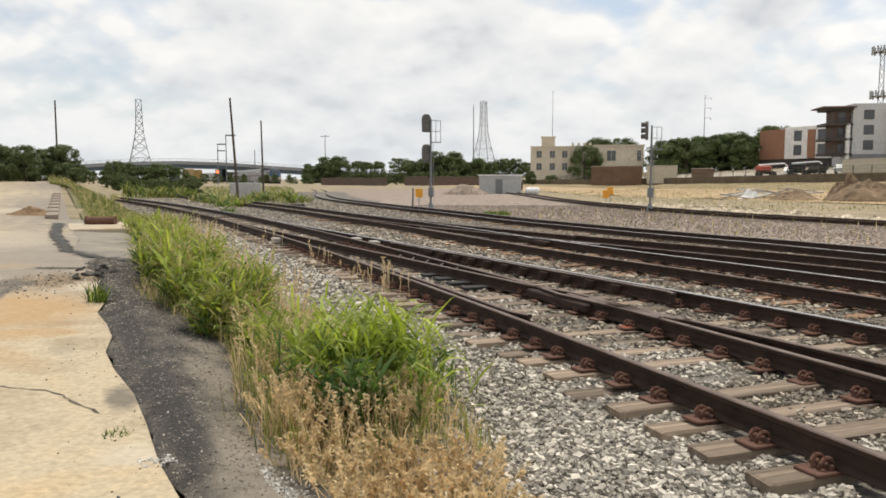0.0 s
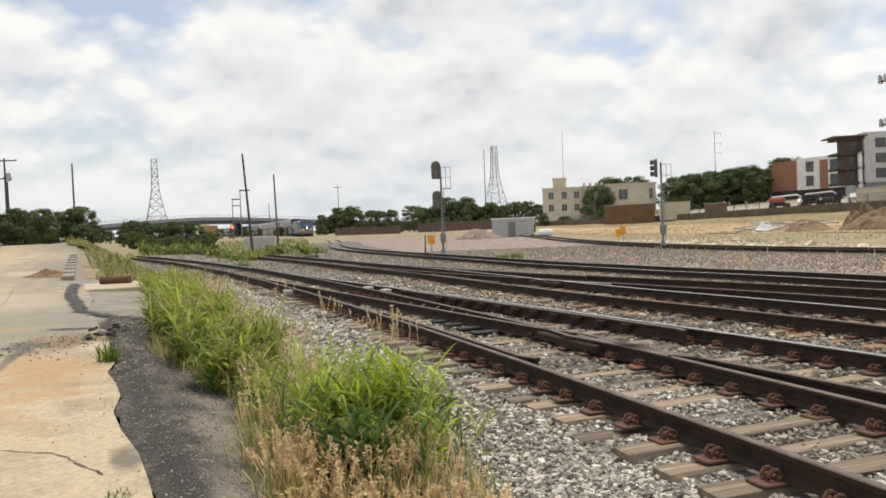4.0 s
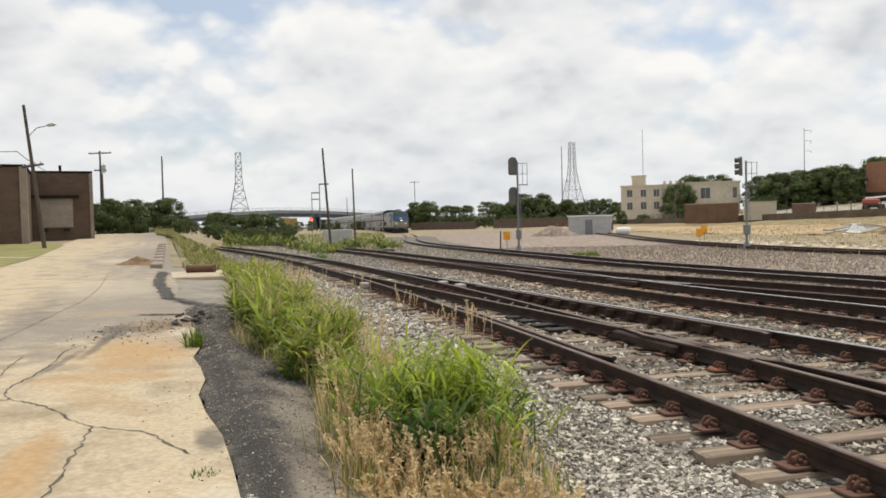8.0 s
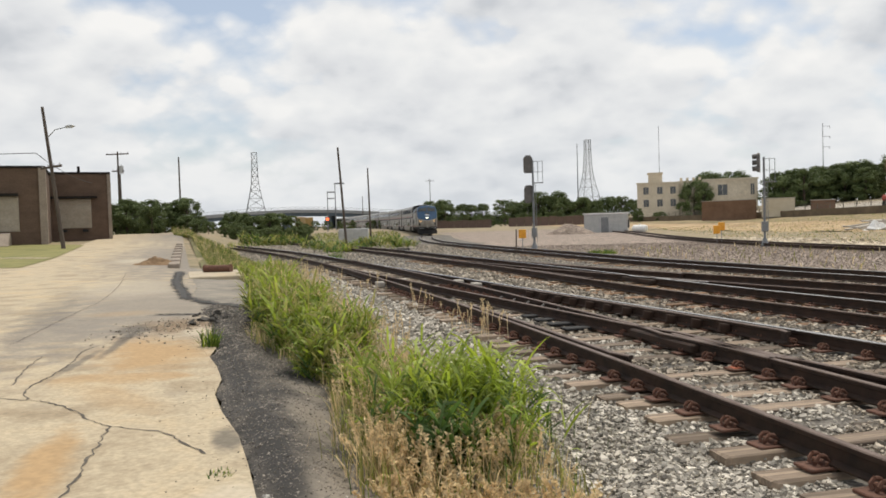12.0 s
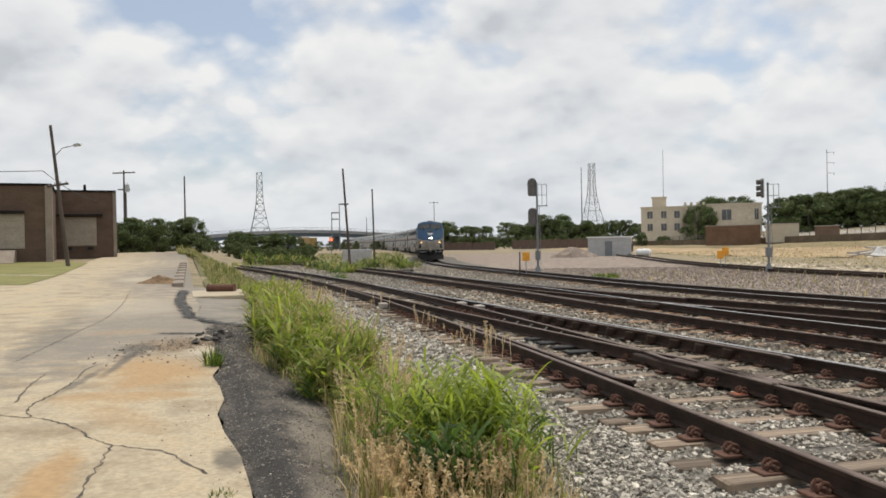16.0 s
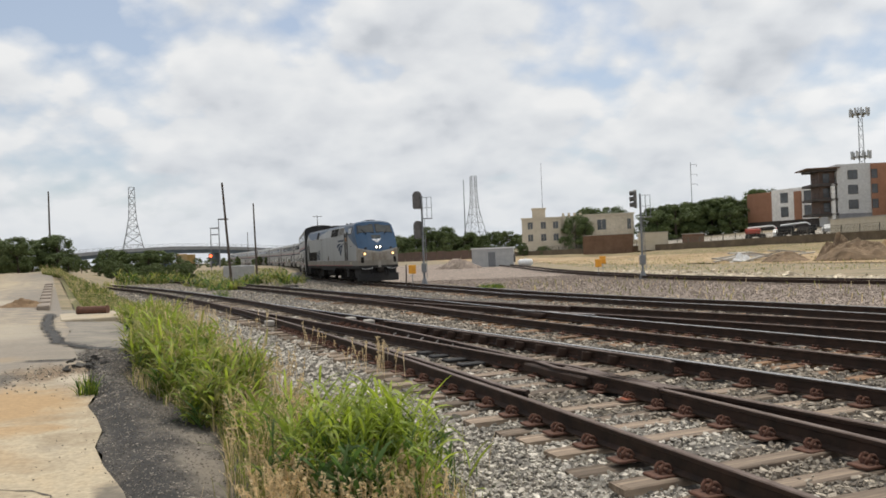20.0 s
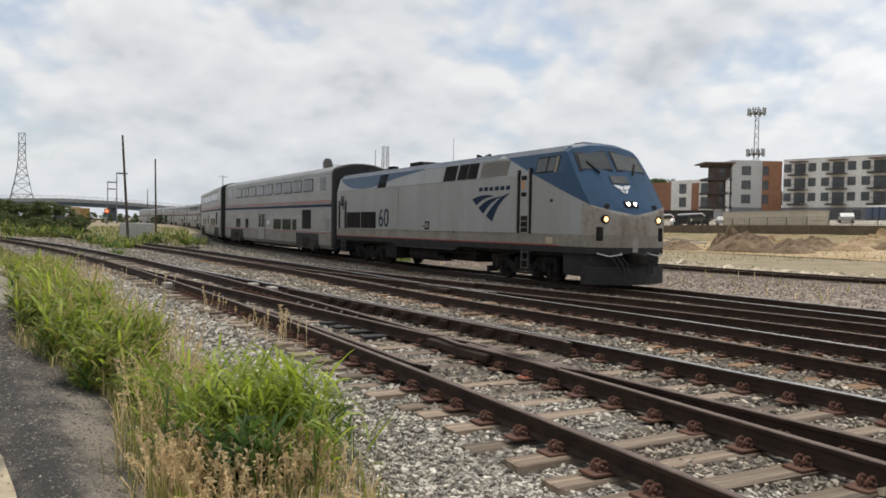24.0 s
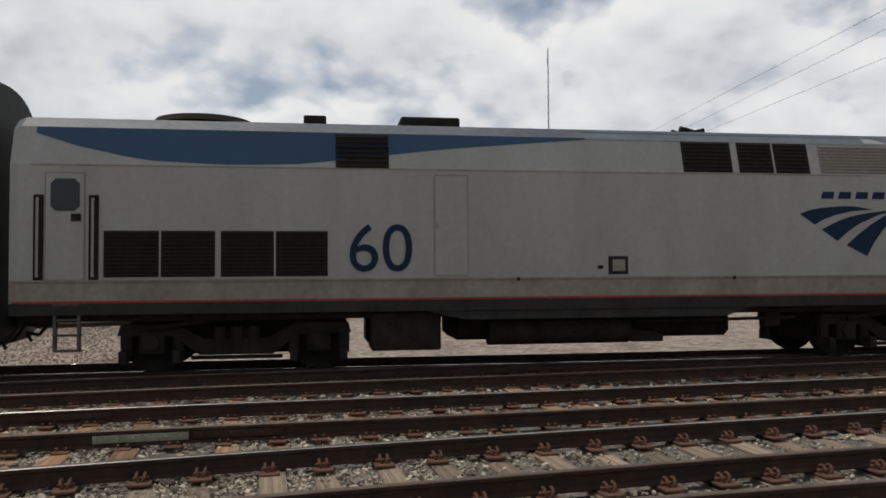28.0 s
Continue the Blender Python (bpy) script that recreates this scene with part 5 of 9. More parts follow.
def signal(x, y, top, heads, label):
    """A mast with hooded signal heads to its left, a ladder cage to its right and a flared foot."""
    z0 = float(rail_z(y)) - 0.30
    s = empty("railway_signal", pose(x, y, z0, 0, 0, 0), label, "railway signal", "lineside signals")
    h = top - z0
    part("mast", tubes(((0, 0, 0.5), (0, 0, h), 0.075, 0.06), seg=12), M["signal_grey"], s)
    bm = bmesh.new()
    tube(bm, (0, 0, 0), (0, 0, 0.55), 0.27, 0.12, seg=10)
    box(bm, -0.16, 0.16, -0.2, 0.16, 0.95, 1.55, bevel=0.03)
    part("base", bm, M["signal_grey"], s)
    for hz, yaw in heads:
        bm = bmesh.new()
        prism(bm, [(-0.22, -0.58), (0.22, -0.58), (0.28, -0.48), (0.29, 0.30), (0.23, 0.46), (0.12, 0.55), (-0.12, 0.55), (-0.23, 0.46), (-0.29, 0.30), (-0.28, -0.48)], 'y', -0.10, 0.05)
        hd = part("signal_head", bm, M["signal_black"], s, "grey hooded signal head")
        hd.matrix_basis = pose(-0.28, 0, hz - z0, 0, 0, yaw + 180)
        for k in range(3):
            b2 = bmesh.new()
            tube(b2, (0, -0.08, 0.36 - 0.36 * k), (0, -0.36, 0.34 - 0.36 * k), 0.14, 0.15, seg=12, caps=False)
            tube(b2, (0, -0.1, 0.36 - 0.36 * k), (0, -0.12, 0.36 - 0.36 * k), 0.12, seg=12)
            part("hood", b2, M["signal_black"], hd)
    bm = bmesh.new()
    lo, hi = h - 1.45, h - 0.1
    for dx in (0.32, 0.62):
        tube(bm, (dx, 0, lo), (dx, 0, hi), 0.018)
    for z in (lo, (lo + hi) / 2, hi):
        tube(bm, (0.0, 0, z), (0.62, 0, z), 0.016)
    box(bm, 0.0, 0.66, -0.25, 0.25, lo - 0.04, lo)
    part("service_cage", bm, M["signal_grey"], s)
    bm = bmesh.new()
    for dy in (-0.16, 0.16):
        tube(bm, (0.20, dy, 0.6), (0.14, dy, lo), 0.014)
    for k in range(10):
        tube(bm, (0.18, -0.16, 0.8 + k * 0.32), (0.18, 0.16, 0.8 + k * 0.32), 0.010)
    part("ladder", bm, M["signal_grey"], s)
    return s


signal(-0.78, 50.0, 5.35, [(5.1, 25), (3.2, 25)], "grey mast signal with two grey hooded heads")
signal(12.85, 48.3, 4.85, [(4.55, 70)], "grey mast signal with one dark hooded head")


def marker(x, y, top, group="orange markers"):
    z0 = gz(x, y)
    m = empty("marker_sign", pose(x, y, z0, 0, 0, 8), "small orange marker sign on a thin post", "marker sign", group)
    part("post", tubes(((0, 0, 0), (0, 0, top - z0 - 0.1), 0.025, 0.025)), M["signal_grey"], m)
    part("sign", boxes((-0.23, 0.23, -0.03, 0.03, top - z0 - 0.55, top - z0), bevel=0.012), M["orange"], m)


marker(-1.5, 48.9, 0.95)
marker(11.45, 54.8, 0.78)
marker(11.95, 55.7, 0.98)
stake = empty("fence_post", pose(-1.95, 49.9, gz(-1.95, 49.9)), "thin weathered wooden stake beside the signal", "post")
part("post", tubes(((0, 0, 0), (0.03, 0, 1.55), 0.05, 0.04)), M["pole_wood"], stake)


def utility_pole(x, y, top, lean=0.0, label="bare creosoted wooden utility pole", arms=(), lamp=0.0, box_at=0.0):
    z0 = gz(x, y) - 0.2
    h = top - z0
    p = empty("utility_pole", pose(x, y, z0, 0, lean, 0), label, "utility pole", "wooden poles")
    part("pole", tubes(((0, 0, 0), (0, 0, h), 0.145, 0.095), seg=12), M["pole_wood"], p)
    for z, w in arms:
        a = part("crossarm", boxes((-w / 2, w / 2, -0.06, 0.06, h - z - 0.07, h - z + 0.07), bevel=0.01), M["pole_wood"], p)
        for k in range(4):
            i = part("insulator", tubes(((-w / 2 + 0.15 + k * (w - 0.3) / 3, 0, h - z + 0.07), (-w / 2 + 0.15 + k * (w - 0.3) / 3, 0, h - z + 0.22), 0.05, 0.03)), M["cabinet"], a)
    if box_at:
        bm = bmesh.new()
        tube(bm, (0.42, 0, h - box_at - 0.5), (0.42, 0, h - box_at + 0.4), 0.26, seg=14)
        tube(bm, (0.42, 0, h - box_at + 0.4), (0.42, 0, h - box_at + 0.62), 0.05)
        part("transformer", bm, M["cabinet"], p, "grey cylindrical transformer")
    if lamp:
        bm = bmesh.new()
        tube(bm, (0, 0, h - lamp), (0.7, 0, h - lamp + 0.5), 0.03)
        tube(bm, (0.7, 0, h - lamp + 0.5), (1.6, 0, h - lamp + 0.55), 0.03)
        part("lamp_arm", bm, M["signal_grey"], p)
        bm = bmesh.new()
        prism(bm, [(1.5, -0.06), (1.6, 0.08), (2.0, 0.08), (2.15, -0.02), (1.9, -0.1)], 'y', -0.12, 0.12)
        part("lamp_head", bm, M["cabinet"], p).location = (0, 0, h - lamp + 0.55)
    return p


utility_pole(-20.85, 79.3, 9.7, lean=-3.4, label="leaning bare wooden utility pole")
utility_pole(-24.65, 107.1, 9.5, lean=-1.0)
utility_pole(-38.7, 257.1, 16.0, label="far wooden utility pole with a short crossarm", arms=((0.5, 3.0),))
utility_pole(-60.8, 252.7, 11.0)
utility_pole(-52.95, 107.4, 12.2)
utility_pole(-33.2, 49.9, 10.4, lean=-6.5, label="leaning wooden pole with a street lamp and bracket", arms=((4.2, 1.6),), lamp=2.2)
utility_pole(-52.7, 90.7, 11.5, label="wooden pole with crossarm and grey transformer", arms=((0.3, 3.0), (2.4, 1.6)), box_at=2.2)
utility_pole(-54.4, 94.0, 9.0)
for lx0, ly0, ztop in ((-53.4, 192.7, 12.3), (-63.6, 221.0, 11.4), (-72.0, 250.0, 10.6)):
    z0 = gz(lx0, ly0)
    sl = empty("street_lamp", pose(lx0, ly0, z0), "tall grey steel yard lamp with a flat head", "street lamp", "yard lamps")
    part("post", tubes(((0, 0, 0), (0, 0, ztop - z0), 0.17, 0.10), seg=10), M["lattice"], sl)
    part("lamp_head", boxes((-0.1, 2.4, -0.3, 0.3, ztop - z0 - 0.25, ztop - z0 + 0.1), bevel=0.05), M["lattice"], sl)


def wire(points, r=0.02, parent=None, sag=0.0):
    bm = bmesh.new()
    for a, b in zip(points, points[1:]):
        a, b = Vector(a), Vector(b)
        n = 8
        pts = [a.lerp(b, k / n) - Vector((0, 0, sag * 4 * (k / n) * (1 - k / n))) for k in range(n + 1)]
        for p, q in zip(pts, pts[1:]):
            tube(bm, p, q, r, seg=5)
    return bm


cable = part("overhead_cable", wire([(-60, 30, 6.6), (-34.5, 49.2, 7.1), (-38.5, 62, 5.8)], 0.025, sag=0.3), M["wire"], None)
tagged(cable, "thin dark overhead service cable between the pole and warehouse", "cable")


def pylon(x, y, top, name, label, waist=0.55, base=7.5):
    """A four-legged lattice tower: flaring legs, a slim upper shaft and X bracing."""
    z0 = gz(x, y) - 0.5
    h = top - z0
    t = empty(name, pose(x, y, z0, 0, 0, 20), label, "pylon", "lattice towers")
    zs = [0, 0.16 * h, 0.30 * h, 0.42 * h, 0.52 * h, 0.61 * h, 0.70 * h, 0.79 * h, 0.88 * h, h]
    ws = [base, base * 0.78, base * 0.60, base * 0.45, base * 0.34, base * 0.26, base * 0.22, base * 0.20, base * 0.19, base * 0.18]
    for sx, sy in ((-1, -1), (1, -1), (1, 1), (-1, 1)):
        bm = bmesh.new()
        loft_up = [[bm.verts.new((sx * w + 0.15 * math.cos(1.2566 * j), sy * w + 0.15 * math.sin(1.2566 * j), z)) for j in range(5)] for w, z in zip(ws, zs)]
        for lo_ring, hi_ring in zip(loft_up, loft_up[1:]):
            for j in range(5):
                bm.faces.new((lo_ring[j], lo_ring[(j + 1) % 5], hi_ring[(j + 1) % 5], hi_ring[j]))
        part("leg", bm, M["lattice"], t)
    for k in range(len(zs) - 1):
        a, b = ws[k], ws[k + 1]
        for (x0, y0), (x1, y1) in (((-1, -1), (1, -1)), ((1, -1), (1, 1)), ((1, 1), (-1, 1)), ((-1, 1), (-1, -1))):
            part("brace", tubes(((x0 * a, y0 * a, zs[k]), (x1 * b, y1 * b, zs[k + 1]), 0.065), seg=4), M["lattice"], t)
            part("brace", tubes(((x1 * a, y1 * a, zs[k]), (x0 * b, y0 * b, zs[k + 1]), 0.065), seg=4), M["lattice"], t)
            part("strut", tubes(((x0 * b, y0 * b, zs[k + 1]), (x1 * b, y1 * b, zs[k + 1]), 0.065), seg=4), M["lattice"], t)


pylon(-144.2, 372.6, 39.0, "transmission_tower", "grey steel lattice transmission tower with flared legs", base=7.0)
pylon(20.6, 399.5, 41.0, "transmission_tower", "grey steel lattice transmission tower behind trees", base=7.0)


def thin_mast(x, y, top, r, label, arms=0):
    z0 = gz(x, y)
    m = empty("radio_mast", pose(x, y, z0), label, "mast", "thin masts")
    part("mast", tubes(((0, 0, 0), (0, 0, top - z0), r, r * 0.5), seg=8), M["lattice"], m)
    for k in range(arms):
        z = top - z0 - 1.5 - k * 5.0
        part("arm", boxes((-0.2, 3.2 * min(1, r * 4), -0.08, 0.08, z, z + 0.16), (3.0 * min(1, r * 4), 3.2 * min(1, r * 4), -0.06, 0.06, z - 1.0, z)), M["lattice"], m)


thin_mast(10.1, 259.8, 26, 0.22, "thin grey radio mast beside the pylon")
thin_mast(29.7, 212.9, 25.5, 0.10, "slender whip antenna above the cream building")
thin_mast(132.6, 398.5, 44.0, 0.26, "tall transmission pole with side arms above trees", arms=3)
thin_mast(144.4, -6.3, 43.5, 0.17, "slim red and white radio mast beyond the train", arms=1)
for px0, py0, top0 in ((27.0, -29.0, 18.0), (150.0, -16.0, 22.5)):
    utility_pole(px0, py0, top0, label="tall wooden power pole with two crossarms", arms=((0.4, 6.0), (1.9, 4.0)))
for (ax, ay, az), (bx, by, bz) in (((26.0, -26.8, 17.6), (150.0, -13.4, 22.2)), ((27.0, -29.0, 17.7), (150.0, -18.0, 22.2)), ((28.0, -30.6, 16.1), (150.0, -17.0, 20.7))):
    tagged(part("power_cable", wire([(ax, ay, az), (bx, by, bz)], 0.016), M["lattice"], None), "thin dark power line strung between wooden poles", "cable", "power lines")


def cell_tower(x, y, top):
    z0 = gz(x, y)
    h = top - z0
    c = empty("cell_tower", pose(x, y, z0), "grey lattice cell tower with two rings of antennas", "cell tower")
    bm = bmesh.new()
    for a in (90, 210, 330):
        ca, sa = math.cos(radians(a)), math.sin(radians(a))
        tube(bm, (1.1 * ca, 1.1 * sa, 0), (0.55 * ca, 0.55 * sa, h), 0.11, seg=6)
    part("shaft", bm, M["lattice"], c)
    bm = bmesh.new()
    for k in range(14):
        z, z2 = h * k / 14, h * (k + 1) / 14
        for a, b in ((90, 210), (210, 330), (330, 90)):
            r, r2 = 1.1 - 0.55 * k / 14, 1.1 - 0.55 * (k + 1) / 14
            tube(bm, (r * math.cos(radians(a)), r * math.sin(radians(a)), z), (r2 * math.cos(radians(b)), r2 * math.sin(radians(b)), z2), 0.05, seg=4)
    part("bracing", bm, M["lattice"], c)
    for z in (h - 1.0, h - 12.6):
        part("platform", tubes(((0, 0, z - 0.9), (0, 0, z - 0.7), 2.2, 2.2), seg=12), M["lattice"], c)
        for k in range(10):
            a = radians(36 * k)
            part("antenna", boxes((2.3 * math.cos(a) - 0.2, 2.3 * math.cos(a) + 0.2, 2.3 * math.sin(a) - 0.15, 2.3 * math.sin(a) + 0.15, z - 1.4, z + 0.7)), M["cabinet"], c)


cell_tower(116.4, 209.9, 37.0)

# signal house and propane tank beyond the siding
hut = empty("signal_hut", pose(7.9, 108.5, gz(7.9, 108.5), 0, 0, -8), "pale grey metal signal hut with a shallow roof", "hut")
part("wall", boxes((-2.9, 2.9, 0, 4.0, 0, 2.55), bevel=0.03), M["cabinet"], hut)
part("roof", boxes((-3.05, 3.05, -0.15, 4.15, 2.55, 2.7), bevel=0.03), M["white_paint"], hut)
part("door", boxes((-0.6, 0.4, -0.05, 0.02, 0.05, 2.1), bevel=0.01), M["lattice"], hut)
part("electric_meter", boxes((2.9, 3.15, 0.8, 1.3, 0.6, 1.7)), M["signal_black"], hut)
ptank = empty("propane_tank", pose(11.4, 99.3, gz(11.4, 99.3), 0, 0, -12), "white rounded propane tank on low feet", "tank")
bm = bmesh.new()
tube(bm, (-0.7, 0, 0.65), (0.7, 0, 0.65), 0.45, seg=18)
tube(bm, (-0.95, 0, 0.65), (-0.7, 0, 0.65), 0.22, 0.45, seg=18)
tube(bm, (0.7, 0, 0.65), (0.95, 0, 0.65), 0.45, 0.22, seg=18)
part("shell", bm, M["white_paint"], ptank, smooth=False)
part("dome_lid", tubes(((0, 0, 1.05), (0, 0, 1.22), 0.16, 0.14), seg=12), M["white_paint"], ptank)
for x in (-0.55, 0.55):
    part("foot", boxes((x - 0.08, x + 0.08, -0.35, 0.35, 0.0, 0.3)), M["cabinet"], ptank)
cab = empty("relay_cabinet", pose(-20.9, 82.6, gz(-20.9, 82.6), 0, 0, 10), "silver relay cabinet among weeds beside the pole", "cabinet")
part("body", boxes((-1.6, 1.6, -0.5, 0.5, 0, 1.75), bevel=0.04), M["cabinet"], cab)
for x in (-0.8, 0.8):
    part("door", boxes((x - 0.72, x + 0.72, -0.53, -0.48, 0.1, 1.65), bevel=0.01), M["cabinet"], cab)

# parked yellow locomotive near the bridge, and a dwarf signal showing red
yl = empty("parked_locomotive", pose(-77.0, 240.0, gz(-77, 240) - 0.2, 0, 0, 118), "faded yellow freight locomotive parked near the bridge", "locomotive")
part("hood", boxes((-9, 6, -1.2, 1.2, 1.4, 4.2), bevel=0.12), M["yellow_loco"], yl)
part("cab", boxes((6, 8.6, -1.5, 1.5, 1.4, 4.6), bevel=0.12), M["yellow_loco"], yl)
part("nose", boxes((8.6, 10, -1.1, 1.1, 1.4, 3.2), bevel=0.12), M["yellow_loco"], yl)
part("underframe", boxes((-10, 10.3, -1.5, 1.5, 1.0, 1.4), (-3, 3, -1.3, 1.3, 0.3, 1.0)), M["under"], yl)
for x in (-6.5, 6.5):
    part("truck", boxes((x - 2, x + 2, -1.2, 1.2, 0.05, 1.0), bevel=0.1), M["under"], yl)
for k in range(3):
    part("window", boxes((6.3 + k * 0.75, 6.9 + k * 0.75, -1.53, 1.53, 3.4, 4.1)), M["far_glass"], yl)
dw = empty("dwarf_signal", pose(-49.0, 170.0, gz(-49, 170)), "low dwarf signal showing a red light", "railway signal")
part("post", tubes(((0, 0, 0), (0, 0, 2.2), 0.12)), M["signal_grey"], dw)
part("head", boxes((-0.5, 0.5, -0.2, 0.2, 2.2, 3.4), bevel=0.05), M["signal_black"], dw)
part("lens", tubes(((0, -0.28, 2.9), (0, -0.2, 2.9), 0.28), seg=14), M["red_lamp"], dw)


def road_bridge():
    """The long low viaduct: deck in straight spans on piers, with parapet and railing."""
    b = empty("road_bridge", Matrix.Identity(4), "long grey concrete road viaduct over the yard", "bridge", kind="structure")
    pts = [(-200, 240, 1.6), (-180, 262, 2.6), (-159.5, 277, 4.3), (-140, 298.6, 6.6), (-125, 310, 7.8), (-110.6, 321.4, 8.4), (-93.8, 331.9, 8.0),
           (-75.8, 341.6, 6.7), (-52.4, 356, 5.2), (-20, 376, 3.6), (20, 400, 2.6)]
    for p, q in zip(pts, pts[1:]):
        p, q = Vector(p), Vector(q)
        d = q - p
        L = d.length
        m = Matrix.Translation(p) @ d.to_track_quat('X', 'Z').to_matrix().to_4x4()
        o = part("girder", boxes((0, L, -4.5, 4.5, -2.3, -0.9)), M["bridge_dark"], b)
        o.matrix_basis = m
        o = part("deck", boxes((0, L, -5.2, 5.2, -0.9, -0.35)), M["bridge"], b)
        o.matrix_basis = m
        o = part("parapet", boxes((0, L, -5.2, -4.9, -0.35, 0.45)), M["bridge"], b)
        o.matrix_basis = m
        g = gz(p.x, p.y)
        if p.z - 2.3 - g > 0.8:
            part("pier", boxes((p.x - 0.8, p.x + 0.8, p.y - 4, p.y + 4, g - 0.3, p.z - 2.2), bevel=0.1), M["bridge_dark"], b)
        rl = bmesh.new()
        for k in range(int(L / 2.5)):
            tube(rl, (k * 2.5, -5.0, 0.4), (k * 2.5, -5.0, 1.5), 0.05, seg=4)
        tube(rl, (0, -5.0, 1.5), (L, -5.0, 1.5), 0.05, seg=4)
        tube(rl, (0, -5.0, 0.95), (L, -5.0, 0.95), 0.04, seg=4)
        o = part("railing", rl, M["lattice"], b)
        o.matrix_basis = m


road_bridge()


# ---- buildings ----
def wall_box(name, x0, x1, y0, y1, z0, z1, mat, parent, label=""):
    return part(name, boxes((x0, x1, y0, y1, z0, z1)), mat, parent, label)


def window_at(parent, x, z, w, h, frame_mat, y=0.0, glass="far_glass", mullion=True):
    """A recessed-looking window on a wall whose outer face is at y: frame proud, pane set in it."""
    f = bmesh.new()
    t = 0.09
    for r in ((x - w / 2 - t, x + w / 2 + t, z - h / 2 - t, z - h / 2), (x - w / 2 - t, x + w / 2 + t, z + h / 2, z + h / 2 + t),
              (x - w / 2 - t, x - w / 2, z - h / 2, z + h / 2), (x + w / 2, x + w / 2 + t, z - h / 2, z + h / 2)):
        box(f, r[0], r[1], y - 0.06, y + 0.05, r[2], r[3])
    if mullion:
        box(f, x - 0.03, x + 0.03, y - 0.05, y + 0.02, z - h / 2, z + h / 2)
    wn = part("window", f, frame_mat, parent)
    part("pane", boxes((x - w / 2, x + w / 2, y - 0.02, y + 0.04, z - h / 2, z + h / 2)), M[glass], wn)
    return wn


def balcony(parent, x, z, w=3.5, depth=1.5, y=0.0):
    """A dark balcony on a wall whose face is at y: slab with a deep fascia, bar railing, a glazed door and side light behind."""
    b = part("balcony", boxes((x - w / 2, x + w / 2, y - depth, y, z - 0.16, z), (x - w / 2 - 0.02, x + w / 2 + 0.02, y - depth - 0.03, y - depth + 0.05, z - 0.34, z + 0.02)), M["apt_dark"], parent)
    r = bmesh.new()
    for k in range(int(w / 0.25) + 1):
        tube(r, (x - w / 2 + k * 0.25, y - depth, z), (x - w / 2 + k * 0.25, y - depth, z + 1.05), 0.02, seg=4)
    for sx in (-w / 2, w / 2):
        tube(r, (x + sx, y - depth, z + 1.05), (x + sx, y, z + 1.05), 0.03, seg=4)
    tube(r, (x - w / 2, y - depth, z + 1.05), (x + w / 2, y - depth, z + 1.05), 0.035, seg=4)
    part("railing", r, M["apt_dark"], b)
    window_at(parent, x - 0.35, z + 1.12, 1.3, 2.15, M["apt_dark"], y=y)
    window_at(parent, x + 0.75, z + 1.2, 0.7, 1.9, M["apt_dark"], y=y, mullion=False)


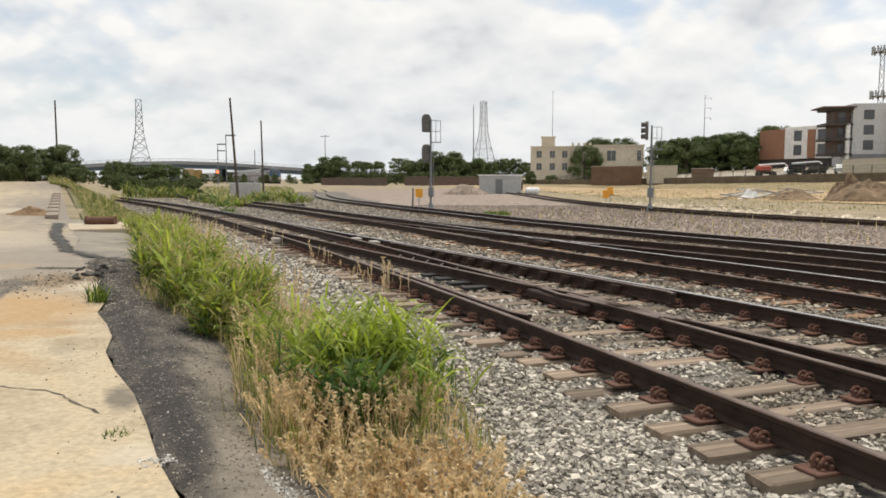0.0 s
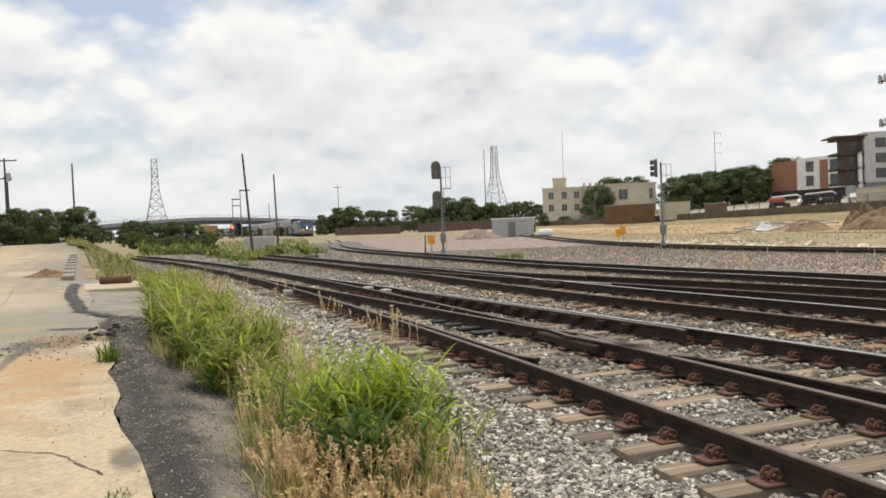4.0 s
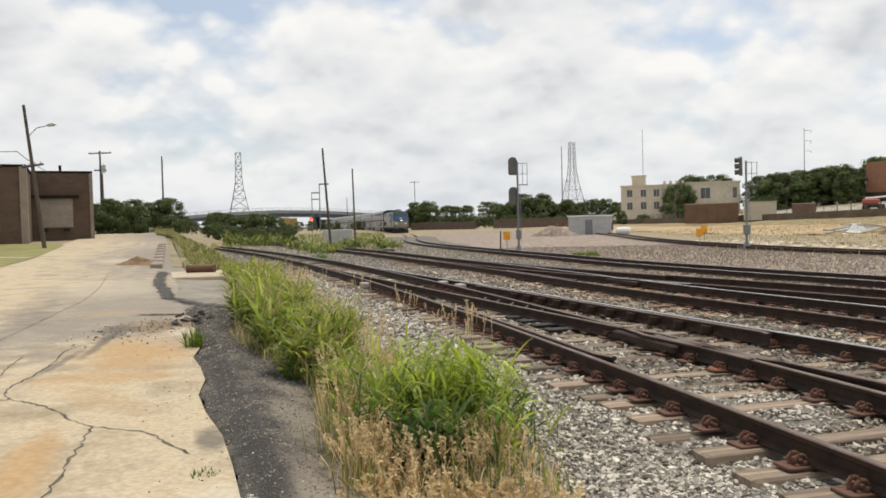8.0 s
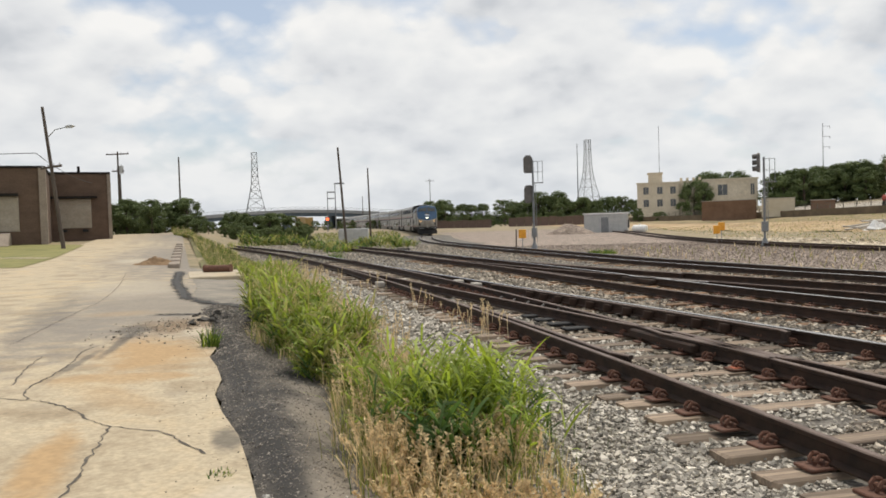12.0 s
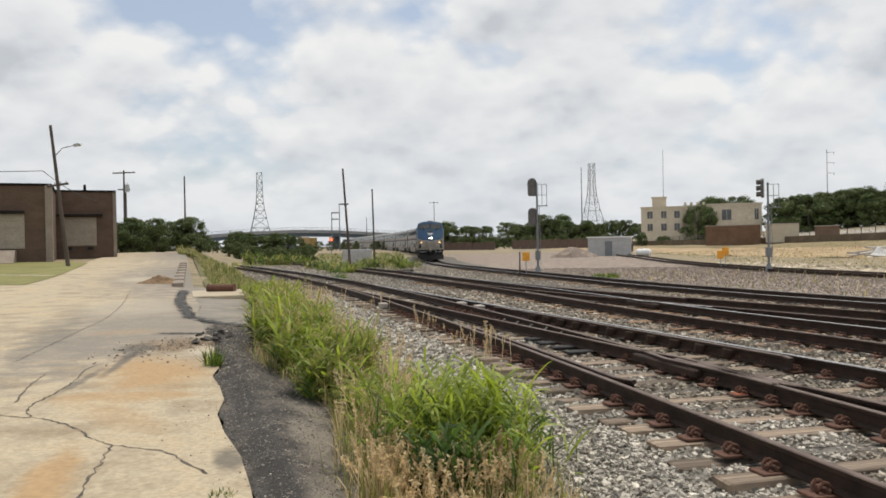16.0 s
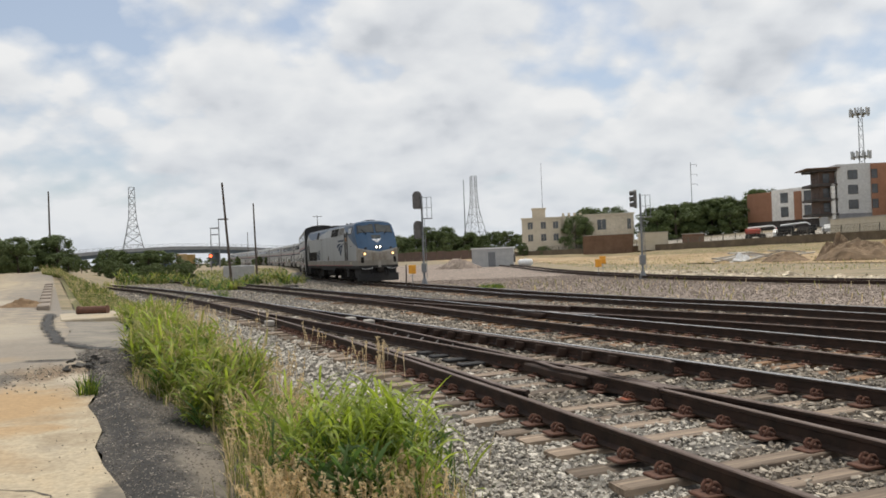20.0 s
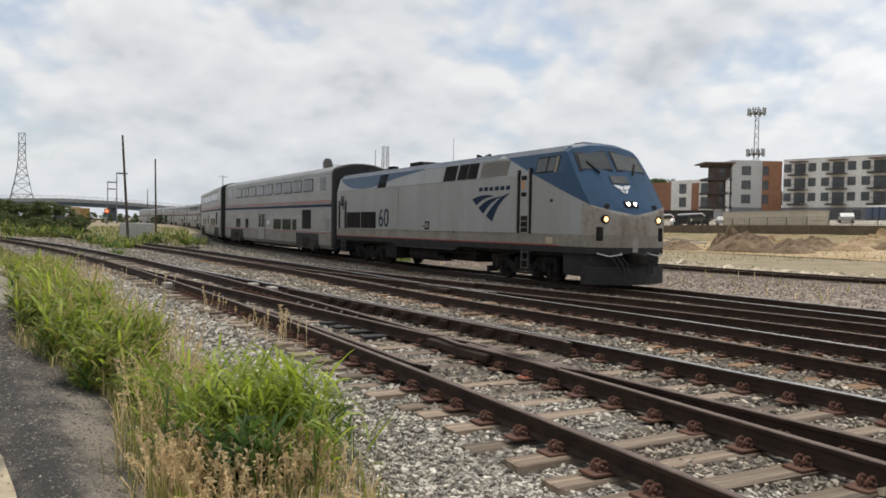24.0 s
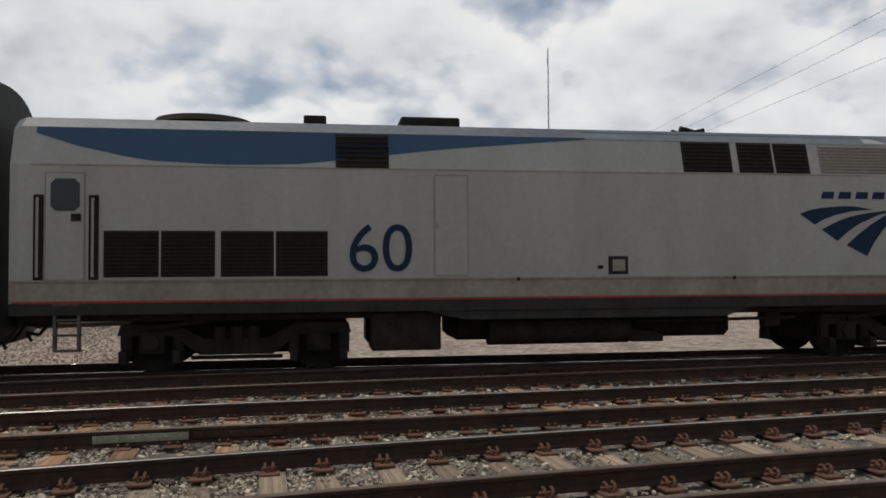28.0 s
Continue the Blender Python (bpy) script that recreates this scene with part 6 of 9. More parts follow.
def apartments():
    z0 = 3.6
    a = empty("apartment_building", pose(90.6, 152.0, z0, 0, 0, -58.6), "new four-storey apartment block, white stucco over grey", "apartment building")
    L, bay = 92.0, 7.74
    wall_box("ground_floor_wall", 0, L, 0.1, 16, 0, 3.0, M["apt_grey"], a)
    seg = [(0.0, 23.0), (23.0, 38.3), (38.3, 61.4), (61.4, 76.7), (76.7, L)]
    for k, (s0, s1) in enumerate(seg):
        wall_box("upper_wall", s0, s1, 0.0 if k % 2 == 0 else 0.35, 16, 3.0, 12.6 + (0.25 if k % 2 == 0 else 0), M["apt_white"] if k % 2 == 0 else M["apt_offwhite"], a)
        part("parapet_cap", boxes((s0 - 0.02, s1 + 0.02, -0.12 if k % 2 == 0 else 0.2, 16, 12.85, 12.97)), M["apt_pale"], a)
    x = 3.5
    while x < L - 4:
        y_at = 0.0 if any(s0 <= x < s1 for s0, s1 in seg[::2]) else 0.35
        for st in range(3):
            z = 3.75 + st * 3.0
            balcony(a, x, z, 3.5, 1.5, y_at)
            for dx in (-2.55, 2.55):
                window_at(a, x + dx, z + 1.4, 1.35, 1.5, M["apt_dark"], y=y_at)
        part("canopy", boxes((x - 1.75, x + 1.75, y_at - 1.4, y_at + 0.2, 12.25, 12.42)), M["apt_wood"], a)
        window_at(a, x, 1.35, 2.6, 2.1, M["apt_dark"], y=0.1, glass="far_glass")
        window_at(a, x + 3.7, 1.35, 1.3, 2.1, M["apt_dark"], y=0.1, glass="far_glass")
        x += bay
    # corner tower with a brown pier and deep balconies
    t = empty("corner_block", pose(81.6, 156.4, z0, 0, 0, -9), "tall corner block with dark balconies and an orange brick pier", "apartment building")
    wall_box("wall", 0.0, 6.4, 0, 12, 0, 13.0, M["apt_pale"], t)
    wall_box("brick_pier", 6.4, 10.4, -0.25, 12, 0, 12.9, M["apt_brick"], t)
    wall_box("ground_floor_wall", -0.02, 6.4, -0.1, 0.0, 0, 3.0, M["apt_grey"], t)
    for st in range(3):
        window_at(t, 3.0, 4.8 + st * 3.0, 1.7, 1.7, M["apt_dark"])
        window_at(t, 7.0, 4.8 + st * 3.0, 1.0, 1.7, M["apt_dark"], y=-0.25)
    # balcony stack on its flank
    for st in range(4):
        z = 3.2 + st * 3.0
        part("balcony_slab", boxes((-5.0, 0.0, -0.3, 6.0, z - 0.5, z)), M["apt_dark"], t)
    for st in range(3):
        z = 3.2 + st * 3.0
        part("balcony_wall", boxes((-3.2, -0.1, 0.9, 6.0, z, z + 2.6)), M["apt_brown"], t)
        window_at(t, -1.8, z + 1.2, 1.2, 1.8, M["apt_dark"], y=0.9)
        r = bmesh.new()
        for q in range(9):
            tube(r, (-4.9 + q * 0.55, -0.25, z), (-4.9 + q * 0.55, -0.25, z + 1.0), 0.03, seg=4)
        tube(r, (-4.9, -0.25, z + 1.0), (-0.2, -0.25, z + 1.0), 0.04, seg=4)
        part("railing", r, M["apt_dark"], t)
    part("column", boxes((-1.2, -0.5, -0.3, 0.4, 0, 9.2)), M["apt_white"], t)
    part("roof_slab", boxes((-6.0, 0.4, -1.0, 7.0, 12.2, 12.45)), M["apt_wood"], t)
    # low wing with white window surrounds
    w = empty("apartment_wing", pose(75.2, 186.0, 4.3, 0, 0, -66), "three-storey apartment wing with orange brick panels", "apartment building")
    wall_box("brick_wall", 0, 7.6, 0, 10, 1.9, 8.7, M["apt_brick"], w)
    wall_box("dark_base", 0, 24, 0.1, 10, 0, 1.9, M["apt_dark"], w)
    wall_box("white_wall", 7.6, 24.0, -0.3, 10, 1.9, 9.0, M["apt_white"], w)
    for xx in (14.0, 20.4):
        part("brick_pier", boxes((xx, xx + 1.9, -0.55, 0.0, 1.9, 8.2)), M["apt_brick"], w)
    for xx in (11.2, 17.6, 23.0):
        for z in (3.8, 7.0):
            window_at(w, xx, z, 1.9, 2.1, M["apt_dark"], y=-0.3)


M["apt_offwhite"] = material("pale_grey_stucco", [(0.62, 0.61, 0.59), (0.70, 0.69, 0.67)], 0.3, 0.9)
M["apt_pale"] = material("light_grey_panel", [(0.52, 0.52, 0.51), (0.60, 0.60, 0.59)], 0.3, 0.9)
M["apt_wood"] = material("brown_canopy", [(0.12, 0.075, 0.05), (0.17, 0.11, 0.075)], 1, 0.8)
M["apt_brown"] = material("brown_panel", [(0.11, 0.075, 0.06), (0.15, 0.105, 0.085)], 1, 0.85)
apartments()


def cream_house():
    z0 = gz(30, 200) - 0.2
    h = empty("cream_building", pose(22.8, 203.7, z0, 0, 0, -7), "old two-storey cream stucco building partly under ivy", "building")
    top = 9.75 - z0
    wall_box("wall", 0, 10.2, 0, 14, 0, top, M["stucco"], h)
    wall_box("parapet", -0.15, 10.35, -0.15, 0.25, top, top + 0.35, M["stucco"], h)
    wall_box("roof_house", 2.8, 6.3, 3, 7, top, top + 2.7, M["stucco"], h)
    wall_box("roof_house_cap", 2.6, 6.5, 2.8, 7.2, top + 2.7, top + 3.0, M["stucco"], h)
    for x in (2.2, 5.6, 8.8):
        for z in (top - 1.75, top - 4.9):
            window_at(h, x, z, 1.3, 1.8, M["stucco"], glass="far_glass")
    wall_box("far_wing_wall", 16.0, 28.6, -1.5, 10, 0, top + 0.2, M["stucco"], h)
    wall_box("middle_wall", 10.2, 16.0, 1.0, 12, 0, top + 0.5, M["stucco"], h)
    for k in range(4):
        wall_box("chimney", 10.6 + k * 1.5, 11.2 + k * 1.5, 2.0, 2.7, top + 0.5, top + 1.3, M["stucco"], h)
    for x, w in ((20.5, 2.2), (27.4, 0.9)):
        window_at(h, x, top - 2.2, w, 2.6, M["stucco"], y=-1.5)
    wall_box("parapet", 15.8, 28.8, -1.7, -1.3, top + 0.2, top + 0.6, M["stucco"], h)


cream_house()


def plain_shed(name, x0, y0, x1, y1, depth, z0, z1, mat, label, category="shed"):
    d = Vector((x1 - x0, y1 - y0, 0))
    L = d.length
    s = empty(name, pose(x0, y0, z0, 0, 0, math.degrees(math.atan2(d.y, d.x))), label, category)
    part("wall", boxes((0, L, 0, depth, 0, z1 - z0)), mat, s)
    part("roof", boxes((-0.1, L + 0.1, -0.1, depth + 0.1, z1 - z0, z1 - z0 + 0.12)), M["plank"], s)
    return s


plain_shed("board_fence", 28.0, 147.4, 35.7, 140.5, 0.25, 0.4, 3.9, M["brown_fence"], "long brown board fence in front of the building", "fence")
plain_shed("storage_shed", 35.9, 137.5, 40.8, 136.0, 3.0, 0.8, 3.9, M["trailer"], "cream storage shed behind the signal")
plain_shed("brown_shed", 44.0, 138.0, 47.5, 137.0, 3.0, 1.2, 3.4, M["brown_fence"], "small brown shed beside the wire fence")
plain_shed("site_trailer", 54.6, 106.9, 56.2, 88.7, 3.0, 1.6, 4.2, M["trailer"], "long cream site trailer with a flat roof", "trailer")
plain_shed("grey_barn", -10.0, 300.0, 18.0, 296.0, 12, 0.6, 6.0, M["cabinet"], "far pale grey metal barn behind the trees", "barn")


def chain_fence(points, h, label):
    """A run of posts with rails and a net of thin wires."""
    f = empty("wire_fence", Matrix.Identity(4), label, "fence")
    C = curve_through(points, 3.0)
    for a, b in zip(C, C[1:]):
        za, zb = gz(*a), gz(*b)
        part("post", tubes(((a[0], a[1], za), (a[0], a[1], za + h), 0.06, 0.06), seg=5), M["fence"], f)
        bm = bmesh.new()
        for k in range(5):
            u = 0.12 + 0.88 * k / 4
            tube(bm, (a[0], a[1], za + h * u), (b[0], b[1], zb + h * u), 0.018, seg=3)
        n = 8
        for k in range(n):
            p = a + (b - a) * k / n
            q = a + (b - a) * min(k + 2, n) / n
            tube(bm, (p[0], p[1], za + 0.1), (q[0], q[1], zb + h), 0.012, seg=3)
            tube(bm, (q[0], q[1], zb + 0.1), (p[0], p[1], za + h), 0.012, seg=3)
        part("wire_mesh", bm, M["fence"], f)


chain_fence([(25.5, 179), (34.5, 153), (42.5, 131), (49, 109), (54.5, 89), (60, 73), (65.1, 61), (68.5, 46), (70.5, 26)], 2.0, "grey chain-link fence of the building site")


BANK_LINE = curve_through([(14, 202), (24, 178), (33, 152), (41, 130), (47.5, 108), (53, 88), (58.5, 72), (63.6, 60), (67, 45), (69, 25), (70, 5)], 4.0)
M["bank_brown"] = material("brown_silt_cloth", [(0.10, 0.075, 0.05), (0.17, 0.13, 0.085)], 0.5, 0.95, detail_scale=2.5)
M["lot"] = material("pale_lot_gravel", [(0.34, 0.30, 0.245), (0.44, 0.40, 0.33)], 0.15, 0.95, detail_scale=1.5)
M["straw_ground"] = material("dry_grass_ground", [(0.13, 0.112, 0.050), (0.29, 0.22, 0.115), (0.15, 0.142, 0.055)], 0.22, 0.95, bump=0.04, detail_scale=3.5)


def bank_band(name, d0, d1, lift, mat, label, category):
    ob = ribbon(name, offset_curve(BANK_LINE, d0), offset_curve(BANK_LINE, d1), lambda x, y: ground_z(x, y) + lift, mat, label, category, nx=8, noise_amp=0.12)
    return ob


bank_side = 1 if offset_curve(BANK_LINE, 5.0)[5][0] > BANK_LINE[5][0] else -1
bank_band("construction_lot", bank_side * 0.3, bank_side * 34, 0.10, M["lot"], "pale graded gravel lot of the building site", "lot")
bank_band("grass_bank", -bank_side * 10.0, bank_side * 0.1, 0.09, M["straw_ground"], "dry olive and straw grass bank below the site fence", "grass bank")
bank_band("graded_dirt", -bank_side * 27.0, -bank_side * 10.0, 0.05, M["tan_ground"], "bare tan graded dirt below the bank", "dirt")
def board_run(name, a, b, h, n, mat, label):
    """A run of boards standing between two plan points."""
    f = empty(name, Matrix.Identity(4), label, "fence")
    a, b = np.array(a, float), np.array(b, float)
    for k in range(n):
        p, q = a + (b - a) * k / n, a + (b - a) * (k + 0.97) / n
        d = (q - p) / np.linalg.norm(q - p)
        o = part("panel", boxes((0, float(np.linalg.norm(q - p)), -0.06, 0.06, -0.1, h * (1 + 0.04 * (k % 3))), bevel=0.02), mat, f)
        o.matrix_basis = pose(p[0], p[1], gz(*p), 0, 0, math.degrees(math.atan2(d[1], d[0])))


board_run("board_fence", (-27.5, 176.0), (-12.0, 168.0), 1.6, 9, M["apt_brown"], "long dark weathered board fence beyond the curve")
board_run("board_fence", (-8.5, 172.0), (9.0, 170.0), 1.9, 10, M["apt_brown"], "dark weathered board fence behind the gravel mound")
silt = empty("silt_fence", Matrix.Identity(4), "low brown silt fence along the top of the bank", "fence")
for a, b in zip(BANK_LINE, BANK_LINE[1:]):
    za, zb = gz(*a), gz(*b)
    hgt = 1.15
    bm = bmesh.new()
    vs = [bm.verts.new(v) for v in ((a[0], a[1], za), (b[0], b[1], zb), (b[0], b[1], zb + hgt), (a[0], a[1], za + hgt),
                                    (a[0] + 0.05, a[1], za), (b[0] + 0.05, b[1], zb), (b[0] + 0.05, b[1], zb + hgt), (a[0] + 0.05, a[1], za + hgt))]
    for q in ((0, 1, 2, 3), (7, 6, 5, 4), (3, 2, 6, 7), (0, 3, 7, 4), (1, 5, 6, 2)):
        bm.faces.new([vs[k] for k in q])
    part("cloth_panel", bm, M["bank_brown"], silt)


def mound(name, x, y, w, d, h, mat, label, seed, rough=0.35, rz=0.0):
    """A heap of loose material: a lumpy dome lying on the ground."""
    n = 26
    V, F = [], []
    for j in range(n + 1):
        for i in range(n + 1):
            u, v = i / n * 2 - 1, j / n * 2 - 1
            r = math.hypot(u, v)
            k = max(0.0, 1 - r ** 1.35) if r < 1 else 0.0
            nz = noise.noise(Vector((u * 2.2 + seed, v * 2.2, seed))) + 0.5 * noise.noise(Vector((u * 6 + seed, v * 6, 1.0)))
            z = h * k * (1 + rough * nz * 1.6) + (-0.25 if r >= 1 else -0.03)
            px, py = u * w / 2, v * d / 2
            V.append((px, py, z))
    for j in range(n):
        for i in range(n):
            a = j * (n + 1) + i
            F.append((a, a + 1, a + n + 2, a + n + 1))
    o = raw(name, V, F, mat, smooth=rough < 0.2)
    o.matrix_basis = pose(x, y, gz(x, y), 0, 0, rz)
    return tagged(o, label, "heap", "heaps on the building site")


mound("soil_mound", 36.6, 67.0, 8.0, 5.0, 2.0, M["rubble"], "dark lumpy heap of excavated soil", 1.0, 0.5, -60)
mound("soil_mound", 38.6, 63.2, 4.5, 3.5, 1.0, M["rubble"], "dark lumpy heap of excavated soil", 2.0, 0.5, -30)
mound("soil_mound", 35.8, 69.0, 3.6, 3.6, 2.6, M["rubble"], "steep dark soil heap", 3.4, 0.4)
mound("soil_mound", 45.0, 64.0, 4.2, 2.6, 1.1, M["sand_pile"], "low tan soil heap", 4.1, 0.3, -60)
mound("soil_mound", 42.2, 66.0, 5.0, 3.0, 0.9, M["rubble"], "low brown soil heap", 5.7, 0.3, -60)
mound("soil_mound", 47.6, 62.5, 3.6, 2.4, 0.8, M["rubble"], "low brown soil heap", 5.1, 0.3, -60)
for k, (mx, my, mw, mh) in enumerate(((40.5, 70.0, 6.5, 1.2), (44.5, 69.0, 6.0, 1.0), (48.6, 66.0, 7.0, 1.3), (52.4, 61.5, 6.0, 1.1), (55.5, 55.0, 7.0, 1.2), (33.0, 73.0, 5.0, 0.9))):
    mound("soil_mound", mx, my, mw, 3.6, mh, M["rubble"] if k % 2 else M["tan_ground"], "long rough bank of brown soil", 20.0 + k, 0.45, -58)
mound("sand_mound", 50.2, 55.4, 4.6, 4.2, 1.4, M["sand_pile"], "smooth tan sand pile", 6.2, 0.08)
mound("gravel_mound", 3.0, 104.0, 7.0, 4.0, 1.5, M["pink_ballast"], "pale gravel heap beside the signal hut", 7.2, 0.15)
mound("asphalt_mound", 52.0, 48.6, 7.0, 4.0, 0.9, M["asphalt"], "low black heap of asphalt millings", 8.8, 0.2, -60)

# debris on the site: planks, slabs, tarps
rng = random.Random(7)
for k in range(14):
    x, y = 32.4 + rng.uniform(-3.4, 4.0), 80.5 + rng.uniform(-3.0, 3.0)
    pl = part("plank", boxes((-1.7, 1.7, -0.2, 0.2, 0, 0.12), bevel=0.01), M["plank"], None)
    pl.matrix_basis = pose(x, y, gz(x, y) + 0.08 + 0.05 * k, rng.uniform(-8, 8), rng.uniform(-14, 14), rng.uniform(-40, 60))
    tagged(pl, "weathered grey plank in a heap of debris", "plank", "debris planks")
tarp = mound("white_tarp", 49.4, 59.8, 4.2, 1.8, 0.6, M["white_paint"], "crumpled white tarpaulin on the dirt", 9.3, 0.3, -40)
tarp2 = mound("white_tarp", 31.0, 78.6, 2.8, 1.6, 0.8, M["white_paint"], "crumpled white sheeting among debris", 10.3, 0.5, 10)


def toilets():
    for k in range(6):
        x, y = 82.0 + 0.28 * k, 112.4 - 1.2 * k
        t = empty("portable_toilet", pose(x, y, gz(x, y), 0, 0, -80), "dark blue portable toilet with a white roof", "portable toilet", "row of portable toilets")
        part("body", boxes((-0.58, 0.58, -0.58, 0.58, 0, 2.0), bevel=0.05), M["toilet"], t)
        part("roof", boxes((-0.6, 0.6, -0.6, 0.6, 2.0, 2.3), bevel=0.12), M["white_paint"], t)
        part("door", boxes((-0.4, 0.4, -0.62, -0.57, 0.1, 1.9), bevel=0.01), M["toilet"], t)


toilets()


def lift_machine(x, y, rz, mat, label):
    z = gz(x, y)
    m = empty("boom_lift", pose(x, y, z, 0, 0, rz), label, "boom lift", "site machines")
    part("chassis", boxes((-1.5, 1.5, -0.9, 0.9, 0.5, 1.0), bevel=0.06), M["under"], m)
    part("turret", boxes((-1.6, 0.8, -0.85, 0.85, 1.0, 1.9), bevel=0.15), mat, m)
    bm = bmesh.new()
    tube(bm, (-1.2, 0, 2.0), (2.8, 0, 2.3), 0.16, 0.12)
    tube(bm, (2.8, 0, 2.3), (3.6, 0, 1.6), 0.1)
    part("boom", bm, M["white_paint"], m)
    part("basket", boxes((3.3, 4.2, -0.6, 0.6, 1.0, 1.9), bevel=0.04), mat, m)
    for sx in (-1.1, 1.1):
        for sy in (-0.95, 0.95):
            part("wheel", tubes(((sx, sy - 0.18, 0.48), (sx, sy + 0.18, 0.48), 0.48), seg=16), M["tyre"], m)


lift_machine(57.6, 98.5, 10, M["machine"], "orange boom lift parked beside the site trailer")
lift_machine(55.0, 133.0, -30, M["red_machine"], "red and white boom lift beside the fence")
lift_machine(57.5, 126.0, -35, M["tyre"], "dark site machine with a white boom")


def parked_car(x, y, rz, mat, label):
    z = gz(x, y)
    c = empty("parked_car", pose(x, y, z, 0, 0, rz), label, "car", "cars by the apartments")
    bm = bmesh.new()
    prism(bm, [(-2.2, 0.35), (2.2, 0.35), (2.25, 0.8), (1.2, 0.95), (0.6, 1.45), (-1.2, 1.48), (-2.0, 1.0), (-2.25, 0.9)], 'y', -0.85, 0.85)
    part("body", bm, mat, c)
    part("window", boxes((-1.2, 0.65, -0.87, 0.87, 0.98, 1.35), bevel=0.05), M["far_glass"], c)
    for sx in (-1.35, 1.35):
        for sy in (-0.8, 0.8):
            part("wheel", tubes(((sx, sy - 0.1, 0.33), (sx, sy + 0.1, 0.33), 0.33), seg=14), M["tyre"], c)


for k, (mt, lb) in enumerate(((M["white_paint"], "white parked car"), (M["under"], "dark parked car"), (M["cabinet"], "silver parked car"), (M["red_machine"], "dark red parked car"),
                              (M["under"], "dark parked car"), (M["white_paint"], "white parked car"), (M["cabinet"], "silver parked car"))):
    parked_car(57.0 + 2.2 * k, 128.0 - 4.4 * k, 60 - 10 * (k % 3), mt, lb + " on the lot behind the fence")


# ---- warehouse by the road ----
def warehouse():
    w = empty("warehouse", pose(-46.2, 65.2, 0.7, 0, 0, 32), "low brown brick warehouse with loading dock doors", "warehouse")
    part("wall", boxes((0, 6.4, 0, 20, 0, 6.35), bevel=0.05), M["warehouse"], w)
    part("parapet_cap", boxes((-0.1, 6.5, -0.1, 20.1, 6.35, 6.5)), M["under"], w)
    part("pilaster", boxes((6.2, 6.5, -0.12, 0.5, 0, 6.3)), M["wh_trim"], w)
    d = part("dock_door", boxes((2.0, 4.75, -0.06, 0.1, 1.3, 4.0), bevel=0.01), M["dock_door"], w, "closed beige roll-up dock door")
    for k in range(5):
        part("door_panel", boxes((2.04, 4.71, -0.085, -0.05, 1.34 + k * 0.53, 1.82 + k * 0.53), bevel=0.01), M["dock_door"], d)
    part("lintel", boxes((1.4, 5.3, -0.5, 0.1, 4.05, 4.25)), M["under"], w)
    for x in (2.4, 4.2):
        part("dock_bumper", boxes((x - 0.25, x + 0.25, -0.22, 0, 0.95, 1.2)), M["tyre"], w)
    l = empty("warehouse_wing", pose(-52.5, 50.5, 0.7, 0, 0, 32), "taller brown brick warehouse wing with a dock door", "warehouse")
    part("wall", boxes((0, 14.5, 0, 22, 0, 6.2), bevel=0.05), M["warehouse"], l)
    part("parapet_cap", boxes((-0.1, 14.6, -0.1, 22.1, 6.2, 6.36)), M["under"], l)
    part("pilaster", boxes((14.1, 14.62, -0.14, 0.6, 0, 6.2)), M["wh_trim"], l)
    for x in (9.7, 4.4):
        dd = part("dock_door", boxes((x, x + 2.9, -0.06, 0.1, 1.1, 3.9), bevel=0.01), M["dock_door"], l, "closed beige roll-up dock door")
        for k in range(5):
            part("door_panel", boxes((x + 0.04, x + 2.86, -0.085, -0.05, 1.14 + k * 0.54, 1.62 + k * 0.54), bevel=0.01), M["dock_door"], dd)
    part("lintel", boxes((2.6, 12.6, -0.5, 0.1, 3.95, 4.15)), M["under"], l)
    bm = bmesh.new()
    prism(bm, [(-3.2, 0.0), (-0.1, 0.0), (-0.1, 1.0), (-1.4, 1.0)], 'x', 8.0, 12.0)
    part("ramp", bm, M["wh_trim"], l, "pale concrete loading ramp")
    part("roof_vent", tubes(((3.8, 1.0, 6.4), (3.8, 1.0, 7.1), 0.12), seg=8), M["under"], w)


warehouse()

# ---- ties, plates, stones ----


def tangent_at(C, k):
    t = C[min(k + 1, len(C) - 1)] - C[max(k - 1, 0)]
    return t / np.linalg.norm(t)


def tie_mesh(seed, mat="tie"):
    r = random.Random(seed)
    bm = bmesh.new()
    box(bm, -0.5, 0.5, -0.115, 0.115, -0.17, 0.0, bevel=0.008)
    for v in bm.verts:
        v.co.y += r.uniform(-0.012, 0.012)
        v.co.z += r.uniform(-0.010, 0.006) if v.co.z > -0.1 else 0
    return mesh_of(bm, "tie", M[mat])


tie_meshes = [tie_mesh(k) for k in range(7)]
rusty_ties = [tie_mesh(k + 20, "rusty_tie") for k in range(5)]


def plate_mesh():
    """A rolled tie plate with a spring clip on each side of the rail."""
    bm = bmesh.new()
    box(bm, -0.235, 0.235, -0.095, 0.095, -0.194, -0.170, bevel=0.006)
    for s in (-1, 1):
        box(bm, min(s * 0.075, s * 0.11), max(s * 0.075, s * 0.11), -0.07, 0.07, -0.175, -0.135, bevel=0.008)
        for dy in (-0.035, 0.035):
            pts = [(s * 0.05, dy, -0.148), (s * 0.085, dy, -0.105), (s * 0.125, dy, -0.10), (s * 0.155, dy, -0.135), (s * 0.15, dy * 0.4, -0.17)]
            for a, b in zip(pts, pts[1:]):
                tube(bm, a, b, 0.014, seg=6)
    return mesh_of(bm, "tie_plate", M["plate"])


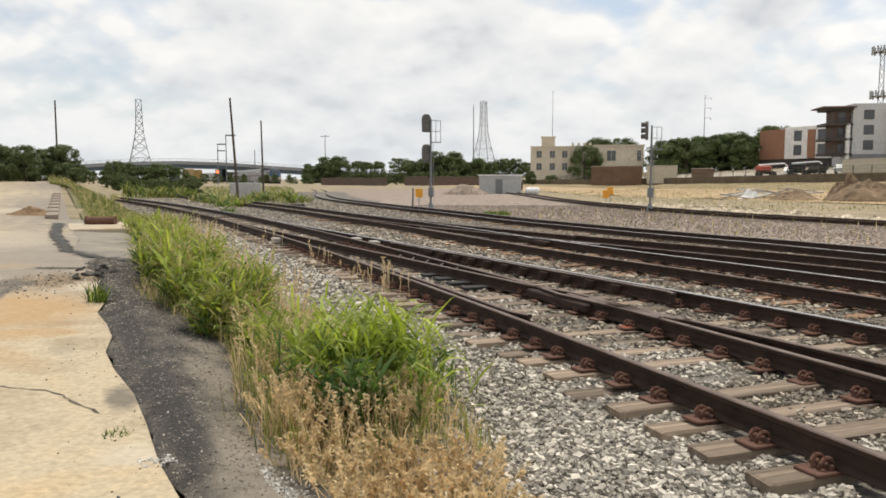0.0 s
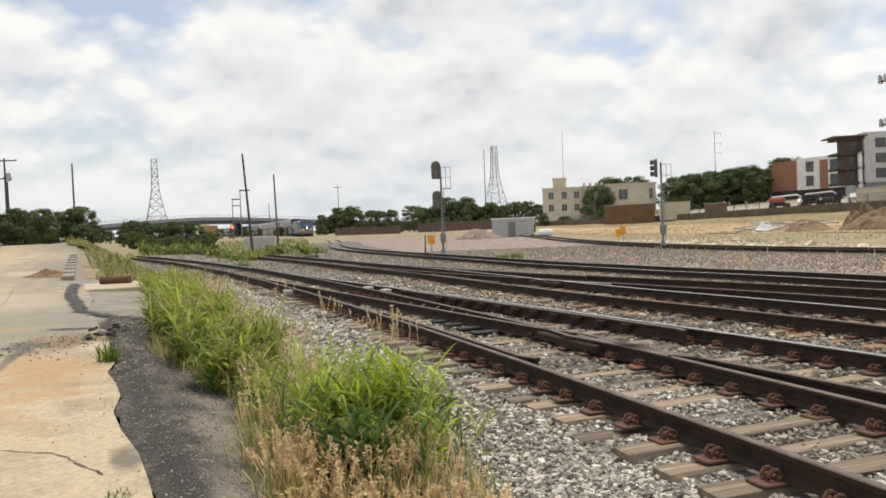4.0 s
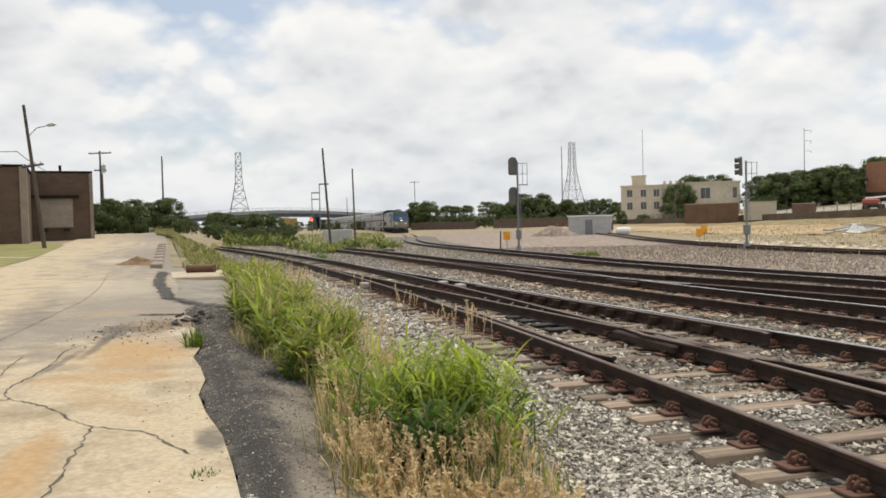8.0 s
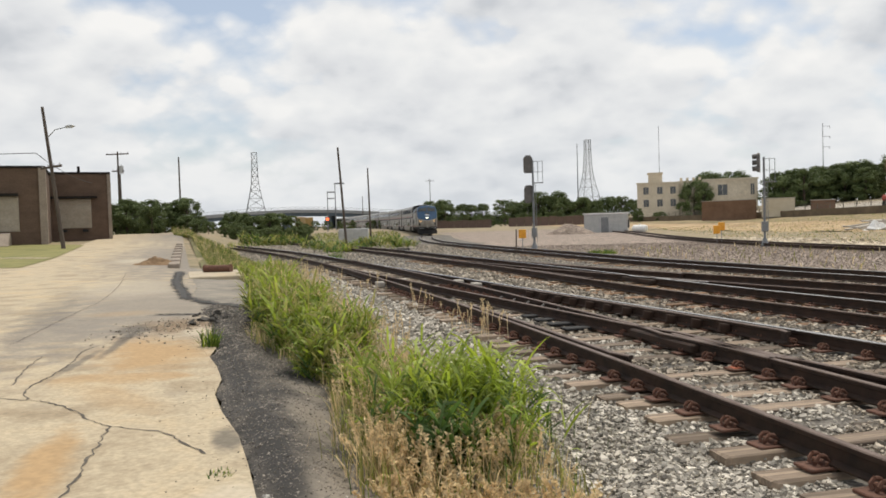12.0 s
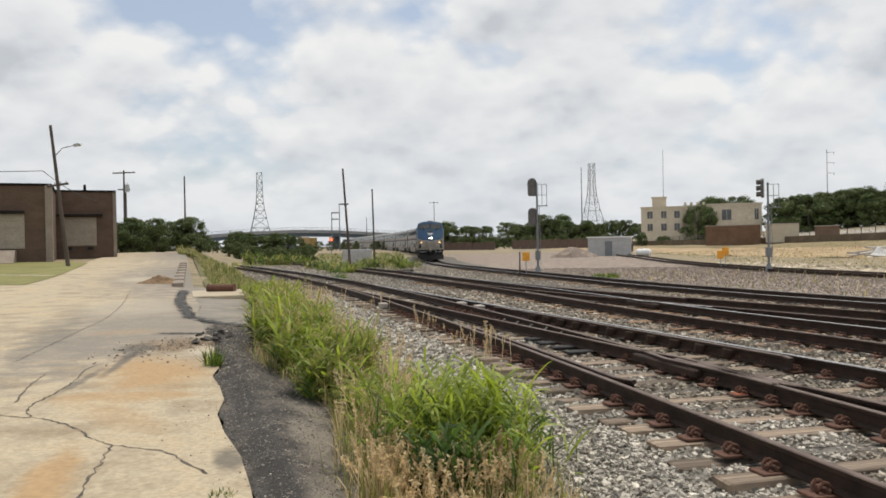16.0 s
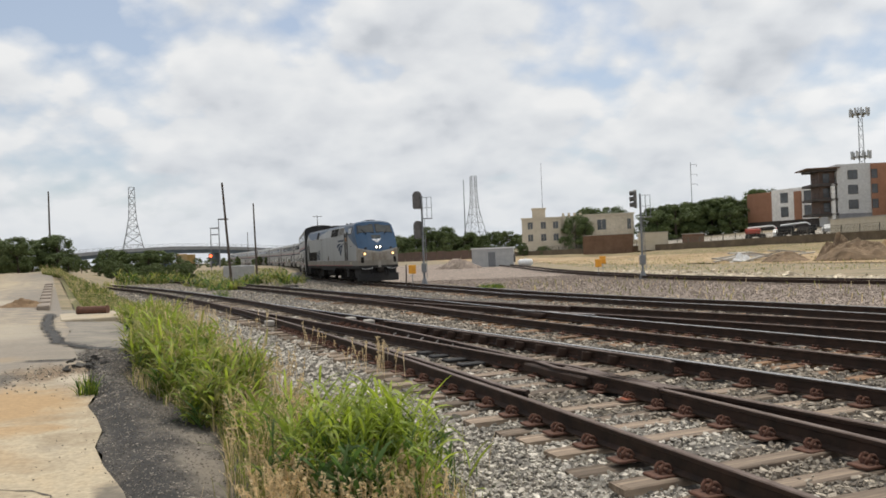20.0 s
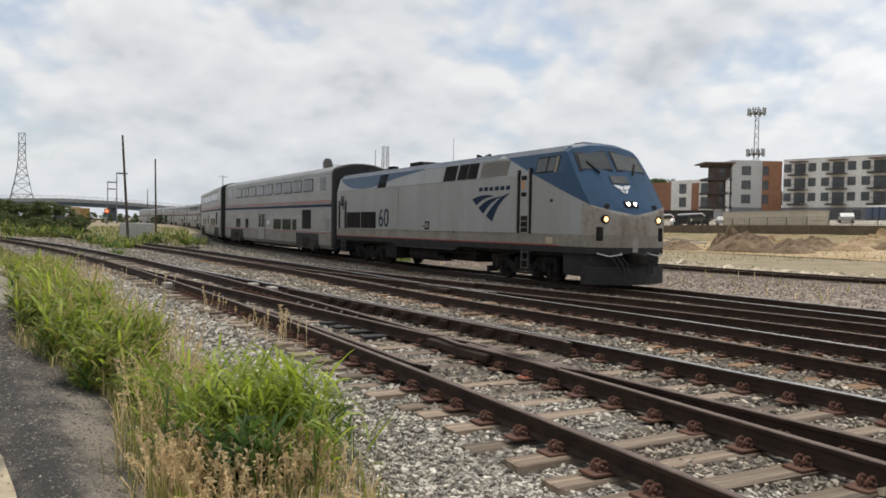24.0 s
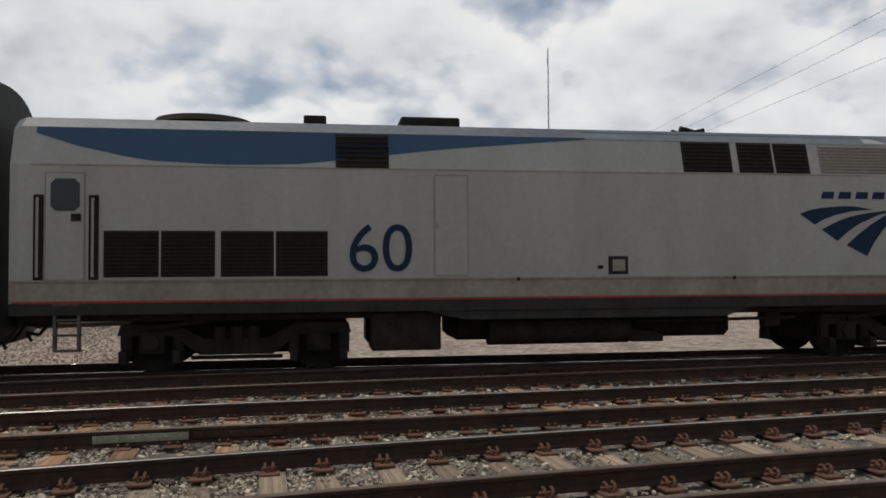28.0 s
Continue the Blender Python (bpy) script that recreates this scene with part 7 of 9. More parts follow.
def spiked_plate_mesh():
    """A flat tie plate with a pair of cut spikes on each side of the rail."""
    bm = bmesh.new()
    box(bm, -0.19, 0.19, -0.085, 0.085, -0.192, -0.172, bevel=0.005)
    for s in (-1, 1):
        for dy in (-0.045, 0.045):
            box(bm, s * 0.098 - 0.018, s * 0.098 + 0.018, dy - 0.014, dy + 0.014, -0.175, -0.135, bevel=0.005)
    return mesh_of(bm, "tie_plate", M["plate"])


plate_me = plate_mesh()
spiked_me = spiked_plate_mesh()
tie_spots = []


def lay_ties(parent, C, rails_right, far_curve, lo, hi, spacing=0.53, ends=0.52, level=None, plates_to=16.0, seed=1, meshes=None):
    """Ties square to C from lo to hi in y, reaching to far_curve (or one track wide), with plates under each rail."""
    r = random.Random(seed)
    s = np.concatenate([[0], np.cumsum(np.hypot(*np.diff(C, axis=0).T))])
    count = 0
    for d in np.arange(0.2, s[-1], spacing):
        d = d + r.uniform(-0.05, 0.05)
        p = np.array([np.interp(d, s, C[:, 0]), np.interp(d, s, C[:, 1])])
        if not lo < p[1] < hi:
            continue
        k = int(np.searchsorted(s, d))
        t = tangent_at(C, min(k, len(C) - 1))
        n = np.array([-t[1], t[0]])
        if far_curve is None:
            a, b = -ends, GAUGE + ends
        else:
            w = far_curve - p
            along_t = w @ t
            a, b = -ends, float((w @ n)[np.argmin(abs(along_t))]) + ends
        a -= r.uniform(-0.05, 0.12)
        b += r.uniform(-0.05, 0.15)
        mid = p + n * (a + b) / 2
        z = -0.192 + (float(level(p[1])) if level else 0.0) + r.choice((-0.035, -0.02, -0.01, 0.0, 0.004)) + r.uniform(-0.012, 0.004)
        ob = new("tie", r.choice(meshes or tie_meshes))
        ob.parent = parent
        ang = math.degrees(math.atan2(n[1], n[0]))
        ob.matrix_basis = pose(mid[0], mid[1], z, 0, 0, ang + r.uniform(-1.5, 1.5)) @ Matrix.Diagonal((b - a, 1, 1, 1))
        tie_spots.append((mid, n, (b - a) / 2))
        count += 1
        if p[1] < plates_to:
            for R in rails_right:
                w = R - p
                q = w[np.argmin(abs(w @ t))] @ n
                if -0.1 < q < b:
                    pl = new("tie_plate", spiked_me if meshes else plate_me)
                    pl.parent = parent
                    c = p + n * q
                    pl.matrix_basis = pose(c[0], c[1], (float(level(p[1])) if level else 0.0), 0, 0, ang)
    return count


near_rails = [near_track, clip_y(near_in_far, -40, near_frog - 0.3), clip_y(near_in_near, -40, near_frog - 0.3), far_stock]
mid_rails = [mid_track, clip_y(mid_in_far, -40, mid_frog - 0.3), clip_y(mid_in_near, -40, mid_frog - 0.3), mid_stock]
lay_ties(near_turnout, near_track, near_rails, far_stock, -9, 36, plates_to=20, seed=2)
lay_ties(mid_turnout, mid_track, mid_rails, mid_stock, -9, 36, plates_to=17, seed=3, meshes=rusty_ties)
main_left = offset_curve(main_line, -GAUGE / 2)
lay_ties(main_track, main_left, [main_left, offset_curve(main_line, GAUGE / 2)], None, -20, 60, level=rail_z, plates_to=14, seed=4, meshes=rusty_ties + tie_meshes[:2])
siding_left = offset_curve(siding, -GAUGE / 2)
lay_ties(siding_track, siding_left, [], None, 5, 60, spacing=0.6, level=lambda y: rail_z(y) - 0.03, plates_to=-50, seed=5)

# joint bars on the middle turnout, bolted fish plates
M["joint"] = material("pale_bolted_joint", [(0.16, 0.17, 0.12), (0.30, 0.31, 0.24)], 8, 0.7)


def joint_bar(C, y, s, parent, mat):
    k = int(np.argmin(abs(C[:, 1] - y)))
    t = tangent_at(C, k)
    bm = bmesh.new()
    box(bm, -0.48, 0.48, -0.012, 0.012, -0.135, -0.05, bevel=0.006)
    for i in range(6):
        tube(bm, (-0.40 + i * 0.16, s * 0.01, -0.092), (-0.40 + i * 0.16, s * 0.045, -0.092), 0.022, seg=6)
    o = part("joint_bar", bm, mat, parent, "bolted steel joint bar")
    n = np.array([-t[1], t[0]])
    c = C[k] + n * s * 0.03 * (1 if n[0] > 0 else 1)
    o.matrix_basis = pose(c[0], c[1], 0, 0, 0, math.degrees(math.atan2(t[1], t[0])))


for C, y, par, mt in ((mid_track, 4.1, mid_turnout, M["joint"]), (mid_track, 3.0, mid_turnout, M["rail_rust"]), (mid_in_far, 5.2, mid_turnout, M["rail_rust"]),
                      (near_track, 2.4, near_turnout, M["rail_rust"]), (near_in_far, 1.0, near_turnout, M["rail_rust"]), (mid_in_near, 8.5, mid_turnout, M["joint"])):
    joint_bar(C, y, -1, par, mt)
    joint_bar(C, y, 1, par, mt)

# braces along the far guard rail and the frog, dark blocks and a white-painted spacer
for k in range(11):
    y = near_frog + 0.9 + k * 0.55
    x = float(x_on(far_stock, y))
    o = part("rail_brace", boxes((-0.13, 0.05, -0.03, 0.03, -0.18, -0.04), bevel=0.012), M["rail_rust"], near_turnout)
    o.matrix_basis = pose(x - 0.22, y, 0, 0, 12, 22)
for k in range(6):
    y = near_frog + 2.6 + k * 0.55
    x = float(x_on(near_in_near, y))
    o = part("rail_brace", tubes(((0, 0, -0.18), (0.22, 0.1, -0.03), 0.02)), M["dull_steel"], near_turnout)
    o.matrix_basis = pose(x + 0.12, y, 0, 0, 0, 10)
for k in range(4):
    y = near_frog + 1.6 + k * 0.55
    o = part("frog_plate", boxes((-0.25, 0.25, -0.11, 0.11, -0.19, -0.15), bevel=0.01), M["black"], near_turnout)
    o.matrix_basis = pose(float(x_on(near_in_far, y)) - 0.45, y, 0, 0, 0, 22)
for C, y in ((near_track, 20.9), (far_stock, 21.0), (far_stock, 19.9)):
    o = part("spacer_block", boxes((0.05, 0.28, -0.18, 0.18, -0.19, -0.04), bevel=0.02), M["plank"], near_turnout, "pale weathered spacer block")
    o.matrix_basis = pose(float(x_on(C, y)) - 0.35, y, 0, 0, 0, 22)
for y, dx in ((9.05, 0.15),):
    o = part("red_tie_end", boxes((-0.34, 0.30, -0.07, 0.07, -0.19, -0.160), bevel=0.01), M["red_tie"], near_turnout)
    o.matrix_basis = pose(float(x_on(near_in_far, y)) + dx, y, 0, 0, 0, 22)

BLOCK = [(-1, -1, -1), (1, -1, -1), (1, 1, -1), (-1, 1, -1), (-1, -1, 1), (1, -1, 1), (1, 1, 1), (-1, 1, 1)]
BLOCK_F = [(0, 3, 2), (0, 2, 1), (4, 5, 6), (4, 6, 7), (0, 1, 5), (0, 5, 4), (1, 2, 6), (1, 6, 5), (2, 3, 7), (2, 7, 6), (3, 0, 4), (3, 4, 7)]


def stones(name, P, size, mat, label, category="ballast stones", squash=0.62, seed=0):
    """Angular broken stones at points P (x, y, z) as one mesh."""
    r = np.random.default_rng(seed)
    n = len(P)
    V = np.repeat(np.array(BLOCK, float)[None], n, 0) * 0.70 * (1 + r.uniform(-0.34, 0.24, (n, 8, 3)))
    V *= (size * r.uniform(0.6, 1.35, n))[:, None, None] * r.uniform(0.6, 1.25, (n, 1, 3))
    V[:, :, 2] *= squash
    for i, j, span in ((0, 2, 0.5), (1, 2, 0.5), (0, 1, 3.1416)):
        a = r.uniform(-span, span, n)[:, None]
        u, v = V[:, :, i] * np.cos(a) - V[:, :, j] * np.sin(a), V[:, :, i] * np.sin(a) + V[:, :, j] * np.cos(a)
        V[:, :, i], V[:, :, j] = u, v
    V += P[:, None, :]
    F = (np.array(BLOCK_F)[None] + (np.arange(n) * 8)[:, None, None]).reshape(-1, 3)
    ob = fast_mesh(name, V.reshape(-1, 3), F, mat, label, category)
    return ob


def fast_mesh(name, V, F, mat, label, category, kind="stuff", mat_index=None):
    me = bpy.data.meshes.new(name)
    k = F.shape[1]
    me.vertices.add(len(V))
    me.vertices.foreach_set("co", np.ascontiguousarray(V, dtype=np.float32).ravel())
    me.loops.add(len(F) * k)
    me.loops.foreach_set("vertex_index", np.ascontiguousarray(F, dtype=np.int32).ravel())
    me.polygons.add(len(F))
    me.polygons.foreach_set("loop_start", np.arange(0, len(F) * k, k, dtype=np.int32))
    for m in (mat if isinstance(mat, (list, tuple)) else [mat]):
        me.materials.append(m)
    if mat_index is not None:
        me.polygons.foreach_set("material_index", np.ascontiguousarray(mat_index, dtype=np.int32))
    me.update(calc_edges=True)
    if kind == "stuff":
        me.shade_flat()
    ob = new(name, me)
    return tagged(ob, label, category, kind=kind)


# darker, tanner version of the crushed stone for the far tracks
M["tan_stone"] = material("dark_tan_stone", [(0.17, 0.145, 0.115), (0.48, 0.42, 0.335)], 7.0, 0.95, vary=0.58, island=True)


def scatter_stones():
    r = np.random.default_rng(5)
    n = 820000
    y = 0.5 + 29.5 * r.uniform(0, 1, n) ** 1.25
    x_lo = x_on(near_track, y) - 2.5
    x_hi = x_on(main_line, y) + 1.4
    x = x_lo + (x_hi - x_lo) * r.uniform(0, 1, n)
    x2, y2 = r.uniform(4, 15, 60000), r.uniform(-8, 0.5, 60000)
    x, y = np.concatenate([x, x2]), np.concatenate([y, y2])
    d = np.hypot(x, y)
    keep = r.uniform(0, 1, len(x)) < np.clip((5.0 / d) ** 1.5, 0, 1)
    x, y, d = x[keep], y[keep], d[keep]
    P = np.stack([x, y], 1)
    ok = np.ones(len(P), bool)
    for c, nrm, half in tie_spots:
        if c[1] > 31:
            continue
        near = np.flatnonzero(abs(P[:, 1] - c[1]) < half + 0.2)
        w = P[near] - c
        t = np.array([nrm[1], -nrm[0]])
        q = w @ nrm
        on = (abs(w @ t) < 0.115) & (abs(q) < half)
        bare = (0.95 if c[0] < 6 else 0.88) + 0.05 * np.sin(c[1] * 7.1 + q * 1.7)
        ok[near[on & (r.uniform(0, 1, len(near)) < bare)]] = False
    for C in (near_track, far_stock, near_in_far, near_in_near, mid_track, mid_stock, mid_in_far, mid_in_near):
        dx = abs(P[:, 0] - x_on(C, P[:, 1]))
        ok &= ~((dx < 0.11) & (P[:, 1] > -8))
    P, d = P[ok], d[ok]
    z = bed_z(P[:, 0], P[:, 1]) - 0.222 + r.uniform(-0.018, 0.022, len(P))
    size = np.clip(0.010 + 0.0014 * d, 0.015, 0.042) * np.exp(r.normal(0, 0.28, len(P)))
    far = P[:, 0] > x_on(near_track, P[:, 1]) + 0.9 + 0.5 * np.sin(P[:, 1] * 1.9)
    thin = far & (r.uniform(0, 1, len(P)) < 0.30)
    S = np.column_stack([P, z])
    stones("stained_ballast", S[far & ~thin], size[far & ~thin], M["tan_stone"], "darker tan ballast stones between the far rails", seed=10)
    return stones("ballast_stones", S[~far], size[~far], M["stone"], "loose grey and white crushed ballast stones", seed=9)


scatter_stones()
# loose pebbles over the gravel field
r_p = np.random.default_rng(44)
yp = 8 + 52 * r_p.uniform(0, 1, 26000) ** 1.6
xp = x_on(main_line, yp) + 2.4 + (x_on(siding, yp) - x_on(main_line, yp) - 1.5) * r_p.uniform(0, 1, 26000)
M["pebble"] = material("pinkish_pebbles", [(0.21, 0.17, 0.14), (0.36, 0.30, 0.25)], 4, 0.95, vary=0.28, island=True)
stones("gravel_pebbles", np.column_stack([xp, yp, rail_z(yp) - 0.24]), np.clip(0.0011 * np.hypot(xp, yp), 0.016, 0.055), M["pebble"], "loose pinkish gravel between the tracks", "gravel", seed=45)
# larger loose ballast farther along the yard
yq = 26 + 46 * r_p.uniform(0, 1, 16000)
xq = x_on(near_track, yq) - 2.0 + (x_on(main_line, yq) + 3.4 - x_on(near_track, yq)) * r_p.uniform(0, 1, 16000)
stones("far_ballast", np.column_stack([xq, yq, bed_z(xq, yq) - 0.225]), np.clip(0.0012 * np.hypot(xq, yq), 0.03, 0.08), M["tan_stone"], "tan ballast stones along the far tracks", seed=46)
r_w = np.random.default_rng(12)
yw = r_w.uniform(2, 62, 5200)
xw = x_on(siding, yw) + 1.7 + r_w.exponential(1.0, 5200) + 0.6 * np.sin(yw * 0.7)
M["white_rock"] = material("white_limestone", [(0.46, 0.38, 0.27), (0.68, 0.60, 0.47)], 3, 0.9, vary=0.3, island=True)
stones("limestone_rocks", np.column_stack([xw, yw, ground_z(xw, yw) + 0.20]), r_w.uniform(0.07, 0.22, 5200), M["white_rock"],
       "pale limestone rocks along the siding", "rocks", seed=3)
rock = stones("white_rock", np.array([[3.72, 4.9, -0.17]]), np.array([0.05]), M["white_rock"], "single white rock on a tie", "rock", seed=4)
rock["kind"] = "thing"

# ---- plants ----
# lime carries sunlight in its colour; dark serves dark weeds and painted clump shade
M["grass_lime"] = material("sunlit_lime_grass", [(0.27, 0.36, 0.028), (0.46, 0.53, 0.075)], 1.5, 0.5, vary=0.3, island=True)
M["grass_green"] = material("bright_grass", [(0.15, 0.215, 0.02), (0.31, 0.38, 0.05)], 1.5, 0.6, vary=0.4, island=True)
M["grass_dark"] = material("dark_weed_and_clump_shade", [(0.05, 0.10, 0.02), (0.10, 0.17, 0.035)], 2, 0.65, vary=0.35, island=True)
M["grass_dry"] = material("dry_straw", [(0.58, 0.43, 0.23), (0.78, 0.64, 0.40)], 2.5, 0.8, vary=0.35, island=True)
M["grass_olive"] = material("olive_grass", [(0.21, 0.215, 0.05), (0.36, 0.34, 0.11)], 2, 0.7, vary=0.35, island=True)
for key in ("grass_green", "grass_lime", "grass_dark", "grass_olive", "grass_dry"):
    b = M[key].node_tree.nodes["Principled BSDF"]
    b.inputs["Subsurface Weight"].default_value = 0.0
    tr = M[key].node_tree.nodes.new("ShaderNodeBsdfTranslucent")
    mx = M[key].node_tree.nodes.new("ShaderNodeMixShader")
    mx.inputs[0].default_value = 0.5
    out = M[key].node_tree.nodes["Material Output"]
    lk = M[key].node_tree.links
    src = b.inputs["Base Color"].links[0].from_socket
    lk.new(src, tr.inputs["Color"])
    lk.new(b.outputs[0], mx.inputs[1])
    lk.new(tr.outputs[0], mx.inputs[2])
    lk.new(mx.outputs[0], out.inputs["Surface"])


def blades(P, h, w, bend, mats, mix, name, label, category, seed, segs=4):
    """Arching grass blades rooted at P: tapering strips that lean away in random directions."""
    r = np.random.default_rng(seed)
    n = len(P)
    a = r.uniform(0, 6.283, n)
    lean = r.uniform(0.05, 1.0, n) ** 1.3 * bend
    H = h * r.uniform(0.55, 1.1, n)
    Wd = w * r.uniform(0.6, 1.25, n)
    dirx, diry = np.cos(a), np.sin(a)
    tw = a + r.uniform(-0.9, 0.9, n)
    px, py = -np.sin(tw), np.cos(tw)
    V = np.zeros((n, segs * 2 + 1, 3))
    for k in range(segs + 1):
        u = k / segs
        reach = H * lean * u ** 2.0
        z = H * (u - 0.38 * lean * u ** 3)
        c = np.stack([P[:, 0] + dirx * reach, P[:, 1] + diry * reach, P[:, 2] + z], 1)
        if k == segs:
            V[:, segs * 2] = c
        else:
            ww = (Wd * (0.55 + 0.9 * u - 1.35 * u ** 2) * 0.5)[:, None] * np.stack([px, py, 0 * px], 1)
            V[:, 2 * k], V[:, 2 * k + 1] = c - ww, c + ww
    F = []
    for k in range(segs - 1):
        F += [(2 * k, 2 * k + 1, 2 * k + 3), (2 * k, 2 * k + 3, 2 * k + 2)]
    F.append((2 * segs - 2, 2 * segs - 1, 2 * segs))
    F = np.array(F)
    faces = (F[None] + (np.arange(n) * (segs * 2 + 1))[:, None, None]).reshape(-1, 3)
    mi = np.repeat(r.choice(len(mats), n, p=mix), len(F))
    return fast_mesh(name, V.reshape(-1, 3), faces, mats, label, category, mat_index=mi)


def tufts(P, h, spread, name, label, seed, count=14):
    """Seed heads: thin stalks topped by small drooping spikelets."""
    r = np.random.default_rng(seed)
    V, F = [], []
    for p in P:
        hh = h * r.uniform(0.6, 1.15)
        lean = r.uniform(-spread, spread, 2)
        top = np.array([p[0] + lean[0], p[1] + lean[1], p[2] + hh])
        b = len(V)
        wv = np.array([0.003, 0.003, 0])
        V += [p - wv, p + wv, top + wv, top - wv]
        F += [(b, b + 1, b + 2), (b, b + 2, b + 3)]
        for k in range(count):
            u = 0.72 + 0.30 * k / count
            c = p + (top - p) * u
            d = r.normal(0, 1, 3)
            d[2] -= 0.3
            d /= np.linalg.norm(d)
            q = np.cross(d, r.normal(0, 1, 3))
            q /= np.linalg.norm(q) + 1e-6
            L = 0.035 * r.uniform(0.6, 1.3)
            b = len(V)
            V += [c - q * 0.004, c + d * L * 0.5 + q * 0.009, c + d * L, c + d * L * 0.5 - q * 0.009]
            F += [(b, b + 1, b + 2), (b, b + 2, b + 3)]
    return fast_mesh(name, np.array(V), np.array(F), M["grass_dry"], label, "dry grass")


def in_strip(n, lo, hi, left, right, r):
    y = r.uniform(lo, hi, n)
    x = left(y) + (right(y) - left(y)) * r.uniform(0, 1, n)
    return x, y


def clump_points(cx, cy, rx, ry, n, r, turn=0.0):
    a, q = r.uniform(0, 6.283, n), np.sqrt(r.uniform(0, 1, n))
    u, v = rx * q * np.cos(a), ry * q * np.sin(a)
    c, s = math.cos(turn), math.sin(turn)
    x, y = cx + u * c - v * s, cy + u * s + v * c
    return np.column_stack([x, y, ground_z(x, y) + 0.02])


def loose_points(cx, cy, sx, sy, n, r, turn=0.0):
    """Roots that thin out from the middle of a clump, with no edge."""
    u, v = r.normal(0, sx, n), r.normal(0, sy, n)
    c, s = math.cos(turn), math.sin(turn)
    x, y = cx + u * c - v * s, cy + u * s + v * c
    return np.column_stack([x, y, ground_z(x, y) + 0.02])


def leafy_stalks(P, h, mats, mix, name, label, category, seed, leaves=7, leaf=0.42, width=0.03, droop=0.78):
    """Cane-like grass: upright stems with broad leaves that spring off alternately, arch over and hang."""
    r = np.random.default_rng(seed)
    n = len(P)
    H = h * r.uniform(0.55, 1.12, n)
    tilt = r.normal(0, 0.16, (n, 2)) * H[:, None]
    V, F, MI = [], [], []
    pick = r.choice(len(mats), n, p=mix)
    base = 0

    def strip(root, dirs, mid_w, segs):
        """Strips whose centre line is root + dirs(u); returns vertices (k, 2*segs+1, 3)."""
        k = len(root)
        out = np.zeros((k, 2 * segs + 1, 3))
        for i in range(segs + 1):
            u = i / segs
            c = root + dirs(u)
            if i == segs:
                out[:, 2 * segs] = c
            else:
                w = mid_w * (0.45 + 1.5 * u - 1.9 * u * u)
                out[:, 2 * i], out[:, 2 * i + 1] = c - w, c + w
        return out

    def facets(segs):
        f = []
        for i in range(segs - 1):
            f += [(2 * i, 2 * i + 1, 2 * i + 3), (2 * i, 2 * i + 3, 2 * i + 2)]
        return np.array(f + [(2 * segs - 2, 2 * segs - 1, 2 * segs)])

    side = r.uniform(0, 6.283, n)
    sw = np.stack([np.cos(side), np.sin(side), 0 * side], 1) * 0.006
    V.append(strip(P, lambda u: np.column_stack([tilt * u, H * u]), sw, 2).reshape(-1, 3))
    fs = facets(2)
    F.append((fs[None] + (np.arange(n) * 5)[:, None, None]).reshape(-1, 3))
    MI.append(np.repeat(pick, len(fs)))
    base = n * 5
    for k in range(leaves):
        u0 = (k + r.uniform(0.1, 0.9, n)) / leaves * 0.95 + 0.05
        root = P + np.column_stack([tilt * u0[:, None], H * u0])
        a = side + math.pi * k + r.normal(0, 0.5, n)
        L = leaf * r.uniform(0.55, 1.15, n) * (0.65 + 0.5 * u0)
        out = np.stack([np.cos(a), np.sin(a)], 1)
        rise, hang = r.uniform(0.6, 1.25, n), r.uniform(0.45, 1.25, n) * droop
        tw = a + math.pi / 2 + r.normal(0, 0.35, n)
        w = np.stack([np.cos(tw), np.sin(tw), r.normal(0, 0.25, n)], 1) * (width * 0.5 * r.uniform(0.6, 1.25, n))[:, None]
        V.append(strip(root, lambda u: np.column_stack([out * (L * (u * 0.85))[:, None], L * (rise * u * 1.2 - hang * u * u * 1.1)]), w, 4).reshape(-1, 3))
        fs = facets(4)
        F.append((fs[None] + (np.arange(n) * 9)[:, None, None] + base).reshape(-1, 3))
        base += n * 9
        MI.append(np.repeat(np.where(r.uniform(0, 1, n) < 0.85, pick, r.choice(len(mats), n)), len(fs)))
    return fast_mesh(name, np.vstack(V), np.vstack(F), mats, label, category, mat_index=np.concatenate(MI))


def weed_left(y):
    """Where the weeds begin beside the strip and, farther on, beside the apron."""
    return asphalt_edge(y) + 0.15 + 1.25 * smoothstep(15, 20, y)


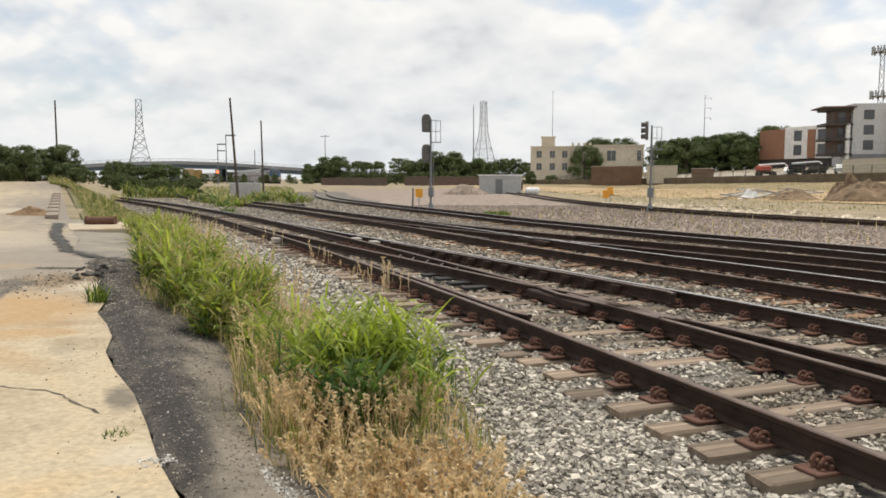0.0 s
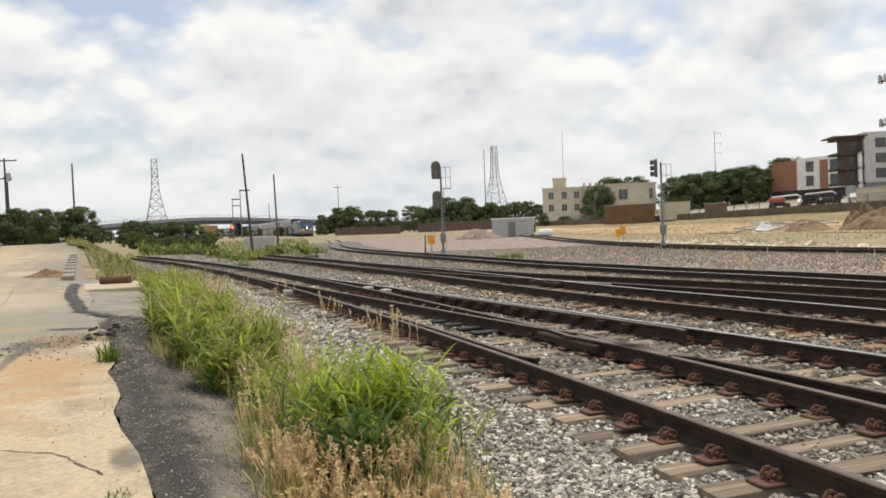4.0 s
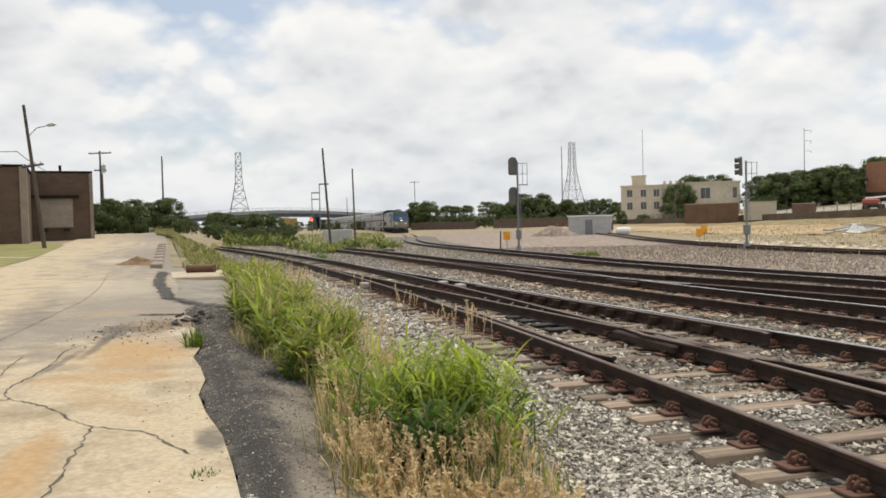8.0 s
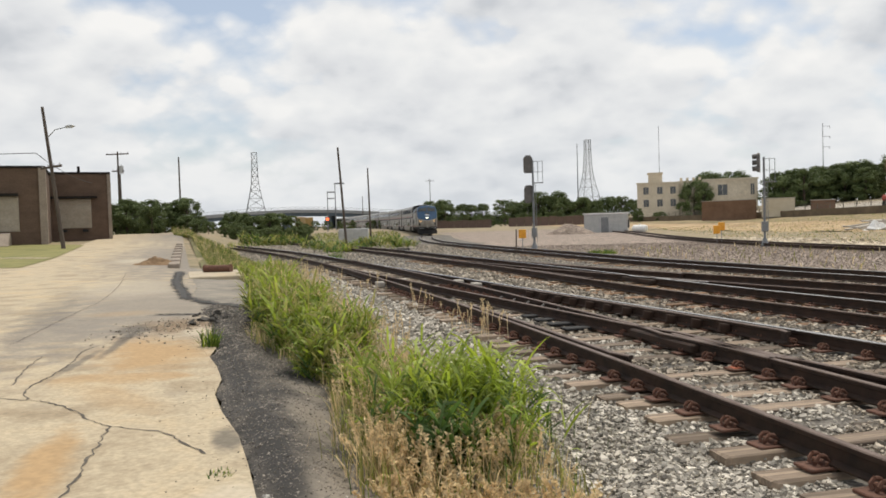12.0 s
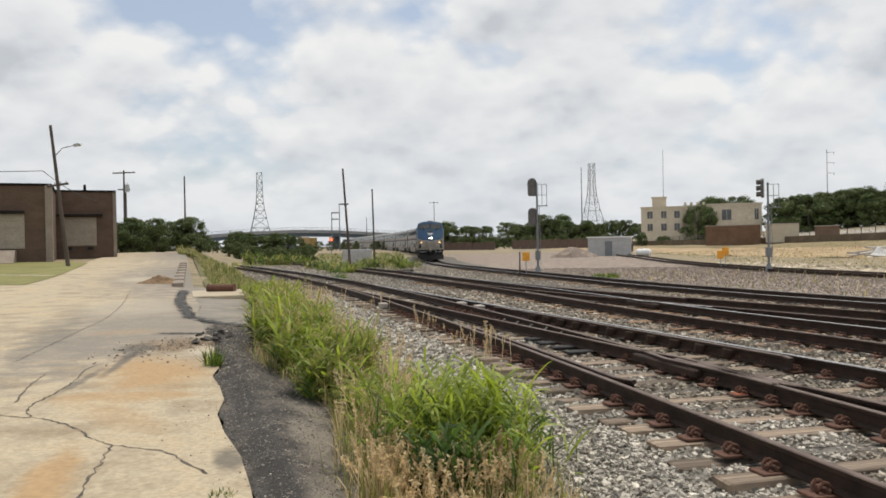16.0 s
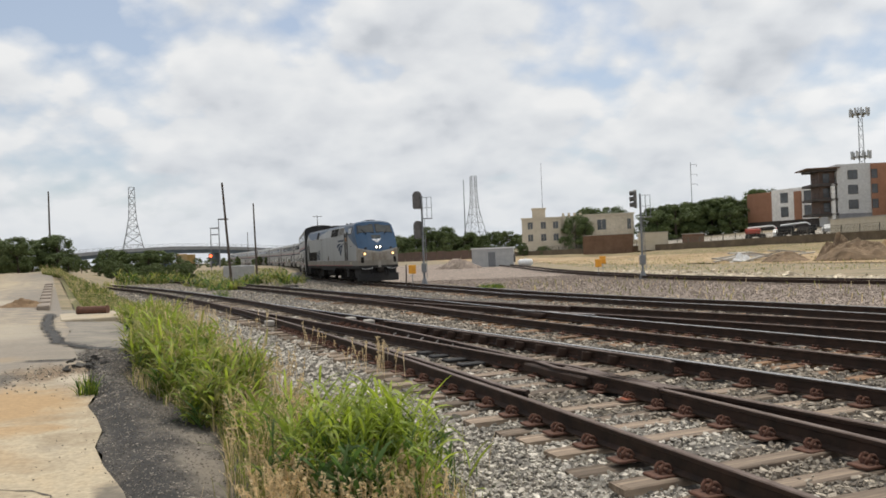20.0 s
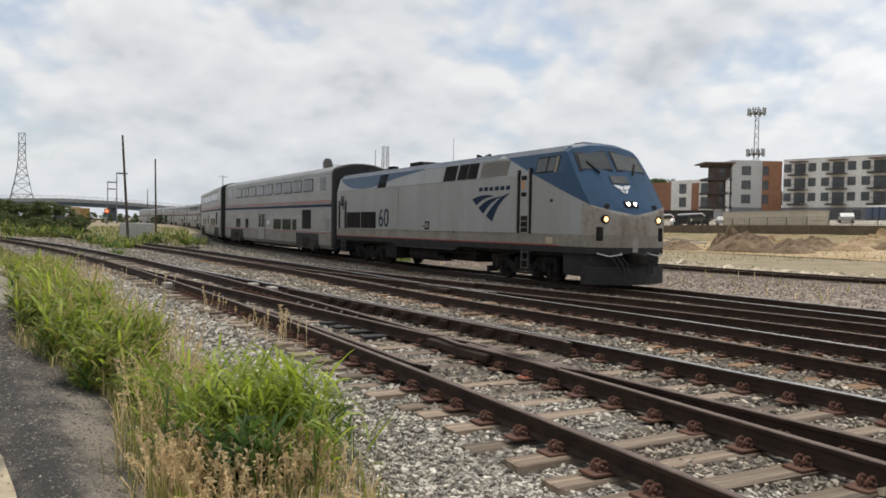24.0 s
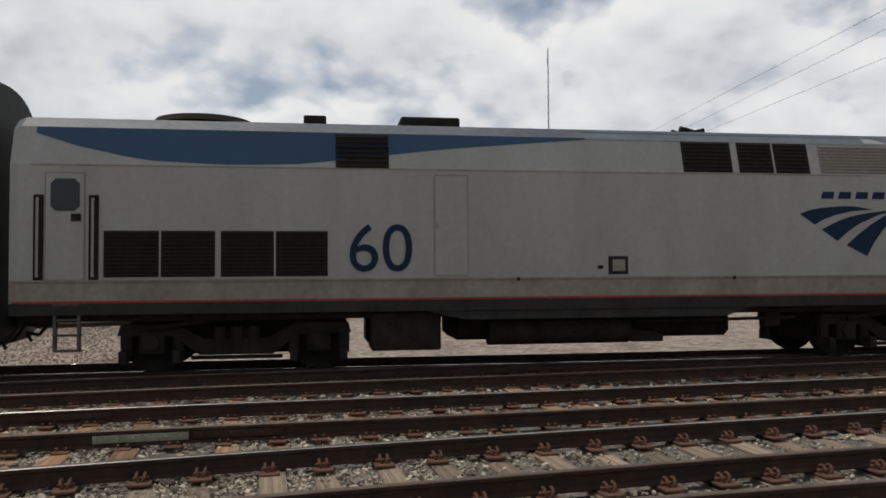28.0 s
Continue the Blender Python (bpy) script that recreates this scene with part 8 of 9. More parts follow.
def weeds():
    r = np.random.default_rng(21)
    G, B, D, O, S = M["grass_green"], M["grass_lime"], M["grass_dark"], M["grass_olive"], M["grass_dry"]
    turn = 0.42
    # tall clump nearest the camera: sunlit-toned broad blades over a darker, browner foot
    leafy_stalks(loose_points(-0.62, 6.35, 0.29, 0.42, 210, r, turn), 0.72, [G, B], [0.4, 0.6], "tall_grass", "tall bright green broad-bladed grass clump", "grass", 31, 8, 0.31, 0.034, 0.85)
    # inner blades take the dark colour to stand for shade inside the clump
    leafy_stalks(loose_points(-0.60, 6.2, 0.30, 0.44, 120, r, turn), 0.5, [D, G], [0.6, 0.4], "tall_grass", "inner grass blades coloured dark like shade in the clump", "grass", 35, 7, 0.34, 0.03, 0.7)
    blades(loose_points(-0.70, 6.0, 0.36, 0.55, 760, r, turn), 0.50, 0.012, 0.8, [O, S, D], [0.4, 0.4, 0.2], "undergrowth", "olive and straw blades at the foot of the clump", "grass", 33, 4)
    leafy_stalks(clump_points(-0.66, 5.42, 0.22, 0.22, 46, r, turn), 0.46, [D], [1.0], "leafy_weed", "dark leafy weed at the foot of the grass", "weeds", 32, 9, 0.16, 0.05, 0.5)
    tufts(clump_points(-0.66, 5.5, 0.55, 0.6, 260, r, turn), 0.42, 0.16, "seed_heads", "brown drooping seed heads at the foot of the clump", 36, 16)
    leafy_stalks(clump_points(-1.35, 7.0, 0.30, 0.55, 90, r, turn), 0.52, [O, G, S], [0.45, 0.3, 0.25], "tall_grass", "shorter mixed green and olive grass", "grass", 34, 6, 0.26, 0.02)
    # ragged run of clumps along the strip: along, aside, height, half-width, stalks
    for k, (y, dx, tall, wide, n) in enumerate(((8.2, 0.1, 0.42, 0.35, 60), (9.3, -0.15, 0.62, 0.42, 90), (10.2, 0.2, 0.86, 0.5, 130), (11.3, -0.2, 0.74, 0.45, 110), (12.4, 0.1, 0.98, 0.5, 130),
                                                (13.6, -0.25, 0.8, 0.5, 110), (14.8, 0.1, 1.05, 0.55, 120), (16.2, -0.2, 0.75, 0.5, 90), (17.6, 0.0, 0.95, 0.6, 100), (19.2, -0.3, 0.85, 0.6, 90),
                                                (21.0, 0.0, 1.0, 0.7, 90), (23.2, -0.2, 0.8, 0.7, 80), (25.5, 0.1, 0.9, 0.7, 70), (28.0, -0.1, 0.75, 0.8, 60))):
        x = -0.95 - 0.475 * (y - 6.0) + dx + 0.75 * float(smoothstep(16, 20, y))
        tall *= 0.84
        fat = 0.030 + 0.0014 * y
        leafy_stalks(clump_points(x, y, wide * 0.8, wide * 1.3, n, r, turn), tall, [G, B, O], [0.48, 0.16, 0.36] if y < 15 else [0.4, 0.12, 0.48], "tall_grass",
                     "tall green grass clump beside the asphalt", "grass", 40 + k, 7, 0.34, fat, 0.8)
        # lower blades are coloured dark for the shade low in each clump
        leafy_stalks(clump_points(x, y, wide, wide * 1.3, n // 2, r, turn), tall * 0.6, [D, O], [0.6, 0.4], "tall_grass", "lower grass blades coloured dark like shade low in the clump", "grass", 240 + k, 6, 0.34, fat, 0.7)
        tufts(clump_points(x + 0.25, y + 0.4, 0.7, 0.9, 40, r, turn), tall * 1.12, 0.2, "seed_heads", "straw-coloured airy seed heads above the grass", 140 + k, 16)
    # thin olive grass between and around the clumps
    for k, (lo, hi, n) in enumerate(((4.8, 9.5, 2600), (9.5, 20, 3200), (20, 36, 2600))):
        x, y = in_strip(n, lo, hi, weed_left, lambda y: -0.15 - 0.41 * (y - 6.0) + 0.1, r)
        blades(np.column_stack([x, y, ground_z(x, y) + 0.01]), 0.42, 0.010 + 0.0008 * lo, 0.8, [O, S, G], [0.40, 0.44, 0.16], "thin_grass", "thin olive and straw-coloured grass", "grass", 60 + k, 3)
    # dry straw at the front
    x, y = in_strip(2300, 2.2, 4.95, lambda y: asphalt_edge(y) + 0.22 + 0.12 * np.sin(9 * y), lambda y: 1.05 - 0.24 * y + 0.35, r)
    P = np.column_stack([x, y, ground_z(x, y) + 0.01])
    blades(P, 0.17, 0.007, 1.1, [S, O, G], [0.66, 0.22, 0.12], "dry_grass", "dry straw-coloured bunch grass", "grass", 71, 3)
    tufts(P[:800], 0.25, 0.20, "seed_heads", "dry drooping grass seed heads", 72, 20)
    x, y = in_strip(200, 5.2, 9.0, lambda y: asphalt_edge(y) + 0.3, lambda y: -0.2 - 0.40 * (y - 6.0), r)
    tufts(np.column_stack([x, y, ground_z(x, y)]), 0.5, 0.18, "seed_heads", "dry drooping grass seed heads", 73, 16)
    # rusty stalks beside the near rail
    y = np.concatenate([r.normal(12.2, 0.7, 26), r.normal(15.6, 0.3, 9), r.normal(20.5, 0.6, 9)])
    x = x_on(near_track, y) - 0.45 + r.normal(0, 0.18, len(y))
    tufts(np.column_stack([x, y, 0 * x - 0.25]), 0.5, 0.1, "dry_stalks", "rust-brown dry stalks beside the rail", 74)
    # overgrown verge farther along, and short weeds across the yard
    for k, (lo, hi, n, hgt) in enumerate(((24, 45, 11000, 0.42), (45, 90, 9000, 0.7), (90, 170, 4500, 1.2))):
        x, y = in_strip(n, lo, hi, lambda y: np.where(y < 33, weed_left(y), road_edge(y) + 1.0), lambda y: x_on(near_track, np.minimum(y, 78)) - 2.2 - np.maximum(y - 78, 0) * 0.5, r)
        blades(np.column_stack([x, y, ground_z(x, y)]), hgt, 0.016 + 0.0009 * lo, 0.9, [O, S, G, D], [0.34, 0.24, 0.08, 0.34], "verge_weeds", "overgrown olive and brown verge weeds", "weeds", 80 + k, 3)
    x, y = in_strip(4200, 60, 150, lambda y: x_on(main_line, y) - 20, lambda y: x_on(main_line, y) - 4, r)
    blades(np.column_stack([x, y, ground_z(x, y)]), 0.55, 0.08, 0.8, [G, O, D], [0.15, 0.45, 0.4], "yard_weeds", "green weeds along the main line", "weeds", 90, 3)
    x, y = in_strip(3200, 2, 120, lambda y: x_on(siding, y) + 3.2, lambda y: x_on(siding, y) + 34, r)
    blades(np.column_stack([x, y, ground_z(x, y) + 0.04]), 0.15, 0.018, 1.0, [S, O], [0.4, 0.6], "field_grass", "sparse dry field grass", "grass", 91, 3)
    x, y = in_strip(9000, 50, 125, lambda y: np.full_like(y, 16.0), lambda y: 70 - 0.1 * y, r)
    blades(np.column_stack([x, y, ground_z(x, y) + 0.08]), 0.20, 0.06, 1.0, [O, S, D], [0.5, 0.25, 0.25], "bank_grass", "olive grass on the low bank", "grass", 92, 3)
    x, y = in_strip(420, 20, 50, lambda y: x_on(main_line, y) + 2, lambda y: x_on(siding, y), r)
    blades(np.column_stack([x, y, rail_z(y) - 0.25]), 0.35, 0.05, 0.9, [O, S], [0.6, 0.4], "gravel_weeds", "scattered weeds in the gravel", "weeds", 93, 3)
    for cx, cy, rx, n, hgt, nm in ((3.0, 43.4, 0.75, 700, 0.42, "low_bush"), (-2.28, 5.29, 0.09, 90, 0.13, "grass_tuft"), (-5.03, 11.2, 0.13, 110, 0.42, "weed_tuft"),
                                   (-11.0, 40.0, 0.35, 160, 0.95, "weed_tuft"), (-2.0, 9.0, 0.15, 60, 0.2, "weed_tuft")):
        blades(clump_points(cx, cy, rx, rx, n, r), hgt, 0.02 + 0.03 * rx, 0.9, [D, G], [0.6, 0.4], nm, "small green weed tuft growing from a crack" if rx < 0.5 else "low dark green bush", "weeds", int(cx * 10) + 300, 3)


weeds()

# ---- trees ----
M["leaf"] = material("tree_leaves", [(0.062, 0.092, 0.026), (0.120, 0.155, 0.048)], 0.35, 0.8, vary=0.25, island=True)
M["bark"] = material("tree_bark", [(0.06, 0.045, 0.035), (0.11, 0.085, 0.065)], 3, 0.9)


def tree_meshes(seed, wide=1.0):
    """Trunk and leafy crown of a tree about 10 m high, built of clumps of small leaves."""
    r = np.random.default_rng(seed)
    V, F = [], []
    clumps = []
    for k in range(58):
        a, h = r.uniform(0, 6.283), r.uniform(0.03, 0.92)
        rad = 3.6 * wide * math.sqrt(max(0.03, 1 - (1.45 * h - 0.52) ** 2 / 0.72)) * math.sqrt(r.uniform(0.15, 1.0))
        clumps.append((rad * math.cos(a), rad * math.sin(a), 10 * h, r.uniform(0.8, 1.5)))
    pts, nr = [], []
    for cx, cy, cz, cr in clumps:
        n = 120
        d = r.normal(0, 1, (n, 3))
        d /= np.linalg.norm(d, axis=1)[:, None]
        pts.append(np.array([cx, cy, cz]) + d * cr * r.uniform(0.55, 1.05, (n, 1)) * np.array([1, 1, 0.75]))
        nr.append(d)
    P, D = np.vstack(pts), np.vstack(nr)
    P[:, 2] *= 9.8 / P[:, 2].max()
    n = len(P)
    u = np.cross(D + r.normal(0, 0.5, (n, 3)), r.normal(0, 1, (n, 3)))
    u /= np.linalg.norm(u, axis=1)[:, None]
    v = np.cross(D, u)
    v /= np.linalg.norm(v, axis=1)[:, None] + 1e-6
    s = r.uniform(0.13, 0.27, (n, 1))
    quad = np.stack([P - u * s, P + v * s * 0.6, P + u * s, P - v * s * 0.6], 1)
    me = bpy.data.meshes.new("crown")
    me.from_pydata(quad.reshape(-1, 3).tolist(), [], np.arange(n * 4).reshape(-1, 4).tolist())
    me.materials.append(M["leaf"])
    bm = bmesh.new()
    tube(bm, (0, 0, -0.5), (0.15, 0, 3.2), 0.32, 0.22, seg=9)
    tube(bm, (0.15, 0, 3.2), (0.0, 0.2, 7.5), 0.22, 0.07, seg=7)
    for k in range(7):
        a = 2.4 * k + r.uniform(0, 0.6)
        z = 2.4 + 0.55 * k
        tube(bm, (0.1, 0, z), (2.4 * math.cos(a), 2.4 * math.sin(a), z + 1.9), 0.12, 0.03, seg=6)
    return mesh_of(bm, "trunk", M["bark"]), me


TREES = [tree_meshes(k, w) for k, w in ((1, 1.0), (2, 1.25), (3, 0.85), (4, 1.1))]


def tree(x, y, h, k, wide=1.0, label="leafy dark green tree at the edge of the yard"):
    t = empty("tree", pose(x, y, gz(x, y), 0, 0, (37 * k * 1.7) % 360) @ Matrix.Diagonal((h / 10 * wide, h / 10 * wide, h / 10, 1)), label, "tree", "trees")
    for nm, me in zip(("trunk", "crown"), TREES[k % 4]):
        o = new(nm, me)
        o.parent = t


tr_rng = random.Random(3)


def polar(az, d):
    return d * math.sin(radians(az)), d * math.cos(radians(az))


# az (degrees right of the first view), distance, height
for az0, az1, n, d0, d1, h0, h1 in ((-31.0, -27.8, 4, 100, 108, 3.8, 4.7), (-24.5, -17.0, 11, 86, 108, 1.5, 2.3), (-30.6, -28.9, 2, 118, 122, 4.2, 5.2), (-29.1, -27.7, 3, 112, 118, 2.2, 2.9), (-27.4, -25.6, 3, 107, 112, 4.2, 4.8), (-26.2, -24.9, 2, 98, 103, 1.8, 2.4),
                                    (-23.0, -18.6, 9, 135, 142, 3.8, 4.7), (-10.2, -8.5, 3, 245, 255, 5.4, 6.8), (-8.7, -7.1, 3, 245, 255, 7.0, 8.8), (-6.5, -4.6, 3, 260, 268, 6.0, 7.8),
                                    (-3.3, -0.9, 5, 230, 240, 6.0, 8.2), (-0.8, 1.0, 3, 228, 234, 8.4, 10.2), (1.0, 6.2, 9, 230, 240, 6.4, 9.0), (10.4, 13.1, 4, 228, 236, 10.5, 12.4),
                                    (15.3, 17.4, 5, 196, 204, 7.5, 9.6), (17.3, 21.6, 10, 194, 206, 7.0, 9.6), (22.0, 23.5, 2, 225, 235, 11.0, 12.0), (-25.0, -18.6, 12, 120, 150, 1.6, 2.8), (-18.0, -9.5, 12, 190, 230, 1.8, 3.2), (-7.0, 9.0, 14, 176, 186, 2.0, 3.4), (-34, -31, 3, 115, 125, 3.6, 4.6),
                                    (24, 31, 6, 250, 270, 9, 11)):
    for k in range(n):
        az = az0 + (az1 - az0) * (k + tr_rng.uniform(0.1, 0.9)) / n
        x, y = polar(az, tr_rng.uniform(d0, d1))
        tree(x, y, tr_rng.uniform(h0, h1), tr_rng.randrange(97), tr_rng.uniform(1.0, 1.3))
# ivy over the middle of the cream building
tree(36.0, 199.5, 9.6, 5, 0.9, "dense ivy and creeper over the building wall")
tree(38.5, 199.0, 8.6, 6, 0.8, "dense ivy and creeper over the building wall")
r_sh = np.random.default_rng(88)
for k, (az, d, h) in enumerate(((-10.6, 66, 1.0), (-13.2, 70, 1.2), (-14.4, 62, 1.0), (-16.0, 58, 0.9), (-17.0, 64, 1.1), (-15.2, 52, 0.8), (-18.6, 75, 1.6), (-20.2, 80, 1.7), (-21.5, 84, 1.6),
                                (-19.2, 92, 1.8), (-11.4, 84, 0.9), (-14.0, 90, 1.0))):
    x, y = polar(az, d)
    leafy_stalks(clump_points(x, y, 1.2, 1.2, 42, r_sh), h * 0.65, [M["grass_dark"], M["grass_green"], M["grass_olive"]], [0.5, 0.12, 0.38], "weed_clump", "dense green weeds beside the curving track", "weeds", 500 + k, 7, 0.6, 0.13, 0.7)

# ---- road surface details ----
M["crack"] = material("dark_crack_fill", [(0.07, 0.06, 0.05), (0.14, 0.12, 0.095)], 6, 0.95)
M["white_dust"] = material("chalky_white_streak", [(0.42, 0.40, 0.36), (0.58, 0.56, 0.52)], 5, 0.95)
M["mud"] = material("brown_mud", [(0.16, 0.10, 0.055), (0.27, 0.18, 0.10)], 3, 0.95, bump=0.02)
M["lawn"] = material("mown_lawn", [(0.15, 0.15, 0.04), (0.26, 0.235, 0.08)], 0.8, 0.9, detail_scale=9)


def surface_line(name, pts, w, mat, lift, label, seed, category="crack", jag=1.3):
    """A ragged strip lying on the road."""
    r = random.Random(seed)
    C = curve_through(pts, 0.07)
    t = np.gradient(C, axis=0)
    t /= np.linalg.norm(t, axis=1)[:, None] + 1e-9
    n = np.stack([-t[:, 1], t[:, 0]], 1)
    V, F = [], []
    for k, (p, q) in enumerate(zip(C, n)):
        jog = r.uniform(-jag, jag) * w
        hw = w * r.uniform(0.15, 1.0) * (0.2 if k in (0, len(C) - 1) else 1)
        for s in (-1, 1):
            a = p + q * (s * hw + jog)
            V.append((a[0], a[1], gz(a[0], a[1]) + lift))
    for k in range(len(C) - 1):
        F.append((2 * k, 2 * k + 1, 2 * k + 3, 2 * k + 2))
    o = raw(name, V, F, mat)
    return tagged(o, label, category, kind="structure")


ROAD_TOP = 0.10
M["apron"] = material("dusty_grey_apron", [(0.16, 0.147, 0.126), (0.24, 0.216, 0.18), (0.31, 0.272, 0.215)], 1.1, 0.95, bump=0.01, detail_scale=24)
M["pitch"] = material("black_tar_seam", [(0.028, 0.027, 0.026), (0.06, 0.056, 0.05)], 7, 0.85, bump=0.01)
ys_p = np.linspace(16.2, 32.5, 50)
ribbon("apron", along(ys_p, lambda y: road_edge(y) - 0.02), along(ys_p, lambda y: weed_left(y) + 0.6), lambda x, y: ground_z(x, y) + 0.085, M["apron"],
       "dusty grey asphalt apron beside the culvert", "apron", nx=10, noise_amp=0.02)
surface_line("tar_seam", [(-14.7, 29.8), (-13.2, 26.5), (-11.7, 23.5), (-10.4, 21.2), (-9.3, 19.1)], 0.26, M["pitch"], ROAD_TOP + 0.012, "black tar seam between road and apron", 31, "tar seam", 0.25)
surface_line("tar_seam", [(-9.3, 19.2), (-8.5, 18.4), (-7.7, 17.7), (-6.9, 17.2), (-6.3, 16.2), (-6.0, 15.2)], 0.30, M["pitch"], ROAD_TOP + 0.016, "black tar seam in front of the apron", 32, "tar seam", 0.4)
surface_line("tar_seam", [(-8.2, 15.4), (-7.6, 15.5), (-7.0, 15.45)], 0.07, M["pitch"], ROAD_TOP + 0.012, "short black tar smear on the concrete", 33, "tar seam", 0.4)
CRACKS = [[(-6.6, 7.8), (-5.63, 7.55), (-5.17, 7.45), (-4.62, 7.1), (-4.12, 6.68), (-3.88, 6.55), (-3.58, 6.46), (-3.26, 6.36), (-3.03, 6.15), (-2.61, 5.77)],
          [(-3.88, 6.55), (-3.71, 6.13), (-3.49, 5.59), (-3.33, 5.2), (-3.18, 4.8), (-2.9, 3.8)], [(-5.4, 7.5), (-5.75, 7.99), (-6.06, 8.95), (-6.33, 9.72), (-6.83, 10.9), (-6.76, 11.72), (-7.2, 13.0)],
          [(-8.38, 11.25), (-9.15, 13.18), (-10.2, 15.84), (-11.12, 18.23), (-13.2, 22.6), (-16.17, 28.22)], [(-6.1, 8.2), (-6.7, 9.3), (-7.1, 10.2)],
          [(-12, 13), (-9.6, 14.1), (-7.6, 15.2)], [(-16, 18), (-12.1, 21.4), (-9.4, 24)]]
for k, c in enumerate(CRACKS):
    surface_line("crack", c, 0.016 if k < 3 else 0.013, M["crack"], ROAD_TOP + 0.005, "ragged dark crack in the concrete", 20 + k)
r_c = np.random.default_rng(71)
t_c = r_c.uniform(0, 1, 900)
x_c = np.interp(t_c, [0, 0.4, 1], [-1.9, -1.43, -0.8]) + r_c.normal(0, 0.05, 900)
y_c = np.interp(t_c, [0, 0.4, 1], [4.75, 5.0, 4.2]) + r_c.normal(0, 0.05, 900)
stones("chalk_crumbs", np.column_stack([x_c, y_c, ground_z(x_c, y_c) + 0.10]), r_c.uniform(0.004, 0.013, 900), M["white_dust"], "crumbled white chalky stone over the asphalt", "chalk crumbs", seed=72)
rr = np.random.default_rng(8)
n = 420
px = np.concatenate([-5.75 + rr.normal(0, 0.36, n), -6.7 + rr.normal(0, 0.5, n)])
py = np.concatenate([14.7 + rr.normal(0, 0.40, n), 13.5 + rr.normal(0, 0.8, n)])
M["grit_stone"] = material("asphalt_grit", [(0.09, 0.08, 0.07), (0.34, 0.30, 0.25)], 9, 0.95, vary=0.6, island=True)
M["chunk"] = material("asphalt_chunks", [(0.035, 0.033, 0.03), (0.09, 0.085, 0.075)], 5, 0.95, vary=0.4, island=True)
stones("asphalt_rubble", np.column_stack([px[:n], py[:n], ground_z(px[:n], py[:n]) + 0.12 + abs(rr.normal(0, 0.06, n))]), rr.uniform(0.02, 0.10, n), M["chunk"],
       "broken black asphalt chunks at the road edge", "rubble", squash=0.38, seed=15)
stones("loose_rubble", np.column_stack([px[n:], py[n:], ground_z(px[n:], py[n:]) + 0.11]), rr.uniform(0.006, 0.022, n), M["tan_stone"],
       "small loose rubble in the broken patch", "rubble", seed=16)
n = 420
py = rr.uniform(2, 14, n)
px = road_edge(py) + rr.normal(0.1, 0.45, n)
stones("grit", np.column_stack([px, py, ground_z(px, py) + 0.105]), rr.uniform(0.003, 0.009, n), M["chunk"], "loose grit along the asphalt edge", "grit", seed=18)
n = 14000
py = 2 + 15 * rr.uniform(0, 1, n) ** 1.5
px = road_edge(py) + (asphalt_edge(py) + 0.3 - road_edge(py)) * rr.uniform(0.0, 1.0, n)
stones("asphalt_grit", np.column_stack([px, py, asphalt_z(px, py) + np.array([noise.noise(Vector((a * 1.7, b * 1.7, 0.3))) for a, b in zip(px, py)]) * 0.03]), (0.003 + 0.0007 * py) * rr.uniform(0.6, 1.5, n),
       M["grit_stone"], "fine dark and pale grit over the crumbled asphalt", "grit", seed=19)
hm = mound("mud_mound", -17.9, 33.6, 2.6, 2.0, 0.34, M["mud"], "low brown mud heap on the road", 12.5, 0.5, 30)
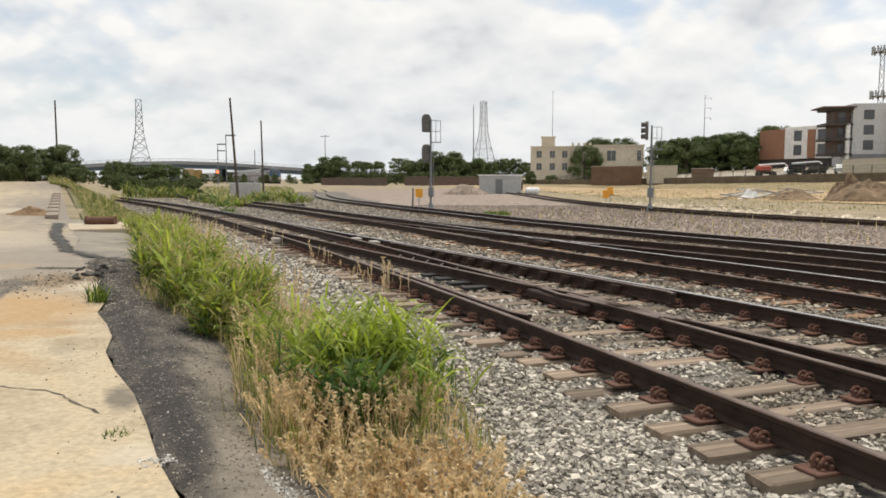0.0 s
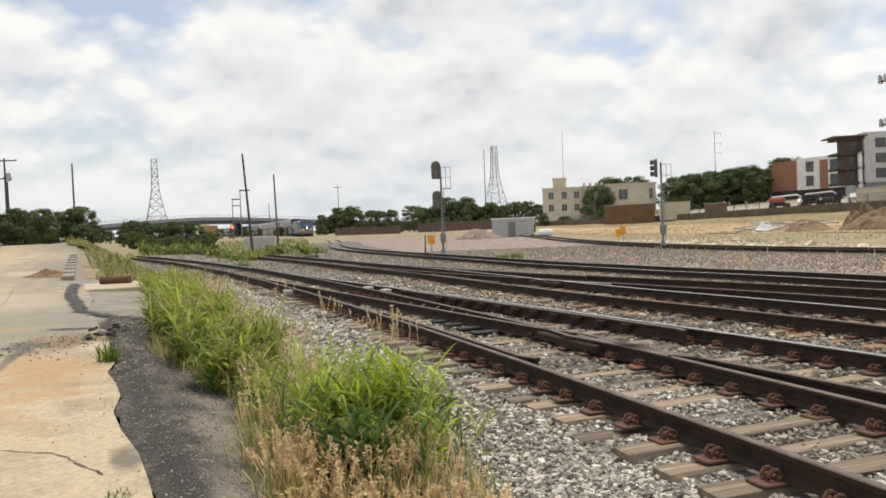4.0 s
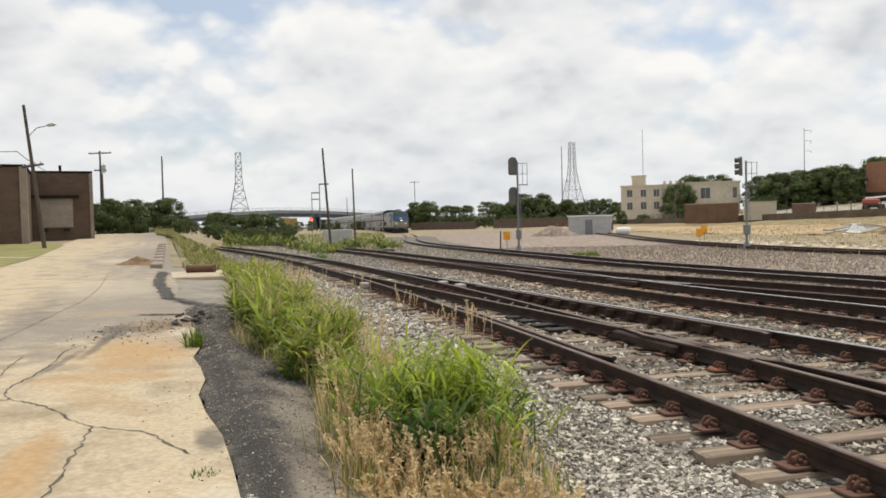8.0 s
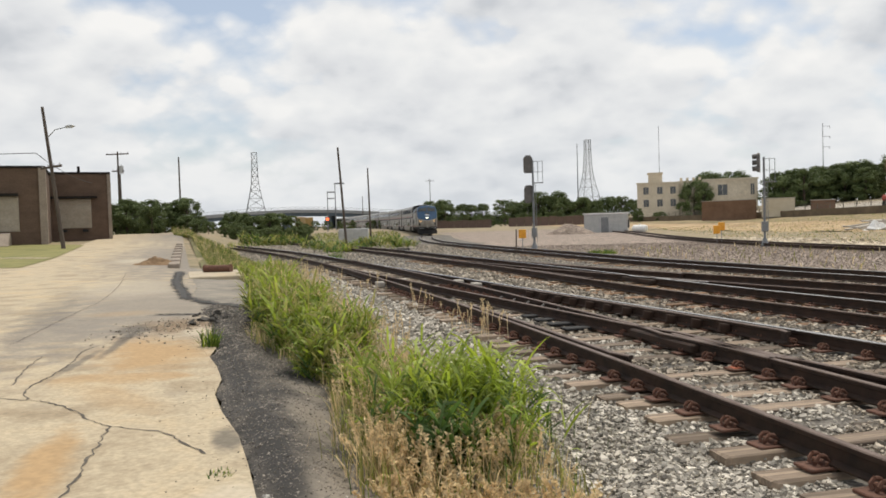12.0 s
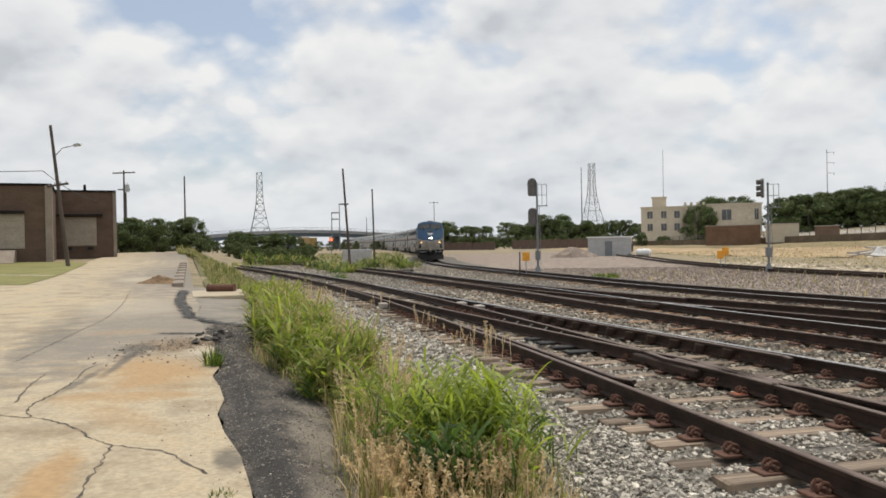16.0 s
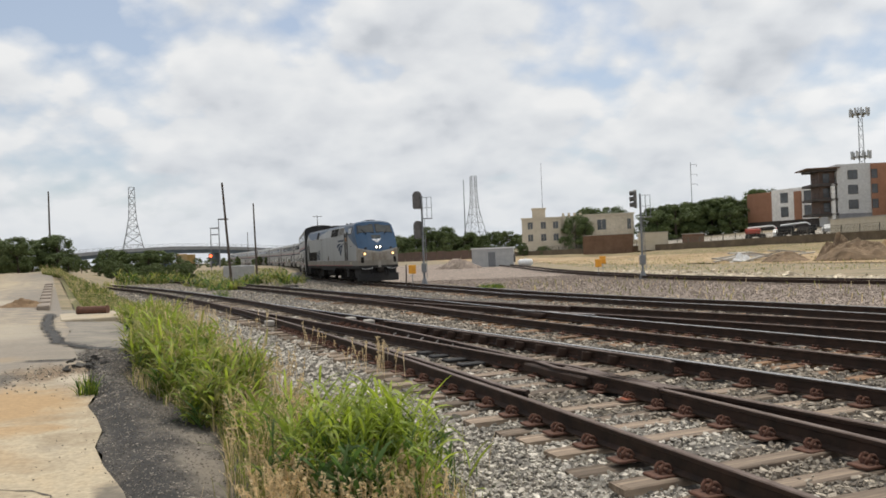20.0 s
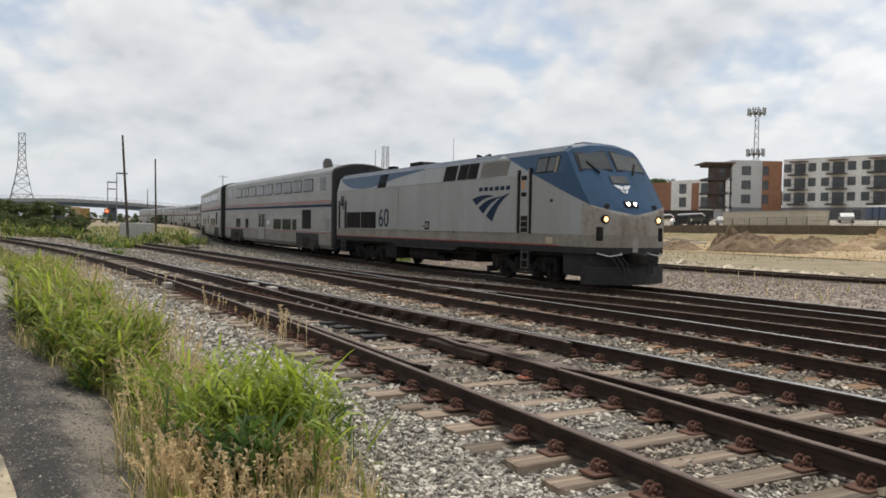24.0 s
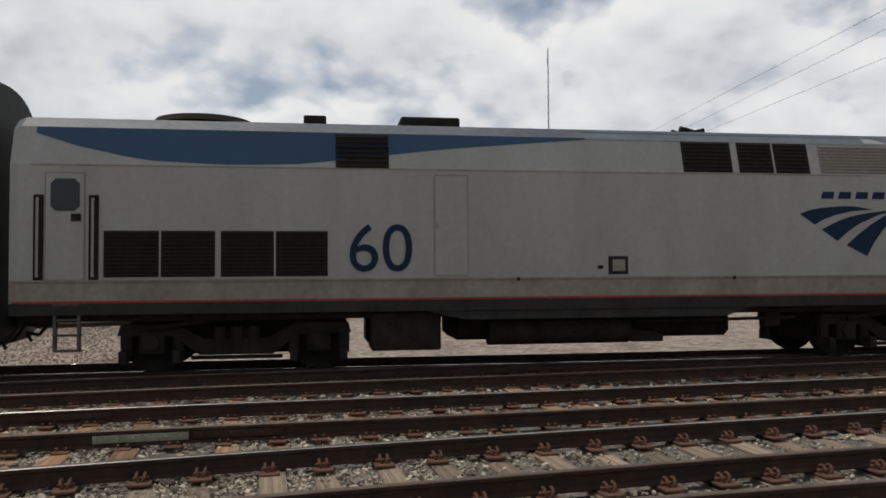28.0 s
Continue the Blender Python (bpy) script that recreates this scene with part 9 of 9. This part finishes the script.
# culvert with a rusty pipe and a pale headwall
cul = empty("culvert", pose(-12.7, 28.6, gz(-12.7, 28.6) + 0.05, 0, 0, 26.5), "short rusty culvert pipe on a pale concrete slab", "culvert")
part("headwall", boxes((-1.0, 1.05, -2.0, 2.1, -0.1, 0.14), bevel=0.03), M["concrete"], cul)
bm = bmesh.new()
tube(bm, (-0.35, 1.05, 0.27), (0.62, 0.62, 0.27), 0.15, seg=14)
tube(bm, (-0.37, 1.06, 0.27), (-0.33, 1.04, 0.27), 0.18, seg=14)
tube(bm, (0.60, 0.63, 0.27), (0.64, 0.61, 0.27), 0.18, seg=14)
part("pipe", bm, M["plate"], cul)
# raised kerb that carries on beyond the slab, broken into cast lengths
kerb = empty("kerb", Matrix.Identity(4), "worn tan concrete kerb along the far road edge", "kerb", kind="structure")
for k in range(8):
    y0k = 31.6 + k * 2.9
    xk = float(-0.62 - 0.484 * y0k)
    o = part("kerb_stone", boxes((-0.24, 0.24, 0, 3.16, -0.1, 0.16), bevel=0.03), M["wh_trim"], kerb)
    o.matrix_basis = pose(xk, y0k, gz(xk, y0k) + 0.13, 0, 0, 25.8)
ys_l = np.linspace(31.8, 57.5, 20)
lawn = ribbon("lawn", along(ys_l, lambda y: -58 + 0.25 * y), along(ys_l, lambda y: np.interp(y, [31.8, 38.5, 55.9, 57.5], [-23.3, -26.3, -35.4, -42.0])),
              lambda x, y: ground_z(x, y) + 0.12, M["lawn"], "short mown lawn in front of the warehouse", "lawn", nx=10)
walkway = surface_line("footpath", [(-46, 37), (-37, 38.6), (-30, 39.3), (-26.6, 38.8)], 0.55, M["concrete"], 0.14, "narrow pale concrete footpath across the lawn", 77, "footpath", 0.0)
for k in range(2):
    x, y = (-10.9, 56.7) if k == 0 else (-10.2, 56.9)
    o = stones("dark_lump", np.array([[x, y, gz(x, y) + 0.08]]), np.array([0.42]), M["chunk"], "dark heap of old ties beside the ballast", "lump", squash=0.5, seed=60 + k)

# ---- what moves ----


def motions():
    ts = [k * 0.5 for k in range(57)]
    walk(locomotive, [(t, riding(nose_s(t), 3.9, 17.0)) for t in ts])
    for k, c in enumerate(cars):
        walk(c, [(t, car_pose(t, k)) for t in ts])
    fine = [k / 15 for k in range(421)]
    for w, ax, r in turning_loco:
        base = nose_s(0)
        walk(w, [(t, Matrix.Translation((ax, 0, r)) @ Matrix.Rotation((nose_s(t) - base) / r, 4, 'Y')) for t in fine])


motions()
